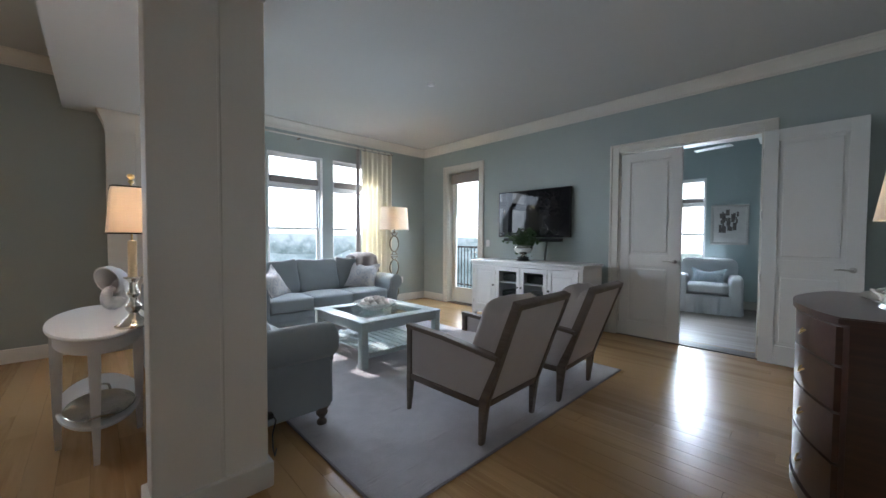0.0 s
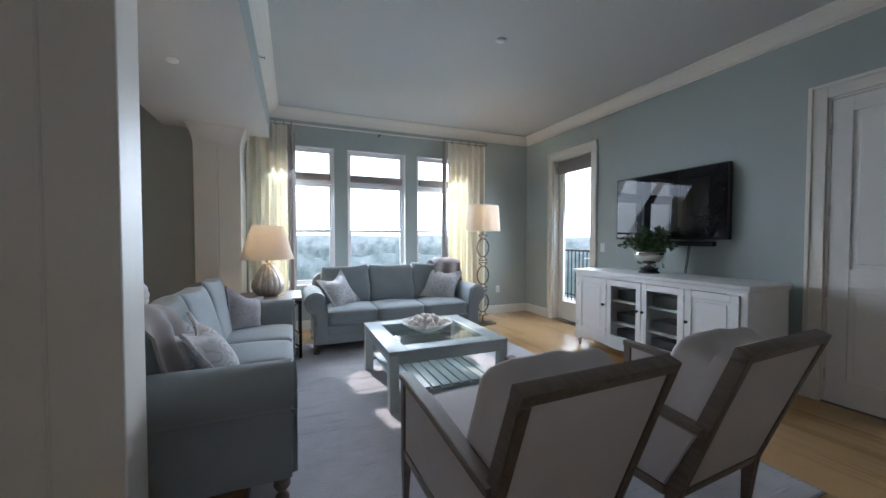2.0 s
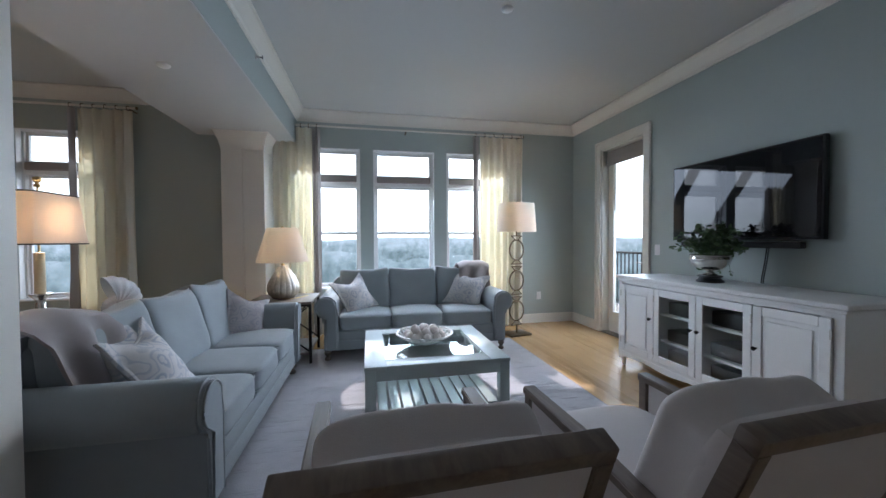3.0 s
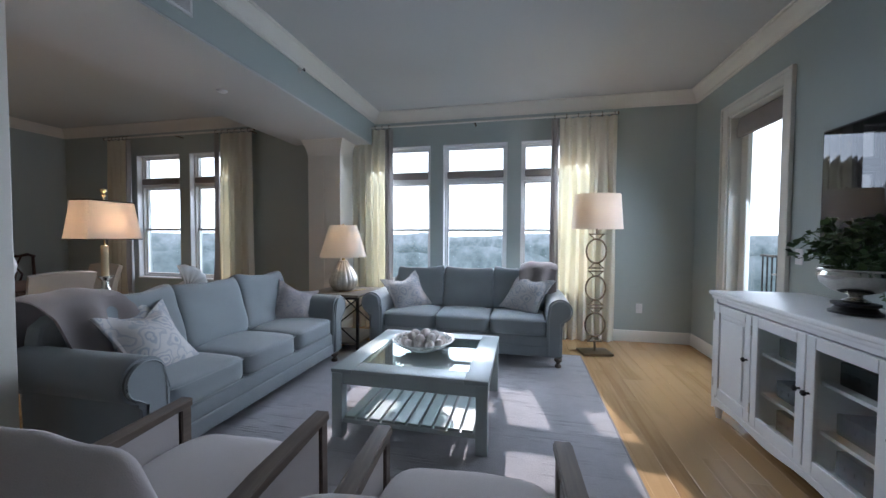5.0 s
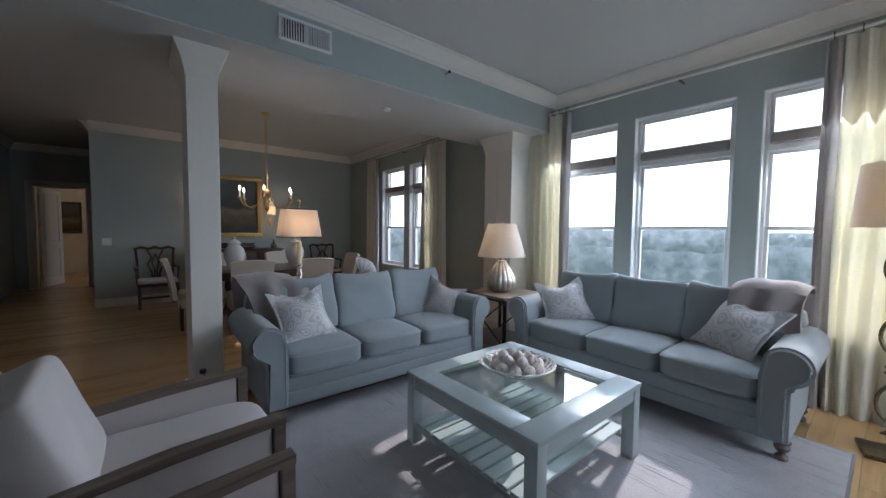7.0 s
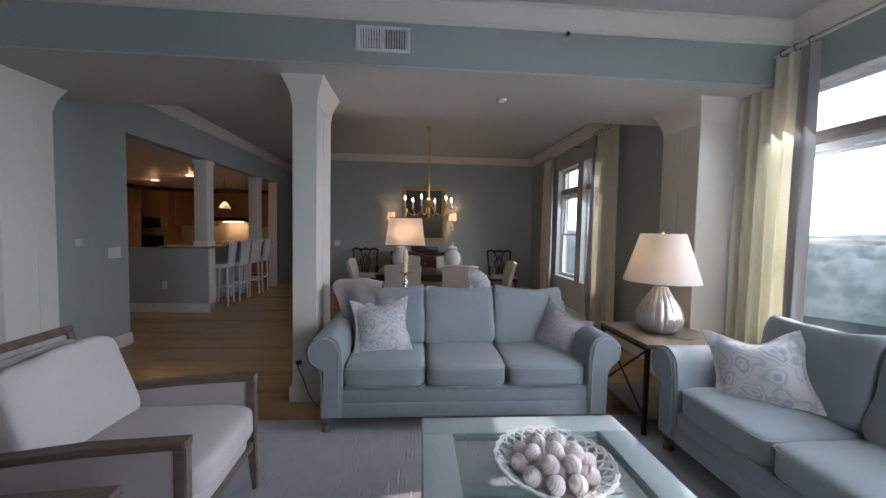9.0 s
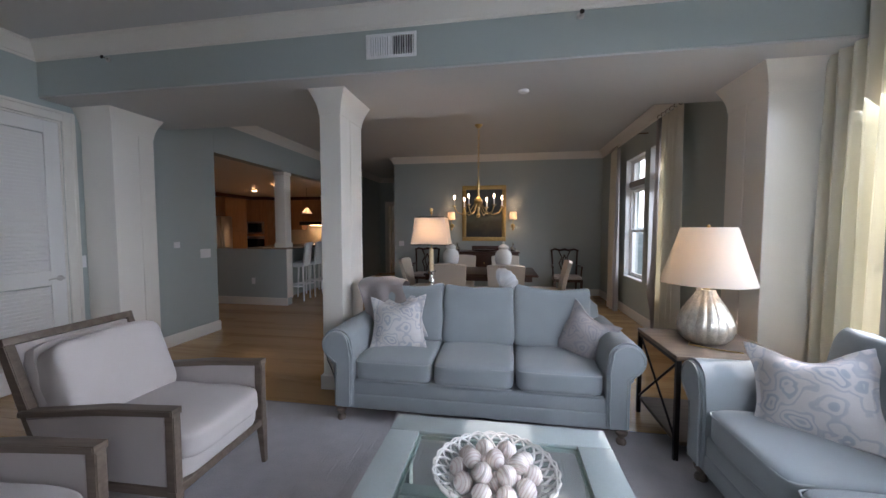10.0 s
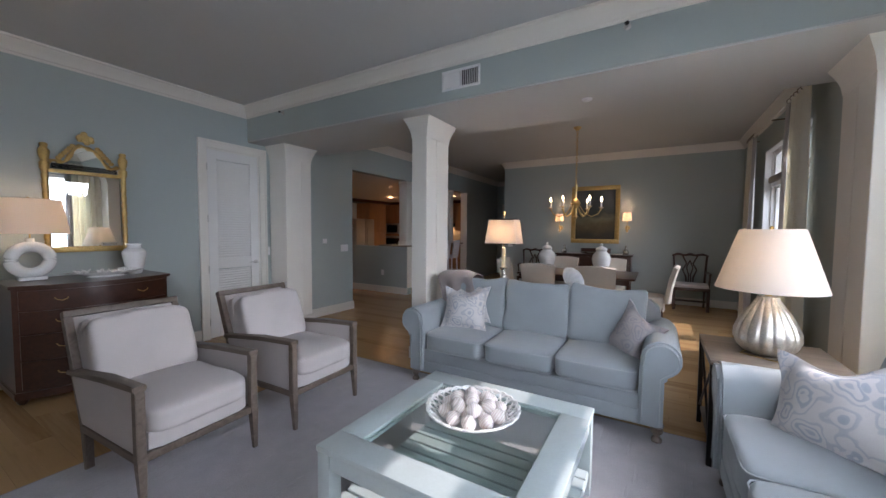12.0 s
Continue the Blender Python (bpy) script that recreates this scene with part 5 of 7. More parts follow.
def gourd_lamp():
    root = thing("table_lamp", "fluted mercury-glass gourd lamp with a white tapered shade", "lamp", pose(-4.57, 1.03, 0.662))
    part("lamp_base", turned([(0.09, 0), (0.115, 0.010), (0.15, 0.045), (0.168, 0.095), (0.165, 0.14), (0.145, 0.195), (0.112, 0.255), (0.078, 0.305), (0.058, 0.34), (0.055, 0.355), (0.0, 0.36)], seg=96, flutes=16, depth=0.05), MERCURY, root)
    part("neck", turned([(0.018, 0.355), (0.018, 0.39), (0.010, 0.40), (0.006, 0.44), (0.006, 0.77), (0.011, 0.775), (0.012, 0.785), (0.0, 0.795)], seg=12), BRASS, root)
    part("shade", shade_cone(0.272, 0.158, 0.40, 0.772), SHADE_W, root, "white tapered shade")
    bulb(root, 0.56, 0.06)
    cord = [(0.08, -0.02, 0.006), (0.14, 0.10, 0.006), (0.02, 0.19, 0.006), (-0.10, 0.24, 0.006)]
    part("cord", tube(bmesh.new(), cord, 0.004, 6), BRASS, root)


gourd_lamp()


def candlestick_lamp():
    root = thing("table_lamp", "brass candlestick lamp with a tan rectangular shade", "lamp", pose(-2.54, 0.30, 0.732))
    part("lamp_base", turned([(0.085, 0), (0.088, 0.012), (0.07, 0.022), (0.055, 0.04), (0.03, 0.06), (0.022, 0.08), (0.034, 0.10), (0.040, 0.12), (0.022, 0.145), (0.018, 0.17), (0.032, 0.19), (0.030, 0.205), (0.020, 0.22), (0.020, 0.26), (0.034, 0.275), (0.045, 0.285), (0.045, 0.292), (0.0, 0.295)], seg=28), SILVER, root, "ornate turned silver base")
    part("candle_column", turned([(0.022, 0.292), (0.021, 0.50), (0.012, 0.505), (0.0, 0.506)], seg=16), material("candle_cream", (0.72, 0.58, 0.36), 0.5, vary=0.1, scale=12), root, "cream candle sleeve")
    part("rod", turned([(0.005, 0.50), (0.005, 0.835), (0.012, 0.838), (0.014, 0.85), (0.006, 0.858), (0.018, 0.872), (0.017, 0.888), (0.0, 0.895)], seg=12), BRASS, root)
    part("shade", shade_cone(0.186, 0.150, 0.545, 0.805, squash=(1.0, 0.62), power=9, seg=48), SHADE_T, root, "tan rectangular cloth shade")
    part("shade_trim", shade_trim(0.186, 0.546, (1.0, 0.62), 9, 48), IRON, root, "dark trim")
    part("shade_trim", shade_trim(0.150, 0.804, (1.0, 0.62), 9, 48), IRON, root, "dark trim")
    bulb(root, 0.67, 0.06)


candlestick_lamp()


def ring_lamp():
    root = thing("floor_lamp", "tall bronze floor lamp of linked rings with a white shade", "lamp", pose(-4.93, 3.93, 0.0, 0, 0, 12))
    part("base_plate", boxed(-0.12, 0.12, -0.165, 0.165, 0, 0.028, bevel=0.006), BRONZE, root)
    for k in range(3):
        z = 0.325 + k * 0.415
        pts = [(0, 0.112 * math.cos(a), z + 0.135 * math.sin(a)) for a in [2 * math.pi * j / 40 for j in range(40)]]
        part("ring", tube(bmesh.new(), pts, 0.0105, 8, closed=True), BRONZE, root)
        for zz, s in ((z - 0.128, -1), (z + 0.128, 1)):
            bm = bmesh.new()
            for q in (-1, 1):
                pts = [(0, q * (0.028 + 0.055 * (t / 6) ** 1.6), zz + s * 0.062 * t / 6) for t in range(7)]
                tube(bm, pts, 0.0075, 6)
            box(bm, -0.008, 0.008, -0.088, 0.088, zz + s * 0.062 - 0.007, zz + s * 0.062 + 0.007, bevel=0.003, seg=1)
            part("link", bm, BRONZE, root)
    part("stem", turned([(0.012, 0.028), (0.012, 0.135)], seg=10), BRONZE, root)
    part("stem", turned([(0.010, 1.345), (0.010, 1.40), (0.006, 1.41), (0.006, 1.79), (0.012, 1.795), (0.012, 1.805), (0.0, 1.815)], seg=10), BRONZE, root)
    part("shade", shade_cone(0.268, 0.240, 1.40, 1.785, squash=(0.75, 1.0), power=2.6), SHADE_W, root, "white oval shade")
    bulb(root, 1.58, 0.08)


ring_lamp()


def donut_lamp():
    root = thing("table_lamp", "white ceramic ring-shaped lamp with a white shade", "lamp", pose(0.69, 3.12, 0.962))
    pts = [(0, 0.115 * math.cos(a), 0.175 + 0.115 * math.sin(a)) for a in [2 * math.pi * j / 40 for j in range(40)]]
    bm = tube(bmesh.new(), pts, 0.046, 14, closed=True)
    box(bm, -0.075, 0.075, -0.085, 0.085, 0, 0.032, bevel=0.008)
    lathe(bm, [(0.03, 0.325), (0.028, 0.36), (0.0, 0.365)], 14)
    part("lamp_base", bm, CERAMIC, root)
    part("stem", turned([(0.006, 0.36), (0.006, 0.70), (0.012, 0.705), (0.0, 0.72)], seg=10), BRASS, root)
    part("shade", shade_cone(0.25, 0.205, 0.40, 0.695, power=2.0), SHADE_W, root, "white drum shade")
    bulb(root, 0.54, 0.06)


donut_lamp()


# ---- end table, sofa table and their things ----
def end_table():
    root = thing("end_table", "brown wooden end table with crossed iron sides", "table", pose(-4.58, 1.045, 0))
    a, b, h = 0.325, 0.325, 0.66
    part("tabletop", boxed(-a, a, -b, b, h - 0.028, h, bevel=0.004), BROWNWOOD, root)
    part("shelf", boxed(-a + 0.02, a - 0.02, -b + 0.02, b - 0.02, 0.10, 0.125, bevel=0.003), BROWNWOOD, root)
    for x in (-a + 0.016, a - 0.016):
        for y in (-b + 0.016, b - 0.016):
            part("leg", boxed(x - 0.014, x + 0.014, y - 0.014, y + 0.014, 0, h - 0.029, bevel=0.002, seg=1), IRON, root)
    for x in (-a + 0.016, a - 0.016):
        for s in (-1, 1):
            part("cross_bar", tube(bmesh.new(), [(x, -s * (b - 0.03), 0.14), (x, s * (b - 0.03), h - 0.05)], 0.008, 6), IRON, root)
        part("side_rail", boxed(x - 0.01, x + 0.01, -b + 0.03, b - 0.03, h - 0.052, h - 0.03), IRON, root)


end_table()


def oval_table():
    root = thing("sofa_table", "white painted oval table with a low shelf", "table", pose(-2.98, 0.15, 0))
    part("tabletop", turned([(0.600, 0.702), (0.618, 0.708), (0.625, 0.718), (0.618, 0.728), (0.60, 0.731)], seg=56, squash=(1, 0.385)), WHITE, root)
    part("apron", turned([(0.565, 0.625), (0.565, 0.701)], seg=56, squash=(1, 0.37)), WHITE, root)
    part("shelf", turned([(0.51, 0.195), (0.525, 0.20), (0.525, 0.215), (0.51, 0.22)], seg=56, squash=(1, 0.385)), WHITE, root)
    for x, y in ((0.50, -0.02), (-0.50, -0.02), (0.15, 0.185), (0.15, -0.185)):
        bm = bmesh.new()
        r = []
        for z, w in ((0.70, 0.026), (0.55, 0.026), (0.30, 0.021), (0.0, 0.013)):
            r.append([bm.verts.new((x + sx * w, y + sy * w, z)) for sx, sy in ((-1, -1), (1, -1), (1, 1), (-1, 1))])
        for p, q in zip(r, r[1:]):
            for k in range(4):
                bm.faces.new((p[k], p[(k + 1) % 4], q[(k + 1) % 4], q[k]))
        bm.faces.new(r[0])
        bm.faces.new(list(reversed(r[-1])))
        part("leg", bm, WHITE, root)
    tray = thing("silver_tray", "oval silver tray with scrolled handles on the low shelf", "tray", pose(-2.74, 0.15, 0.222))
    part("tray_body", turned([(0.20, 0), (0.22, 0.004), (0.25, 0.020), (0.262, 0.024), (0.258, 0.027), (0.22, 0.010), (0.0, 0.006)], seg=40, squash=(1, 0.62)), SILVER, tray)
    for s in (-1, 1):
        part("tray_handle", tube(bmesh.new(), [(s * 0.25, -0.05, 0.025), (s * 0.285, -0.04, 0.05), (s * 0.295, 0, 0.058), (s * 0.285, 0.04, 0.05), (s * 0.25, 0.05, 0.025)], 0.007, 8), SILVER, tray)


oval_table()


def nautilus():
    """A ribbed spiral shell standing on edge, its mouth open at the top."""
    bm = bmesh.new()
    rings = []
    n = 100
    def ring(a, size, rib):
        R, r = 0.112 * size, 0.102 * size
        rad = Vector((-math.cos(a), 0, math.sin(a)))
        c = rad * R
        return [bm.verts.new(c + (rad * math.cos(q) + Vector((0, 0.80, 0)) * math.sin(q)) * r * rib) for q in [2 * math.pi * k / 18 for k in range(18)]]
    for i in range(n):
        t = i / (n - 1)
        rings.append(ring(radians(-410 + 520 * t), math.exp(1.75 * (t - 1)), 1 + 0.045 * math.cos(i * 1.7)))
    # the hollow inside the mouth
    for k in range(8):
        rings.append(ring(radians(110 - 9 * k), math.exp(-0.03 * k), 0.90 - 0.03 * k))
    for a, b in zip(rings, rings[1:]):
        for k in range(18):
            bm.faces.new((a[k], a[(k + 1) % 18], b[(k + 1) % 18], b[k]))
    bm.faces.new(list(reversed(rings[0])))
    bm.faces.new(rings[-1])
    zmin = min(v.co.z for v in bm.verts)
    bmesh.ops.translate(bm, vec=(0, 0, -zmin), verts=bm.verts)
    ob = part("nautilus_shell", bm, SLIP)
    ob.matrix_basis = pose(-3.24, 0.22, 0.732, 0, 0, -38)
    tagged(ob, "large white ribbed nautilus shell ornament", "ornament")


nautilus()


# ---- chest, mirror and their things ----
def bow_chest():
    root = thing("chest_of_drawers", "dark mahogany bow-front chest of drawers", "chest")
    y0, y1, xb, xf, bow, h = 2.26, 3.30, 0.918, 0.33, 0.15, 0.958
    def outline(o, inset=0.0):
        pts = [(xb, y0 - o), (xb, y1 + o)]
        for k in range(17):
            t = k / 16
            pts.append((xf - o - bow * math.sin(t * math.pi) ** 0.9 + inset, y1 + o - (y1 - y0 + 2 * o) * t))
        return pts
    part("top", prism(bmesh.new(), outline(0.02), "z", h - 0.028, h, bevel=0.005), DARKWOOD, root)
    part("body", prism(bmesh.new(), outline(0.0, 0.012), "z", 0.10, h - 0.029), DARKWOOD, root)
    part("plinth", prism(bmesh.new(), outline(0.012), "z", 0.05, 0.11, bevel=0.006), DARKWOOD, root)
    for x in (xf + 0.04, xb - 0.05):
        for y in (y0 + 0.04, y1 - 0.04):
            part("foot", turned([(0.022, 0), (0.035, 0.02), (0.04, 0.055)], seg=12, at=(x, y, 0)), DARKWOOD, root)
    hs = (0.235, 0.21, 0.19, 0.165)
    z = 0.125
    for k, dh in enumerate(hs):
        bm = bmesh.new()
        n = 20
        a = []
        for i in range(n + 1):
            t = 0.03 + 0.94 * i / n
            x = xf - bow * math.sin(t * math.pi) ** 0.9
            y = y1 - (y1 - y0) * t
            a.append([bm.verts.new(p) for p in ((x - 0.006, y, z), (x - 0.006, y, z + dh - 0.012), (x + 0.02, y, z + dh - 0.012), (x + 0.02, y, z))])
        for p, q in zip(a, a[1:]):
            for j in range(4):
                bm.faces.new((p[j], p[(j + 1) % 4], q[(j + 1) % 4], q[j]))
        bm.faces.new(a[0])
        bm.faces.new(list(reversed(a[-1])))
        d = part("drawer", bm, DARKWOOD, root)
        for t in (0.24, 0.76):
            x = xf - bow * math.sin(t * math.pi) ** 0.9 - 0.008
            y = y1 - (y1 - y0) * t
            zc = z + dh / 2
            hb = bmesh.new()
            tube(hb, [(x, y - 0.04, zc + 0.01), (x - 0.016, y - 0.032, zc - 0.006), (x - 0.02, y, zc - 0.018), (x - 0.016, y + 0.032, zc - 0.006), (x, y + 0.04, zc + 0.01)], 0.004, 6)
            part("pull", hb, BRASS, d, "brass bail pull")
        z += dh
    return root


bow_chest()


def gilt_mirror():
    root = thing("wall_mirror", "gilt framed mirror with turned posts and a carved crest", "mirror")
    x, y0, y1, z0, z1 = EX - 0.004, 2.40, 2.97, 1.19, 2.02
    part("glass", boxed(x - 0.016, x - 0.010, y0 + 0.03, y1 - 0.03, z0 + 0.03, z1), MIRROR, root, "clear mirror glass")
    for y in (y0, y1):
        prof = [(0.030, 0), (0.034, 0.01), (0.020, 0.03)]
        zz = 0.05
        while zz < 0.74:
            prof += [(0.020, zz), (0.024, zz + 0.03), (0.020, zz + 0.06)]
            zz += 0.08
        prof += [(0.034, 0.80), (0.036, 0.84), (0.024, 0.86), (0.034, 0.90), (0.040, 0.935), (0.038, 0.96), (0.022, 0.985), (0.030, 1.00), (0.026, 1.02), (0.0, 1.03)]
        part("post", turned(prof, seg=14, at=(x - 0.03, y, z0 - 0.02)), GOLD, root)
    part("bottom_rail", boxed(x - 0.05, x, y0 + 0.02, y1 - 0.02, z0 - 0.01, z0 + 0.045, bevel=0.012), GOLD, root)
    part("cross_rail", boxed(x - 0.055, x, y0 + 0.02, y1 - 0.02, 1.93, 1.965, bevel=0.012), GOLD, root)
    bm = bmesh.new()
    ym = (y0 + y1) / 2
    arch = []
    for k in range(25):
        t = k / 24
        y = y0 + 0.03 + (y1 - y0 - 0.06) * t
        z = 2.02 + 0.20 * math.exp(-((y - ym) / 0.12) ** 2) + 0.02 * math.cos(t * 20)
        arch.append((x - 0.02, y, z))
    tube(bm, arch, [0.016 + 0.006 * math.sin(k * 1.9) for k in range(25)], 8)
    part("crest_moulding", bm, GOLD, root)
    part("crest_glass", prism(bmesh.new(), [(y0 + 0.04, 1.96)] + [(p[1], p[2] - 0.008) for p in arch[1:-1]] + [(y1 - 0.04, 1.96)], "x", x - 0.016, x - 0.010), MIRROR, root)
    rnd = random.Random(3)
    cr = bmesh.new()
    for k in range(18):
        a = rnd.uniform(0, 6.283)
        r = rnd.uniform(0, 0.055)
        p = (x - 0.03 - rnd.uniform(0, 0.012), ym + r * math.cos(a), 2.285 + r * 0.8 * math.sin(a))
        soft(cr, p, (0.035, 0.045, 0.045), 3, 2.5)
    for s in (-1, 1):
        lf = bmesh.new()
        for k in range(6):
            t = k / 5
            soft(lf, (x - 0.028, ym + s * (0.09 + 0.10 * t), 2.20 - 0.13 * t), (0.03, 0.045, 0.040), 3, 2.5)
        part("side_carving", lf, GOLD, root, "carved gilt leaves")
    part("crest_carving", cr, GOLD, root, "carved gilt leaves")


gilt_mirror()


def ginger_jar(name, at, s, label, group=""):
    root = thing(name, label, "jar", pose(*at), group)
    k = s
    part("jar_body", turned([(0.055 * k, 0), (0.060 * k, 0.008 * k), (0.075 * k, 0.05 * k), (0.098 * k, 0.12 * k), (0.104 * k, 0.17 * k), (0.095 * k, 0.215 * k), (0.065 * k, 0.25 * k), (0.055 * k, 0.262 * k), (0.058 * k, 0.268 * k), (0.0, 0.27 * k)], seg=28), CERAMIC, root)
    part("lid", turned([(0.064 * k, 0.270 * k), (0.066 * k, 0.285 * k), (0.05 * k, 0.305 * k), (0.02 * k, 0.318 * k), (0.012 * k, 0.325 * k), (0.018 * k, 0.338 * k), (0.012 * k, 0.352 * k), (0.0, 0.356 * k)], seg=24), CERAMIC, root)


def white_vase():
    root = turned([(0.055, 0), (0.058, 0.01), (0.07, 0.05), (0.085, 0.12), (0.098, 0.19), (0.100, 0.22), (0.075, 0.25), (0.058, 0.262), (0.056, 0.285), (0.068, 0.298), (0.066, 0.302), (0.050, 0.288), (0.0, 0.26)], seg=28)
    ob = part("vase", root, CERAMIC)
    ob.location = (0.60, 2.43, 0.959)
    tagged(ob, "white glazed vase on the mahogany chest", "vase")


white_vase()


def coral_dish():
    root = thing("coral_dish", "long white footed dish of white coral on the chest", "dish", pose(0.50, 2.68, 0.959))
    part("dish", turned([(0.10, 0), (0.11, 0.004), (0.09, 0.018), (0.13, 0.03), (0.20, 0.045), (0.215, 0.052), (0.20, 0.052), (0.12, 0.036), (0.0, 0.032)], seg=36, squash=(0.55, 1.35)), CERAMIC, root)
    bm = bmesh.new()
    rnd = random.Random(11)
    for k in range(26):
        p = Vector((rnd.uniform(-0.06, 0.06), rnd.uniform(-0.20, 0.20), 0.045))
        q = p + Vector((rnd.uniform(-0.03, 0.03), rnd.uniform(-0.04, 0.04), rnd.uniform(0.01, 0.035)))
        tube(bm, [p, (p + q) / 2 + Vector((0, 0, 0.006)), q], [0.011, 0.009, 0.005], 6)
    part("coral", bm, CERAMIC, root, "branching white coral")


coral_dish()


# ---- wall and ceiling fixtures ----
def plate(name, at, axis, sign, w, h, label, parts_=()):
    root = thing(name, label, "switch" if "switch" in name else "outlet", kind="")
    x, y, z = at
    def slab(d0, d1, a0, a1, b0, b1, bev):
        f0, f1 = sorted((d0 * sign, d1 * sign))
        return boxed(*((x + a0, x + a1, y + f0, y + f1) if axis == "y" else (x + f0, x + f1, y + a0, y + a1)), z + b0, z + b1, bevel=bev, seg=1)
    part("plate", slab(0.0, 0.006, -w / 2, w / 2, -h / 2, h / 2, 0.002), WHITE, root)
    for a, b in parts_:
        part("rocker", slab(0.006, 0.010, a - 0.012, a + 0.012, b - 0.022, b + 0.022, 0.002), WHITE, root)
    return root


plate("light_switch", (-3.82, NY, 1.17), "y", -1, 0.075, 0.12, "white light switch by the balcony door", [(0, 0)])
plate("light_switch", (0.75, -0.58, 1.10), "x", -1, 0.17, 0.12, "white triple light switch on the wall end", [(-0.045, 0), (0, 0), (0.045, 0)])
plate("light_switch", (EX, 0.735, 1.10), "x", -1, 0.05, 0.12, "white light switch beside the closet door", [(0, 0)])
plate("light_switch", (-0.88, SY, 1.10), "y", 1, 0.12, 0.12, "white light switch on the dining wall", [(-0.025, 0), (0.025, 0)])
plate("wall_outlet", (WX, 4.56, 0.42), "x", 1, 0.075, 0.12, "white wall outlet above the baseboard", [(0, 0.02), (0, -0.02)])
plate("thermostat_plate", (0.75, -0.15, 1.23), "x", -1, 0.085, 0.075, "small white thermostat on the painted wall end", [(0, 0)])


def plug_cord():
    root = thing("wall_plug", "black plug and cord in the column outlet", "plug")
    part("plug", boxed(-1.73, -1.69, 0.762, 0.80, 0.315, 0.345, bevel=0.006), BLACK, root)
    part("cord", tube(bmesh.new(), [(-1.71, 0.80, 0.33), (-1.72, 0.82, 0.29), (-1.76, 0.815, 0.20), (-1.80, 0.83, 0.10), (-1.86, 0.86, 0.02), (-1.95, 0.9, 0.006)], 0.004, 6), BLACK, root)


plug_cord()


def air_vent():
    root = thing("air_vent", "white air vent grille in the beam", "vent")
    x0, x1, z0, z1, y = -2.575, -2.185, 2.705, 2.885, 1.02
    bm = bmesh.new()
    for a, b, c, d in ((x0, x1, z0, z0 + 0.022), (x0, x1, z1 - 0.022, z1), (x0, x0 + 0.022, z0 + 0.022, z1 - 0.022), (x1 - 0.022, x1, z0 + 0.022, z1 - 0.022), (-2.388, -2.372, z0 + 0.022, z1 - 0.022)):
        box(bm, a, b, y, y + 0.012, c, d, bevel=0.003, seg=1)
    part("vent_frame", bm, WHITE, root)
    # A black sheet stands in for the unlit duct behind the blades.
    part("duct_shade", boxed(x0 + 0.02, x1 - 0.02, y + 0.0005, y + 0.003, z0 + 0.02, z1 - 0.02), BLACK, root)
    # Rear slats are coloured dark for the shade they lie in.
    for half in (x0 + 0.024, -2.370):
        for k in range(6):
            z = z0 + 0.032 + k * 0.023
            part("shaded_rear_slat", boxed(half, half + 0.160, y + 0.0035, y + 0.0055, z, z + 0.006), IRON, root)
    for half, turn in ((x0 + 0.030, 45), (-2.364, -45)):
        for k in range(9):
            x = half + k * 0.0186
            part("slat", boxed(-0.0012, 0.0012, -0.008, 0.008, z0 + 0.022, z1 - 0.022, m=Matrix.Translation((x, y + 0.011, 0)) @ Matrix.Rotation(radians(turn), 4, "Z")), WHITE, root)


air_vent()


def detector(at, label):
    ob = part("smoke_detector", turned([(0.0, -0.020), (0.028, -0.019), (0.036, -0.015), (0.044, -0.007), (0.046, 0.0)], seg=24), WHITE)
    ob.location = at
    tagged(ob, label, "smoke detector")


detector((-2.96, 3.02, TOP), "white round smoke detector on the ceiling")
detector((-3.38, 0.48, 2.603), "white round detector under the beam")


def sprinkler(x):
    root = thing("sprinkler", "small dark sprinkler head on the beam", "sprinkler", pose(x, 1.02, 2.885, -90, 0, 0))
    part("escutcheon", turned([(0.026, 0), (0.026, 0.004), (0.012, 0.010), (0.010, 0.03), (0.0, 0.032)], seg=16), NICKEL, root)
    part("deflector", turned([(0.004, 0.03), (0.004, 0.05), (0.016, 0.052), (0.016, 0.055), (0.0, 0.056)], seg=12), IRON, root)


for x in (-3.73, 0.155):
    sprinkler(x)


# ---- dining room ----
def dining_table():
    root = thing("dining_table", "long dark mahogany dining table", "dining table", pose(-2.84, -2.12, 0))
    part("tabletop", boxed(-0.88, 0.80, -0.54, 0.54, 0.735, 0.765, bevel=0.012, seg=3), DARKWOOD, root)
    part("apron", boxed(-0.80, 0.80, -0.42, 0.42, 0.65, 0.734), DARKWOOD, root)
    for x in (-0.52, 0.52):
        part("pedestal", turned([(0.05, 0.12), (0.09, 0.18), (0.06, 0.30), (0.045, 0.42), (0.07, 0.5), (0.06, 0.65)], seg=16, at=(x, 0, 0)), DARKWOOD, root)
        for k in range(4):
            a = radians(45 + 90 * k)
            part("leg", tube(bmesh.new(), [(x + 0.03 * math.cos(a), 0.03 * math.sin(a), 0.2), (x + 0.18 * math.cos(a), 0.18 * math.sin(a), 0.13), (x + 0.34 * math.cos(a), 0.34 * math.sin(a), 0.03)], [0.03, 0.026, 0.02], 8), DARKWOOD, root)


dining_table()


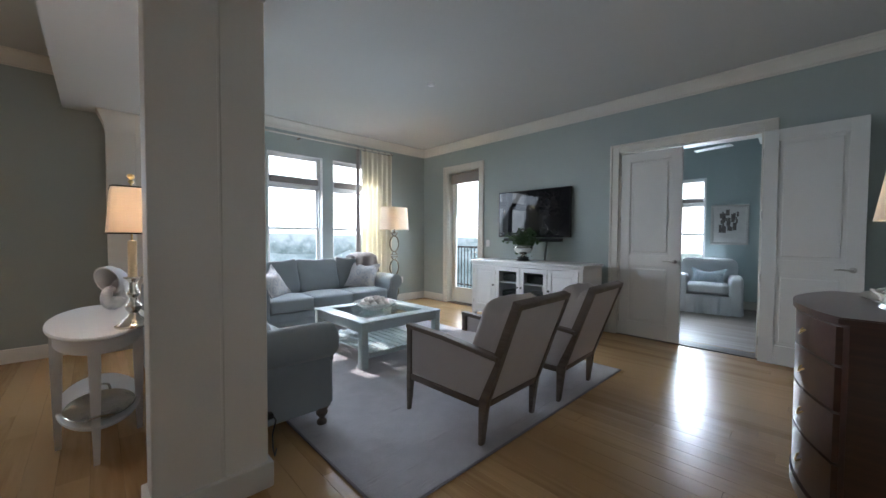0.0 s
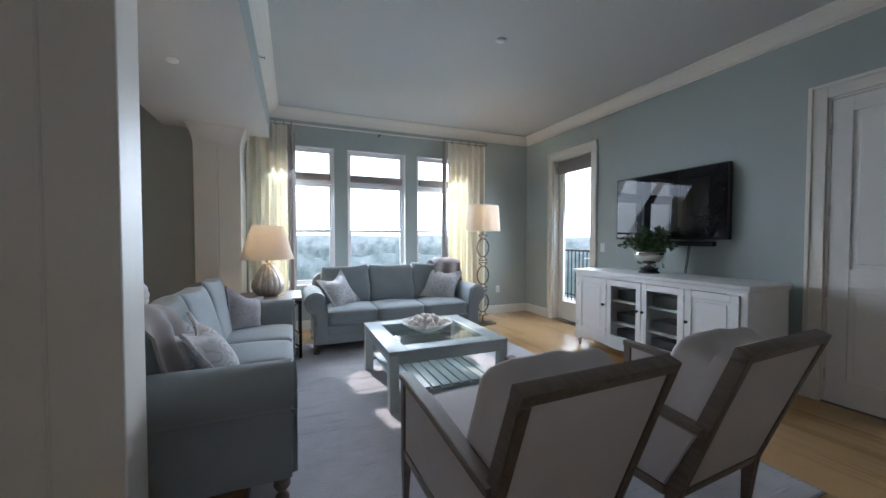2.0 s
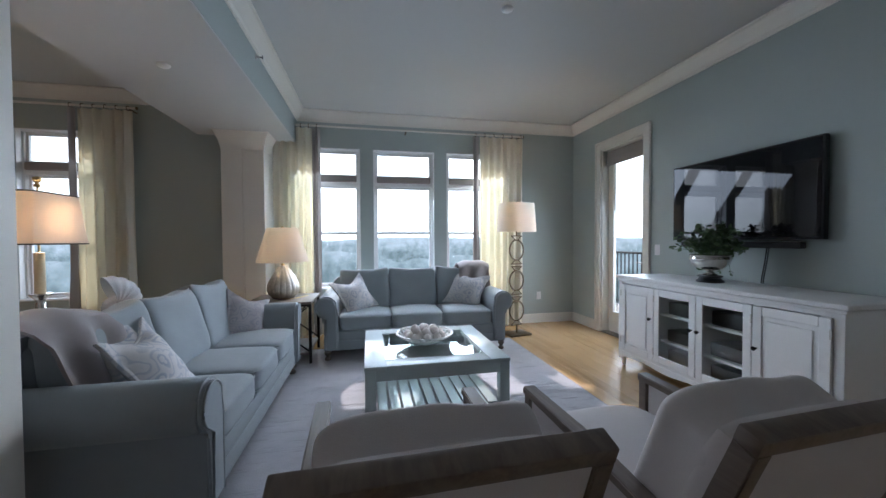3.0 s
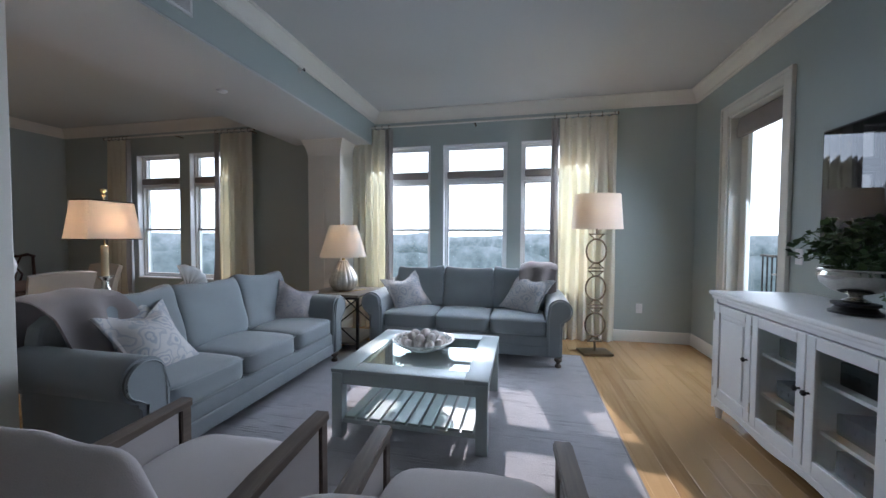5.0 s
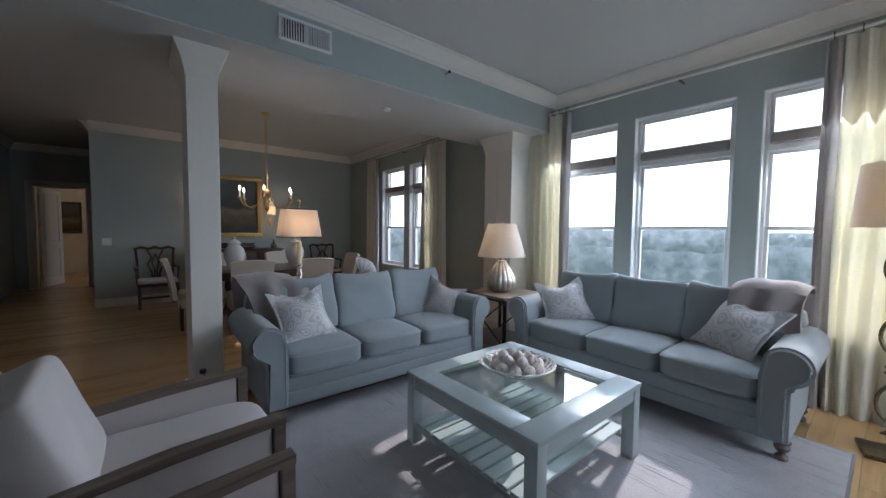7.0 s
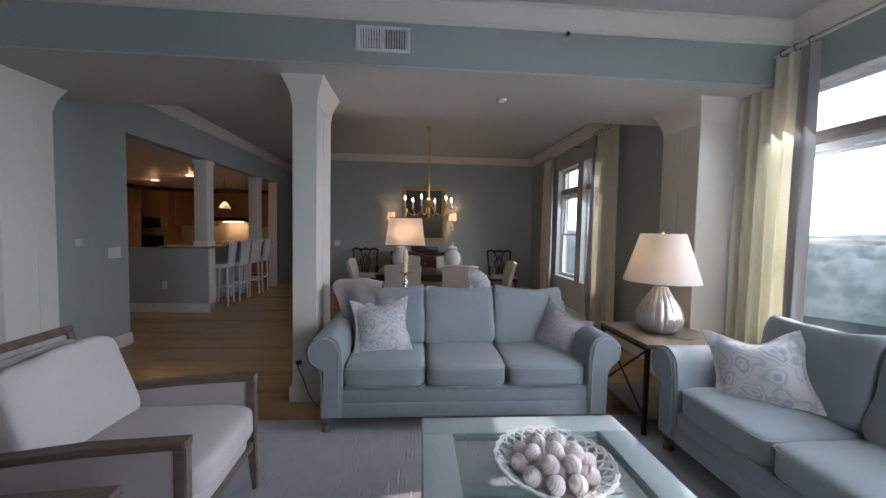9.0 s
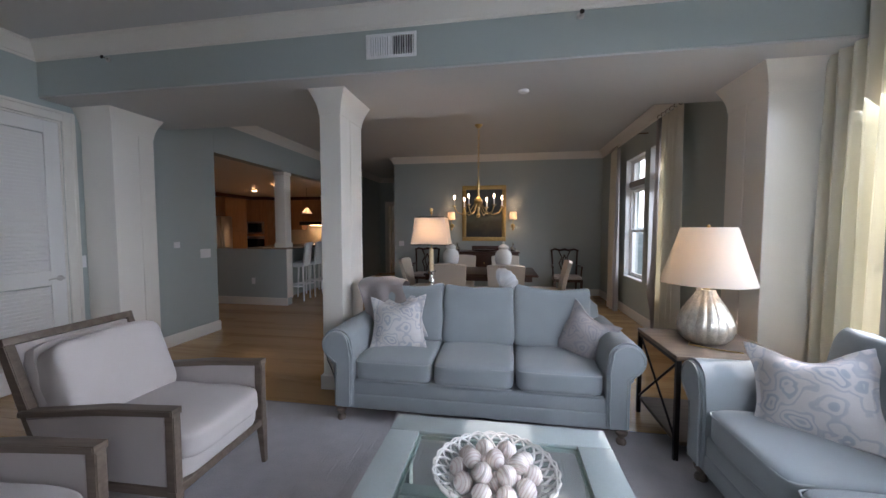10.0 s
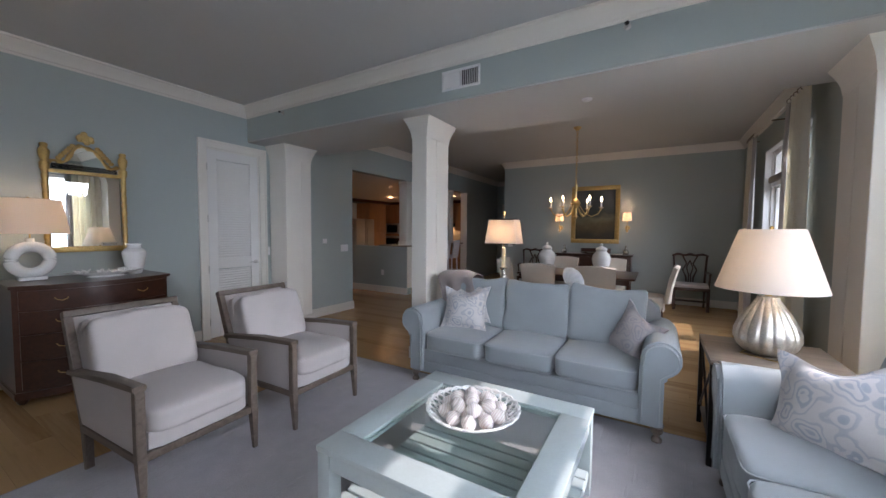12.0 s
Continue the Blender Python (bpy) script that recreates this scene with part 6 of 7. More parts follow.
def parson_chair():
    """A slipcovered dining chair that faces +y, centred."""
    root = thing("dining_chair", "cream slipcovered dining chair with a flared back", "chair", None, "chairs round the dining table")
    part("seat", softed((0, 0.02, 0.44), (0.48, 0.46, 0.12), 10, 7, crown=0.2), DSLIP, root)
    bm = bmesh.new()
    rows = []
    for i in range(9):
        u = -1 + 2 * i / 8
        row = []
        for j in range(9):
            t = j / 8
            w = 0.22 + 0.03 * t
            row.append((u * w, -0.22 - 0.10 * t ** 1.6 - 0.03 * (1 - u * u), 0.42 + 0.53 * t - 0.02 * u * u * t))
        rows.append(row)
    part("backrest", sheet(bm, rows, 0.05), DSLIP, root)
    sk = bmesh.new()
    pts = []
    for k in range(48):
        a = 2 * math.pi * k / 48
        f = (abs(math.cos(a)) ** 8 + abs(math.sin(a)) ** 8) ** (-1 / 8)
        pts.append((f * math.cos(a), f * math.sin(a)))
    rr = []
    for z, s in ((0.30, 0.232), (0.41, 0.236)):
        rr.append([sk.verts.new((p[0] * s, 0.01 + p[1] * s, z)) for p in pts])
    for k in range(48):
        sk.faces.new((rr[0][k], rr[0][(k + 1) % 48], rr[1][(k + 1) % 48], rr[1][k]))
    sk.faces.new(rr[1])
    part("skirt", sk, DSLIP, root)
    for x in (-0.2, 0.2):
        for y in (-0.18, 0.20):
            part("leg", boxed(x - 0.02, x + 0.02, y - 0.02, y + 0.02, 0, 0.36, bevel=0.003, seg=1), DARKWOOD, root)
    return root


pc = parson_chair()
pc.matrix_basis = pose(-2.46, -1.62, 0, 0, 0, 180)
for x, y, a in ((-3.28, -1.60, 176), (-2.46, -2.72, 0), (-3.28, -2.74, 4), (-3.86, -2.1, -92), (-1.93, -2.15, 88)):
    copy_thing(pc, pose(x, y, 0, 0, 0, a))
ginger_jar("ginger_jar", (-2.38, -2.1, 0.766), 1.32, "white lidded ginger jar on the dining table", "jars on the dining table")
ginger_jar("ginger_jar", (-3.22, -2.1, 0.766), 1.32, "white lidded ginger jar on the dining table", "jars on the dining table")


def carved_chair():
    """A carved armchair that faces +y."""
    root = thing("carved_armchair", "dark carved wooden armchair with a pierced back", "chair", None, "armchairs by the dining wall")
    part("seat", softed((0, 0, 0.44), (0.54, 0.46, 0.07), 8, 7), LINEN, root)
    part("seat_rail", boxed(-0.28, 0.28, -0.24, 0.24, 0.36, 0.415, bevel=0.006), DARKWOOD, root)
    for x in (-0.255, 0.255):
        part("front_leg", boxed(x - 0.024, x + 0.024, 0.19, 0.238, 0, 0.36, bevel=0.004), DARKWOOD, root)
        part("rear_post", tube(bmesh.new(), [(x * 0.92, -0.25, 0), (x * 0.92, -0.225, 0.4), (x * 0.98, -0.27, 0.75), (x * 1.04, -0.31, 0.97)], [0.022, 0.024, 0.02, 0.018], 8), DARKWOOD, root)
        part("arm", tube(bmesh.new(), [(x * 0.97, -0.25, 0.66), (x * 1.12, -0.1, 0.665), (x * 1.16, 0.08, 0.66), (x * 1.10, 0.12, 0.645)], 0.019, 8), DARKWOOD, root)
        part("arm_post", tube(bmesh.new(), [(x * 1.05, 0.10, 0.40), (x * 1.10, 0.06, 0.52), (x * 1.13, 0.09, 0.65)], 0.017, 8), DARKWOOD, root)
        part("side_stretcher", boxed(x - 0.012, x + 0.012, -0.22, 0.19, 0.13, 0.165), DARKWOOD, root)
    part("front_stretcher", boxed(-0.24, 0.24, 0.0, 0.024, 0.13, 0.165), DARKWOOD, root)
    cr = tube(bmesh.new(), [(-0.29, -0.31, 0.965), (-0.2, -0.305, 1.0), (-0.08, -0.305, 0.975), (0, -0.305, 1.0), (0.08, -0.305, 0.975), (0.2, -0.305, 1.0), (0.29, -0.31, 0.965)], [0.016, 0.024, 0.02, 0.028, 0.02, 0.024, 0.016], 8)
    part("crest_rail", cr, DARKWOOD, root)
    sp = bmesh.new()
    for s in (-1, 1):
        tube(sp, [(s * 0.05, -0.235, 0.44), (s * 0.06, -0.245, 0.56), (s * 0.11, -0.265, 0.70), (s * 0.05, -0.285, 0.82), (s * 0.12, -0.30, 0.97)], 0.015, 6)
        tube(sp, [(s * 0.02, -0.235, 0.44), (s * 0.015, -0.25, 0.60), (s * 0.05, -0.27, 0.74), (s * 0.0, -0.29, 0.88)], 0.012, 6)
    part("splat", sp, DARKWOOD, root, "pierced carved splat")
    return root


cc = carved_chair()
cc.matrix_basis = pose(-4.51, -4.08, 0, 0, 0, 0)
copy_thing(cc, pose(-1.53, -4.08, 0, 0, 0, 4))


def sideboard():
    root = thing("sideboard", "dark mahogany sideboard below the painting", "sideboard", pose(-2.82, -4.17, 0))
    part("top", boxed(-0.74, 0.74, -0.255, 0.26, 0.93, 0.955, bevel=0.006), DARKWOOD, root)
    part("body", boxed(-0.71, 0.71, -0.25, 0.235, 0.48, 0.929), DARKWOOD, root)
    for x in (-0.46, 0, 0.46):
        d = part("drawer", boxed(x - 0.21, x + 0.21, 0.235, 0.25, 0.52, 0.90, bevel=0.005), DARKWOOD, root)
        part("knob", turned([(0.006, 0), (0.012, 0.012), (0.014, 0.02), (0.0, 0.026)], seg=10), BRASS, d).matrix_basis = pose(x, 0.25, 0.72, -90, 0, 0)
    part("back_board", boxed(-0.30, 0.30, -0.25, -0.225, 0.956, 1.06, bevel=0.008), DARKWOOD, root)
    for x in (-0.67, 0.67):
        for y in (-0.21, 0.20):
            part("leg", boxed(x - 0.028, x + 0.028, y - 0.028, y + 0.028, 0, 0.479, bevel=0.004), DARKWOOD, root)
    tr = turned([(0.16, 0), (0.19, 0.006), (0.23, 0.03), (0.24, 0.034), (0.22, 0.034), (0.17, 0.012), (0.0, 0.010)], seg=36, squash=(1.15, 0.7))
    ob = part("silver_dish", tr, SILVER)
    ob.location = (-2.82, -4.10, 0.956)
    tagged(ob, "oval silver dish on the sideboard", "dish")
    for x in (-3.42, -2.22):
        o = part("decanter", turned([(0.05, 0), (0.055, 0.01), (0.055, 0.07), (0.02, 0.11), (0.015, 0.14), (0.022, 0.15), (0.016, 0.17), (0.0, 0.185)], seg=16), SILVER)
        o.location = (x, -4.15, 0.956)
        tagged(o, "small silver decanter on the sideboard", "decanter")


sideboard()


def framed(name, axis, c, w, h, face, sign, bar, mats, label, depth=0.045):
    root = thing(name, label, "painting")
    def slab(a0, a1, z0, z1, d0, d1, bev=0.006):
        f0, f1 = sorted((face + sign * d0, face + sign * d1))
        return boxed(a0, a1, f0, f1, z0, z1, bevel=bev)
    x, z = c
    for a, b, p, q in ((x - w / 2, x + w / 2, z - h / 2, z - h / 2 + bar), (x - w / 2, x + w / 2, z + h / 2 - bar, z + h / 2), (x - w / 2, x - w / 2 + bar, z - h / 2 + bar, z + h / 2 - bar), (x + w / 2 - bar, x + w / 2, z - h / 2 + bar, z + h / 2 - bar)):
        part("frame_bar", slab(a, b, p, q, 0.0, depth, 0.012), mats[0], root)
    part("canvas", slab(x - w / 2 + bar, x + w / 2 - bar, z - h / 2 + bar, z + h / 2 - bar, 0.0, depth * 0.4, 0), mats[1], root)
    return root


framed("framed_painting", "x", (-2.785, 1.78), 0.97, 1.23, SY, 1, 0.09, (GOLD, PAINTING), "dark oil painting in a broad gilt frame")


def sconce(x):
    root = thing("wall_sconce", "brass wall sconce with a small tan shade", "lamp", pose(x, SY, 1.62), "sconces beside the painting")
    part("back_plate", turned([(0.05, 0), (0.045, 0.012), (0.0, 0.016)], seg=16), BRASS, root).matrix_basis = pose(0, 0, -0.12, -90, 0, 0)
    part("arm", tube(bmesh.new(), [(0, 0.01, -0.12), (0, 0.09, -0.15), (0, 0.16, -0.10), (0, 0.16, 0.02)], 0.008, 8), BRASS, root)
    part("drop_ball", softed((0, 0.10, -0.19), (0.05, 0.05, 0.06), 6, 2.0), BRASS, root)
    s = shade_cone(0.088, 0.075, 0.02, 0.185)
    bmesh.ops.translate(s, vec=(0, 0.16, 0), verts=s.verts)
    part("shade", s, SHADE_T, root)
    part("bulb", turned([(0.010, 0.05), (0.016, 0.08), (0.008, 0.11), (0.0, 0.115)], seg=10, at=(0, 0.16, 0)), BULB, root)


sconce(-3.42)
sconce(-2.07)


def chandelier():
    root = thing("chandelier", "brass six-arm candle chandelier over the dining table", "chandelier", pose(-2.82, -2.09, 0))
    part("canopy", turned([(0.02, TOP - 0.05), (0.055, TOP - 0.02), (0.062, TOP)], seg=20), BRASS, root)
    ch = bmesh.new()
    for k in range(18):
        z = 2.24 + k * 0.044
        pts = [((0.014 if k % 2 else 0.0) * math.cos(a), (0.0 if k % 2 else 0.014) * math.cos(a), z + 0.026 * math.sin(a)) for a in [2 * math.pi * j / 10 for j in range(10)]]
        tube(ch, pts, 0.005, 5, closed=True)
    part("chain", ch, BRASS, root)
    part("hub", turned([(0.0, 1.60), (0.02, 1.62), (0.035, 1.65), (0.018, 1.68), (0.02, 1.78), (0.06, 1.83), (0.075, 1.86), (0.06, 1.90), (0.02, 1.94), (0.015, 2.08), (0.03, 2.12), (0.012, 2.20), (0.01, 2.26), (0.0, 2.262)], seg=20), BRASS, root)
    for k in range(6):
        a = radians(60 * k + 12)
        c, s = math.cos(a), math.sin(a)
        pts = [(r * c, r * s, z) for r, z in ((0.05, 1.84), (0.14, 1.70), (0.24, 1.655), (0.33, 1.69), (0.375, 1.76), (0.38, 1.79))]
        arm = part("arm", tube(bmesh.new(), pts, 0.008, 8), BRASS, root)
        x, y = 0.38 * c, 0.38 * s
        part("cup", turned([(0.010, 1.775), (0.035, 1.79), (0.036, 1.797), (0.012, 1.80)], seg=14, at=(x, y, 0)), BRASS, arm)
        part("candle", turned([(0.012, 1.80), (0.012, 1.895), (0.0, 1.896)], seg=10, at=(x, y, 0)), CERAMIC, arm)
        part("flame_bulb", turned([(0.006, 1.896), (0.013, 1.915), (0.010, 1.94), (0.0, 1.965)], seg=10, at=(x, y, 0)), BULB, arm, "lit flame-shaped bulb")


chandelier()


# ---- kitchen and hall ----
def half_wall():
    root = structure("wall_half", boxed(0.76, 2.6, -2.60, -2.44, 0, 1.05), TEAL, "low grey-green kitchen wall", "wall")
    structure("baseboard", boxed(0.745, 2.6, -2.438, -2.42, 0, 0.14), TRIM, "cream painted baseboard", "baseboard")
    structure("trim", boxed(0.742, 0.758, -2.61, -2.43, 0.14, 1.05, bevel=0.003), TRIM, "cream trim on the end of the low wall", "trim")
    structure("wall_bar", boxed(1.26, 1.40, -5.0, -2.602, 0, 1.05), TEAL, "low wall under the breakfast bar", "wall")
    tagged(part("bar_counter", boxed(0.74, 1.55, -5.05, -2.42, 1.052, 1.085, bevel=0.008), STONE), "brown stone breakfast bar", "counter")
    for y in (-2.55, -4.45):
        bm = boxed(0.78, 0.98, y - 0.10, y + 0.10, 1.086, 2.488, bevel=0.004)
        box(bm, 0.765, 0.995, y - 0.115, y + 0.115, 1.086, 1.17, bevel=0.006)
        box(bm, 0.765, 0.995, y - 0.115, y + 0.115, 2.42, 2.487, bevel=0.01)
        structure("column", bm, TRIM, "cream painted post on the breakfast bar", "column")


half_wall()
plate("wall_outlet", (1.45, -2.44, 0.45), "y", 1, 0.075, 0.12, "white outlet on the low kitchen wall", [(0, 0.02), (0, -0.02)])


def bar_stool():
    root = thing("bar_stool", "white painted bar stool with an upholstered back", "stool", None, "stools at the breakfast bar")
    part("seat", softed((0, 0, 0.72), (0.42, 0.42, 0.09), 8, 6), SLIP, root)
    rows = []
    for i in range(7):
        u = -1 + 2 * i / 6
        rows.append([(-0.20 - 0.06 * j / 6 - 0.03 * (1 - u * u), u * 0.20, 0.72 + 0.44 * j / 6) for j in range(7)])
    part("backrest", sheet(bmesh.new(), rows, 0.035), SLIP, root)
    for x in (-0.17, 0.17):
        for y in (-0.17, 0.17):
            part("leg", tube(bmesh.new(), [(x * 1.12, y * 1.12, 0), (x, y, 0.69)], [0.016, 0.021], 8), WHITE, root)
    for z, x in ((0.25, 0.18), (0.32, -0.18)):
        part("stretcher", boxed(x - 0.012, x + 0.012, -0.17, 0.17, z, z + 0.03), WHITE, root)
    for y in (-0.18, 0.18):
        part("stretcher", boxed(-0.17, 0.17, y - 0.012, y + 0.012, 0.28, 0.31), WHITE, root)
    return root


bs = bar_stool()
bs.matrix_basis = pose(0.90, -3.02, 0, 0, 0, 12)
for y, a in ((-3.52, 4), (-4.02, -3), (-4.52, 6)):
    copy_thing(bs, pose(0.90, y, 0, 0, 0, a))


def cabinet_unit(x0, x1, y0, y1, z0, z1, name, label, group):
    """A kitchen cabinet with its front at y1, facing +y."""
    root = thing(name, label, "cabinet", group=group)
    part("body", boxed(x0, x1, y0, y1 - 0.02, z0, z1), PINE, root)
    n = 2 if x1 - x0 > 0.55 else 1
    w = (x1 - x0) / n
    for k in range(n):
        a, b = x0 + w * k + 0.004, x0 + w * (k + 1) - 0.004
        bm = boxed(a, b, y1 - 0.02, y1 - 0.006, z0 + 0.005, z1 - 0.005)
        for p0, p1, c0, c1 in ((a, a + 0.06, z0 + 0.005, z1 - 0.005), (b - 0.06, b, z0 + 0.005, z1 - 0.005), (a + 0.06, b - 0.06, z0 + 0.005, z0 + 0.065), (a + 0.06, b - 0.06, z1 - 0.065, z1 - 0.005)):
            box(bm, p0, p1, y1 - 0.0065, y1, c0, c1)
        d = part("door", bm, PINE, root)
        hx = b - 0.03 if k == 0 else a + 0.03
        zc = z0 + 0.10 if z0 > 1 else z1 - 0.10
        part("knob", turned([(0.005, 0), (0.012, 0.015), (0.0, 0.024)], seg=8), NICKEL, d).matrix_basis = pose(hx, y1, zc, -90, 0, 0)
    return root


def kitchen():
    yb, yf = -7.595, -7.0
    G = "kitchen cabinets"
    fr = thing("refrigerator", "stainless steel refrigerator in the kitchen", "refrigerator")
    part("body", boxed(4.65, 5.45, -5.75, -4.85, 0.0, 1.80, bevel=0.01), STEEL, fr)
    part("door", boxed(4.60, 4.649, -5.74, -5.31, 0.06, 1.79, bevel=0.01), STEEL, fr)
    part("door", boxed(4.60, 4.649, -5.29, -4.86, 0.06, 1.79, bevel=0.01), STEEL, fr)
    for y in (-5.35, -5.25):
        part("handle", tube(bmesh.new(), [(4.57, y, 0.7), (4.555, y, 0.75), (4.555, y, 1.5), (4.57, y, 1.55)], 0.012, 8), STEEL, fr)
    for x0, x1 in ((0.95, 1.60), (1.61, 2.29), (3.26, 3.80), (3.81, 4.34)):
        cabinet_unit(x0, x1, yb, -7.0, 0.10, 0.88, "base_cabinet", "warm brown wooden base cabinet", G)
    rg = thing("range_cooker", "dark range cooker below the hood", "cooker")
    part("body", boxed(2.30, 3.25, yb, -6.98, 0.02, 0.925, bevel=0.006), STEEL, rg)
    part("oven_door", boxed(2.36, 3.19, -6.979, -6.955, 0.15, 0.72, bevel=0.006), BLACKGLOSS, rg)
    part("handle", tube(bmesh.new(), [(2.42, -6.92, 0.76), (3.13, -6.92, 0.76)], 0.012, 8), STEEL, rg)
    part("cooktop", boxed(2.34, 3.21, yb + 0.03, -7.02, 0.926, 0.94), BLACK, rg)
    ov = thing("oven", "wall oven and microwave in a wooden cabinet", "oven")
    part("body", boxed(4.36, 5.30, yb, -6.98, 0.10, 2.38), PINE, ov)
    part("oven_door", boxed(4.46, 5.20, -6.979, -6.955, 0.62, 1.12, bevel=0.006), BLACKGLOSS, ov)
    part("control_panel", boxed(4.46, 5.20, -6.979, -6.957, 1.125, 1.21, bevel=0.004), STEEL, ov)
    part("microwave_door", boxed(4.46, 5.20, -6.979, -6.955, 1.28, 1.68, bevel=0.006), STEEL, ov)
    part("window", boxed(4.53, 5.02, -6.955, -6.950, 1.34, 1.62), BLACKGLOSS, ov)
    tagged(part("counter", boxed(0.93, 2.295, yb, -6.97, 0.881, 0.92, bevel=0.005), STONE), "brown stone kitchen counter", "counter")
    tagged(part("counter", boxed(3.255, 4.355, yb, -6.97, 0.881, 0.92, bevel=0.005), STONE), "brown stone kitchen counter", "counter")
    for x0, x1 in ((0.95, 1.58), (1.59, 2.22), (3.30, 3.82), (3.83, 4.35)):
        cabinet_unit(x0, x1, yb, -7.27, 1.42, 2.38, "wall_cabinet", "warm brown wooden wall cabinet", G)
    for y0, y1 in ((-6.70, -5.80), (-4.80, -4.2), (-4.18, -3.6)):
        ob = thing("tall_cabinet", "tall warm brown wooden cabinet", "cabinet", group=G)
        part("body", boxed(4.88, 5.49, y0, y1, 0.1, 2.38), PINE, ob)
        for z0, z1 in ((0.12, 1.36), (1.38, 2.36)):
            bm = boxed(4.862, 4.879, y0 + 0.005, y1 - 0.005, z0, z1)
            box(bm, 4.855, 4.862, y0 + 0.07, y1 - 0.07, z0 + 0.07, z1 - 0.07, bevel=0.003, seg=1)
            part("door", bm, PINE, ob)
    hd = thing("range_hood", "dark range hood with a lit underside", "range hood")
    part("canopy", boxed(2.26, 3.27, yb, -7.05, 1.56, 1.68, bevel=0.01), IRON, hd)
    for x0, x1 in ((2.26, 2.76), (2.77, 3.27)):
        part("cover_door", boxed(x0, x1, yb, -7.22, 1.682, 2.38, bevel=0.004), PINE, hd)
    part("lamp", boxed(2.5, 3.0, -7.4, -7.25, 1.552, 1.559), SPOTGLOW, hd)
    # Dark boards fill the gap over the cabinets to draw its shadow.
    for x0, x1, y0, y1 in ((0.93, 4.355, yb, -7.24), (4.356, 5.32, yb, -6.95), (4.85, 5.49, -6.94, -3.58)):
        structure("trim", boxed(x0, x1, y0, y1, 2.382, 2.486, bevel=0.004), DARKWOOD, "dark boards standing in for the shadowed gap above the kitchen cabinets", "trim")
    structure("splashback", boxed(0.93, 4.355, -7.599, -7.597, 0.92, 1.56), BACKSPLASH, "tan stone splashback", "wall")
    for x, y in ((2.6, -2.2), (2.2, -4.4), (3.6, -5.4), (1.5, -5.9)):
        dl = thing("recessed_light", "lit recessed ceiling light in the kitchen", "ceiling light", pose(x, y, 2.488), "recessed kitchen lights")
        part("trim_ring", tube(bmesh.new(), [(0.075 * math.cos(a), 0.075 * math.sin(a), -0.002) for a in [2 * math.pi * j / 20 for j in range(20)]], 0.008, 6, closed=True), WHITE, dl)
        part("lens", turned([(0.068, -0.004), (0.068, -0.001)], seg=20), SPOTGLOW, dl)
    pd = thing("pendant_lamp", "small lit cone pendant over the kitchen island", "lamp", pose(1.75, -4.9, 0))
    part("cord", tube(bmesh.new(), [(0, 0, 1.98), (0, 0, 2.488)], 0.004, 6), IRON, pd)
    part("shade", shade_cone(0.13, 0.03, 1.83, 1.98), SHADE_W, pd)
    part("bulb", turned([(0.0, 1.84), (0.04, 1.86), (0.03, 1.92), (0.0, 1.93)], seg=12), BULB, pd)


kitchen()


def hall():
    cl = thing("ceiling_light", "lit round ceiling light in the far room", "ceiling light", pose(0.12, -9.3, 0))
    part("dome", turned([(0.0, TOP - 0.12), (0.10, TOP - 0.10), (0.15, TOP - 0.03), (0.15, TOP)], seg=24), SPOTGLOW, cl)
    dr = thing("door_5", "white door standing open in the hall", "door", pose(0.425, -7.77, 0, 0, 0, -108), kind="structure")
    panel_leaf(dr, 0.76, 2.18)
    framed("framed_picture", "x", (0.36, 1.6), 0.55, 0.9, -11.148, 1, 0.05, (DARKWOOD, PAINTING), "dark framed picture in the far room", 0.03)


hall()


# ---- north room ----
def slip_chair():
    root = thing("slipcovered_armchair", "white slipcovered armchair by the window", "armchair", pose(-1.12, 7.95, 0, 0, 0, 190))
    part("seat_cushion", softed((0, 0.08, 0.42), (0.60, 0.66, 0.17), 12, 6, crown=0.2), SLIP, root)
    part("back", softed((0, -0.32, 0.60), (0.84, 0.24, 0.64), 12, 8, lump=0.02), SLIP, root)
    for s in (-1, 1):
        part("arm", softed((s * 0.38, 0.04, 0.33), (0.19, 0.78, 0.62), 12, 7, lump=0.02, seed=s), SLIP, root)
    sk = bmesh.new()
    pts = []
    for k in range(120):
        a = 2 * math.pi * k / 120
        f = (abs(math.cos(a)) ** 9 + abs(math.sin(a)) ** 9) ** (-1 / 9)
        pts.append((f * math.cos(a), f * math.sin(a), 0.012 * math.sin(k * 1.3)))
    rr = [[sk.verts.new((p[0] * (0.47 + o * p[2] * 2), p[1] * (0.43 + o * p[2] * 2), z)) for p in pts] for z, o in ((0.01, 1.2), (0.16, 0.5), (0.32, 0))]
    for a, b in zip(rr, rr[1:]):
        for k in range(120):
            sk.faces.new((a[k], a[(k + 1) % 120], b[(k + 1) % 120], b[k]))
    sk.faces.new(rr[-1])
    part("skirt", sk, SLIP, root)
    cushion("cushion", pose(-1.12, 7.93, 0.60, 72, 0, -8), (0.50, 0.30), "small blue printed cushion on the white armchair", damask("cushion_blue", (0.55, 0.60, 0.64), (0.30, 0.40, 0.47), 16))


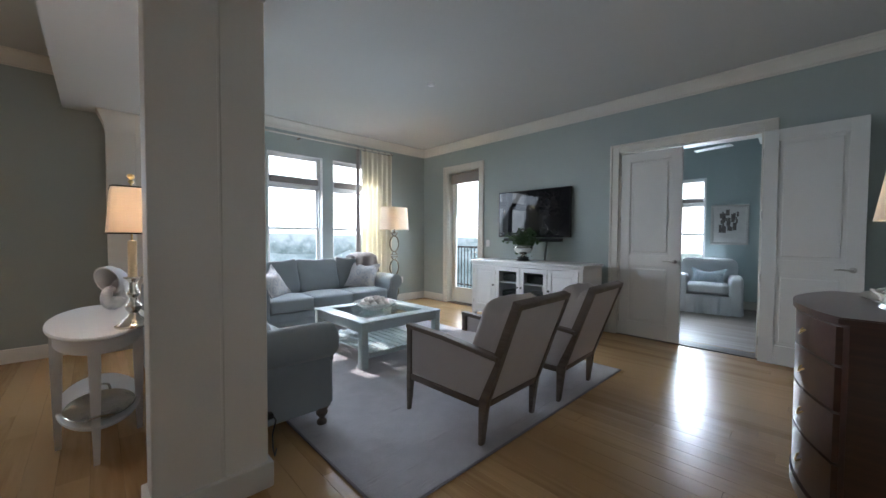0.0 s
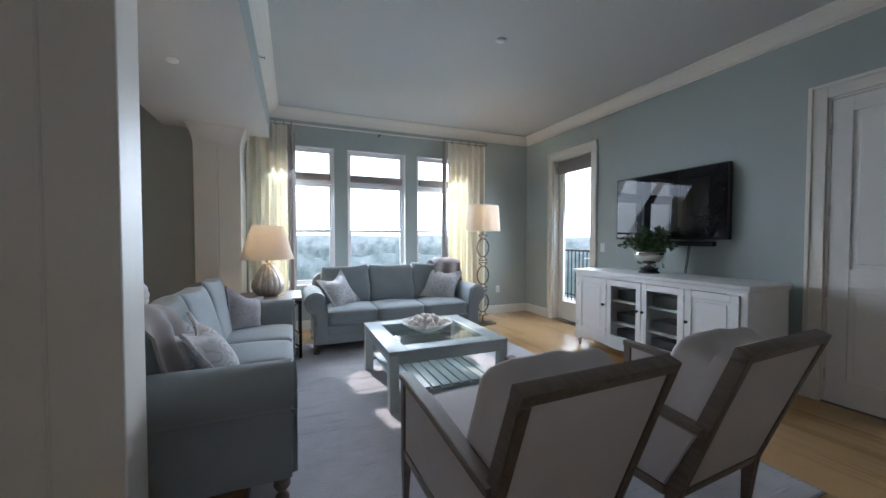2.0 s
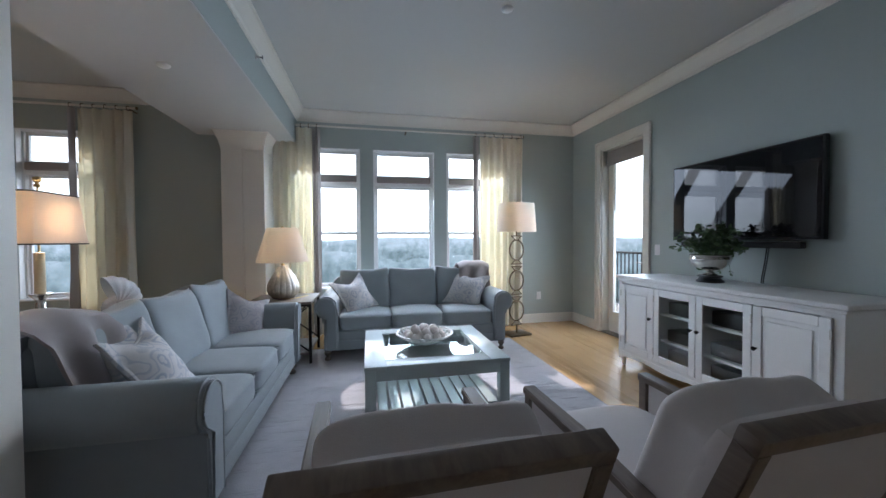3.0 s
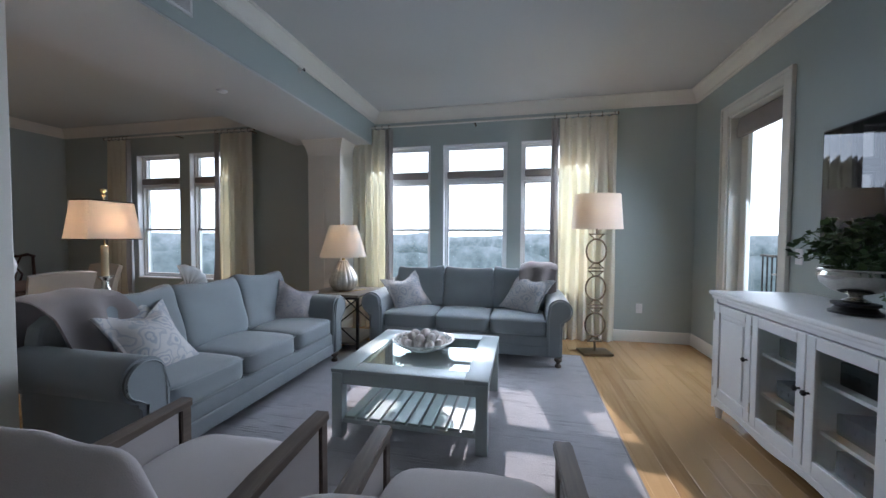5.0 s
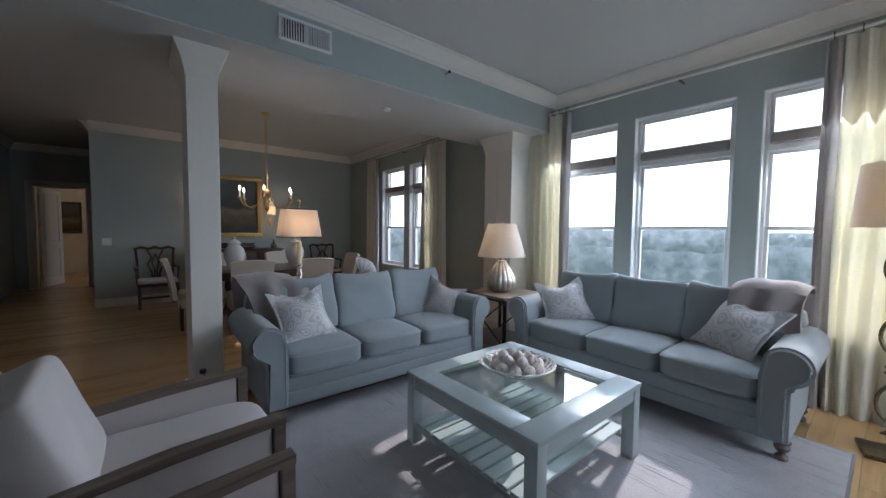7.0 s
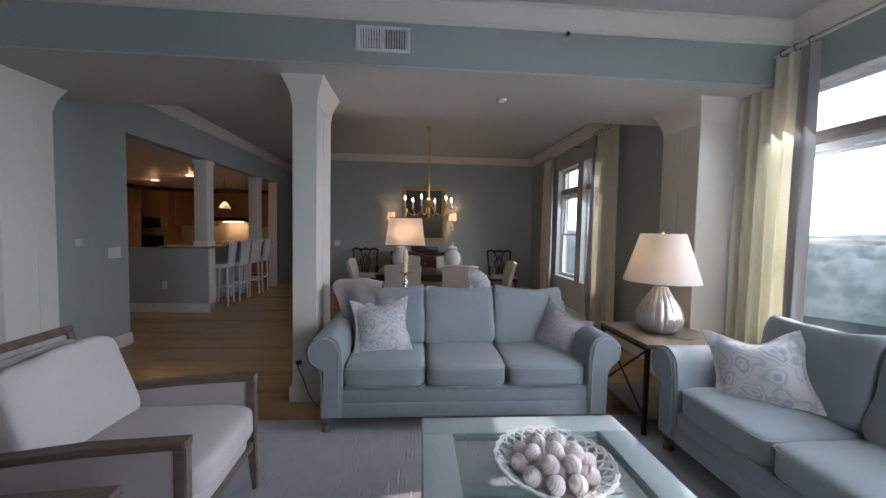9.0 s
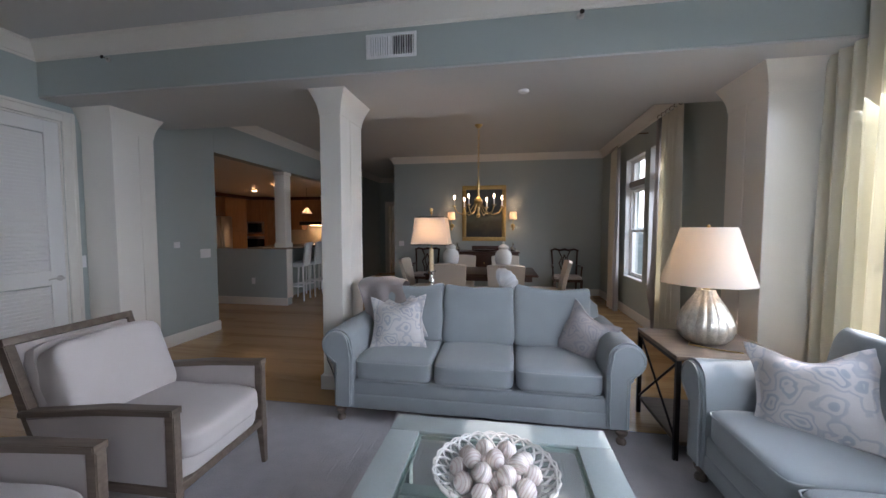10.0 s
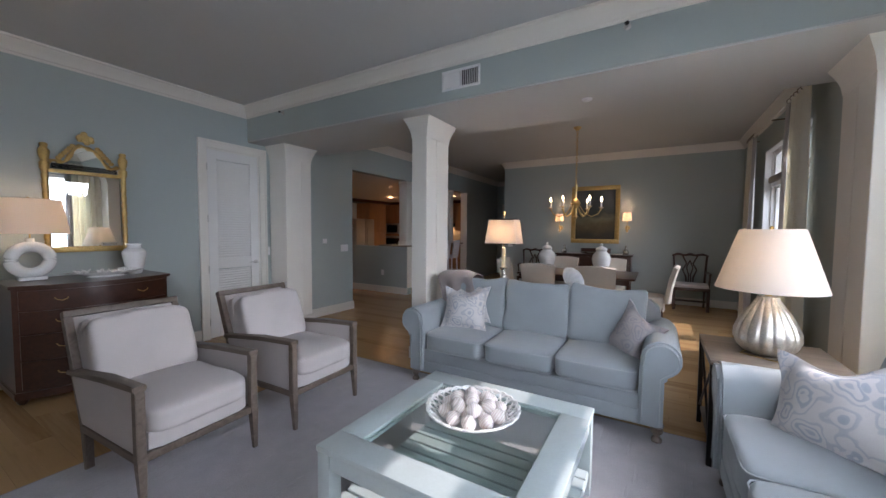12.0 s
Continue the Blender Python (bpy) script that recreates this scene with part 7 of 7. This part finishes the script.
slip_chair()
art = framed("framed_art", "x", (-0.93, 1.53), 0.56, 0.74, 8.6, -1, 0.045, (NICKEL, ARTPAPER), "abstract grey and white art in a silver frame", 0.03)
blot = bmesh.new()
rnd = random.Random(21)
for k in range(24):
    x, z = -0.93 + rnd.uniform(-0.14, 0.14), 1.60 + rnd.uniform(-0.17, 0.16)
    w, h = rnd.uniform(0.015, 0.055), rnd.uniform(0.05, 0.15)
    box(blot, x - w / 2, x + w / 2, 8.6 - 0.0135 - 0.0002 * k, 8.6 - 0.0125, z - h / 2, z + h / 2, bevel=0.0003, m=None, seg=1)
part("ink_figure", blot, ARTINK, art, "dark brushed figure")


def ceiling_fan():
    root = thing("ceiling_fan", "white ceiling fan in the side room", "fan", pose(-0.75, 7.0, 0))
    part("motor", turned([(0.02, TOP), (0.02, 2.86), (0.09, 2.84), (0.10, 2.76), (0.06, 2.72), (0.0, 2.715)], seg=20), WHITE, root)
    for k in range(5):
        bm = boxed(0.12, 0.66, -0.06, 0.06, 2.775, 2.785, bevel=0.003, seg=1, m=Matrix.Rotation(radians(72 * k + 20), 4, "Z") @ Matrix.Rotation(radians(8), 4, "X"))
        part("blade", bm, WHITE, root)


ceiling_fan()


# ---- floor boards ----
def floor_boards():
    floor_ = thing("floor", "honey-brown oak plank floor", "floor", kind="structure")
    rnd = random.Random(12)
    near, rest = [], []
    w = 0.127
    y = -11.2
    while y < NY + 0.19:
        x = -5.75 - rnd.uniform(0, 1.2)
        while x < 5.6:
            L = rnd.choice((0.9, 1.2, 1.5, 1.8, 2.1))
            a, b = max(x, -5.74), min(x + L, 5.62)
            if b - a > 0.05:
                cx, cy = (a + b) / 2, y + w / 2
                stretch = (3.75 < cy and -5.6 < cx < 0.95) or (-1.1 < cx < 0.95 and -0.2 < cy <= 3.75)
                (near if stretch else rest).append((a, b, y))
            x += L
        y += w
    meshes = {}
    g = 0.0005
    def plank(L):
        key = round(L, 2)
        if key not in meshes:
            bm = bmesh.new()
            v = [bm.verts.new(p) for p in ((g, g, -0.02), (L - g, g, -0.02), (L - g, w - g, -0.02), (g, w - g, -0.02), (g, g, -0.0008), (L - g, g, -0.0008), (L - g, w - g, -0.0008), (g, w - g, -0.0008), (g + 0.001, g + 0.001, 0), (L - g - 0.001, g + 0.001, 0), (L - g - 0.001, w - g - 0.001, 0), (g + 0.001, w - g - 0.001, 0))]
            for lo in (0, 4):
                for k in range(4):
                    bm.faces.new((v[lo + k], v[lo + (k + 1) % 4], v[lo + 4 + (k + 1) % 4], v[lo + 4 + k]))
            bm.faces.new(v[8:])
            meshes[key] = mesh_of(bm, "plank", FLOOR, 20)
        return meshes[key]
    for a, b, y in near[:290]:
        ob = new("plank", plank(b - a))
        ob.location = (a, y, 0)
        ob.parent = floor_
    vs, fs = [], []
    for a, b, y in rest + near[290:]:
        n = len(vs)
        vs += [(a + g, y + g, -0.02), (b - g, y + g, -0.02), (b - g, y + w - g, -0.02), (a + g, y + w - g, -0.02), (a + g, y + g, 0), (b - g, y + g, 0), (b - g, y + w - g, 0), (a + g, y + w - g, 0)]
        fs += [(n + 4, n + 5, n + 6, n + 7)] + [(n + k, n + (k + 1) % 4, n + 4 + (k + 1) % 4, n + 4 + k) for k in range(4)]
    me = bpy.data.meshes.new("planks")
    me.from_pydata(vs, [], fs)
    me.materials.append(FLOOR)
    ob = new("planks", me)
    ob.parent = floor_
    tagged(ob, kind="stuff")


floor_boards()
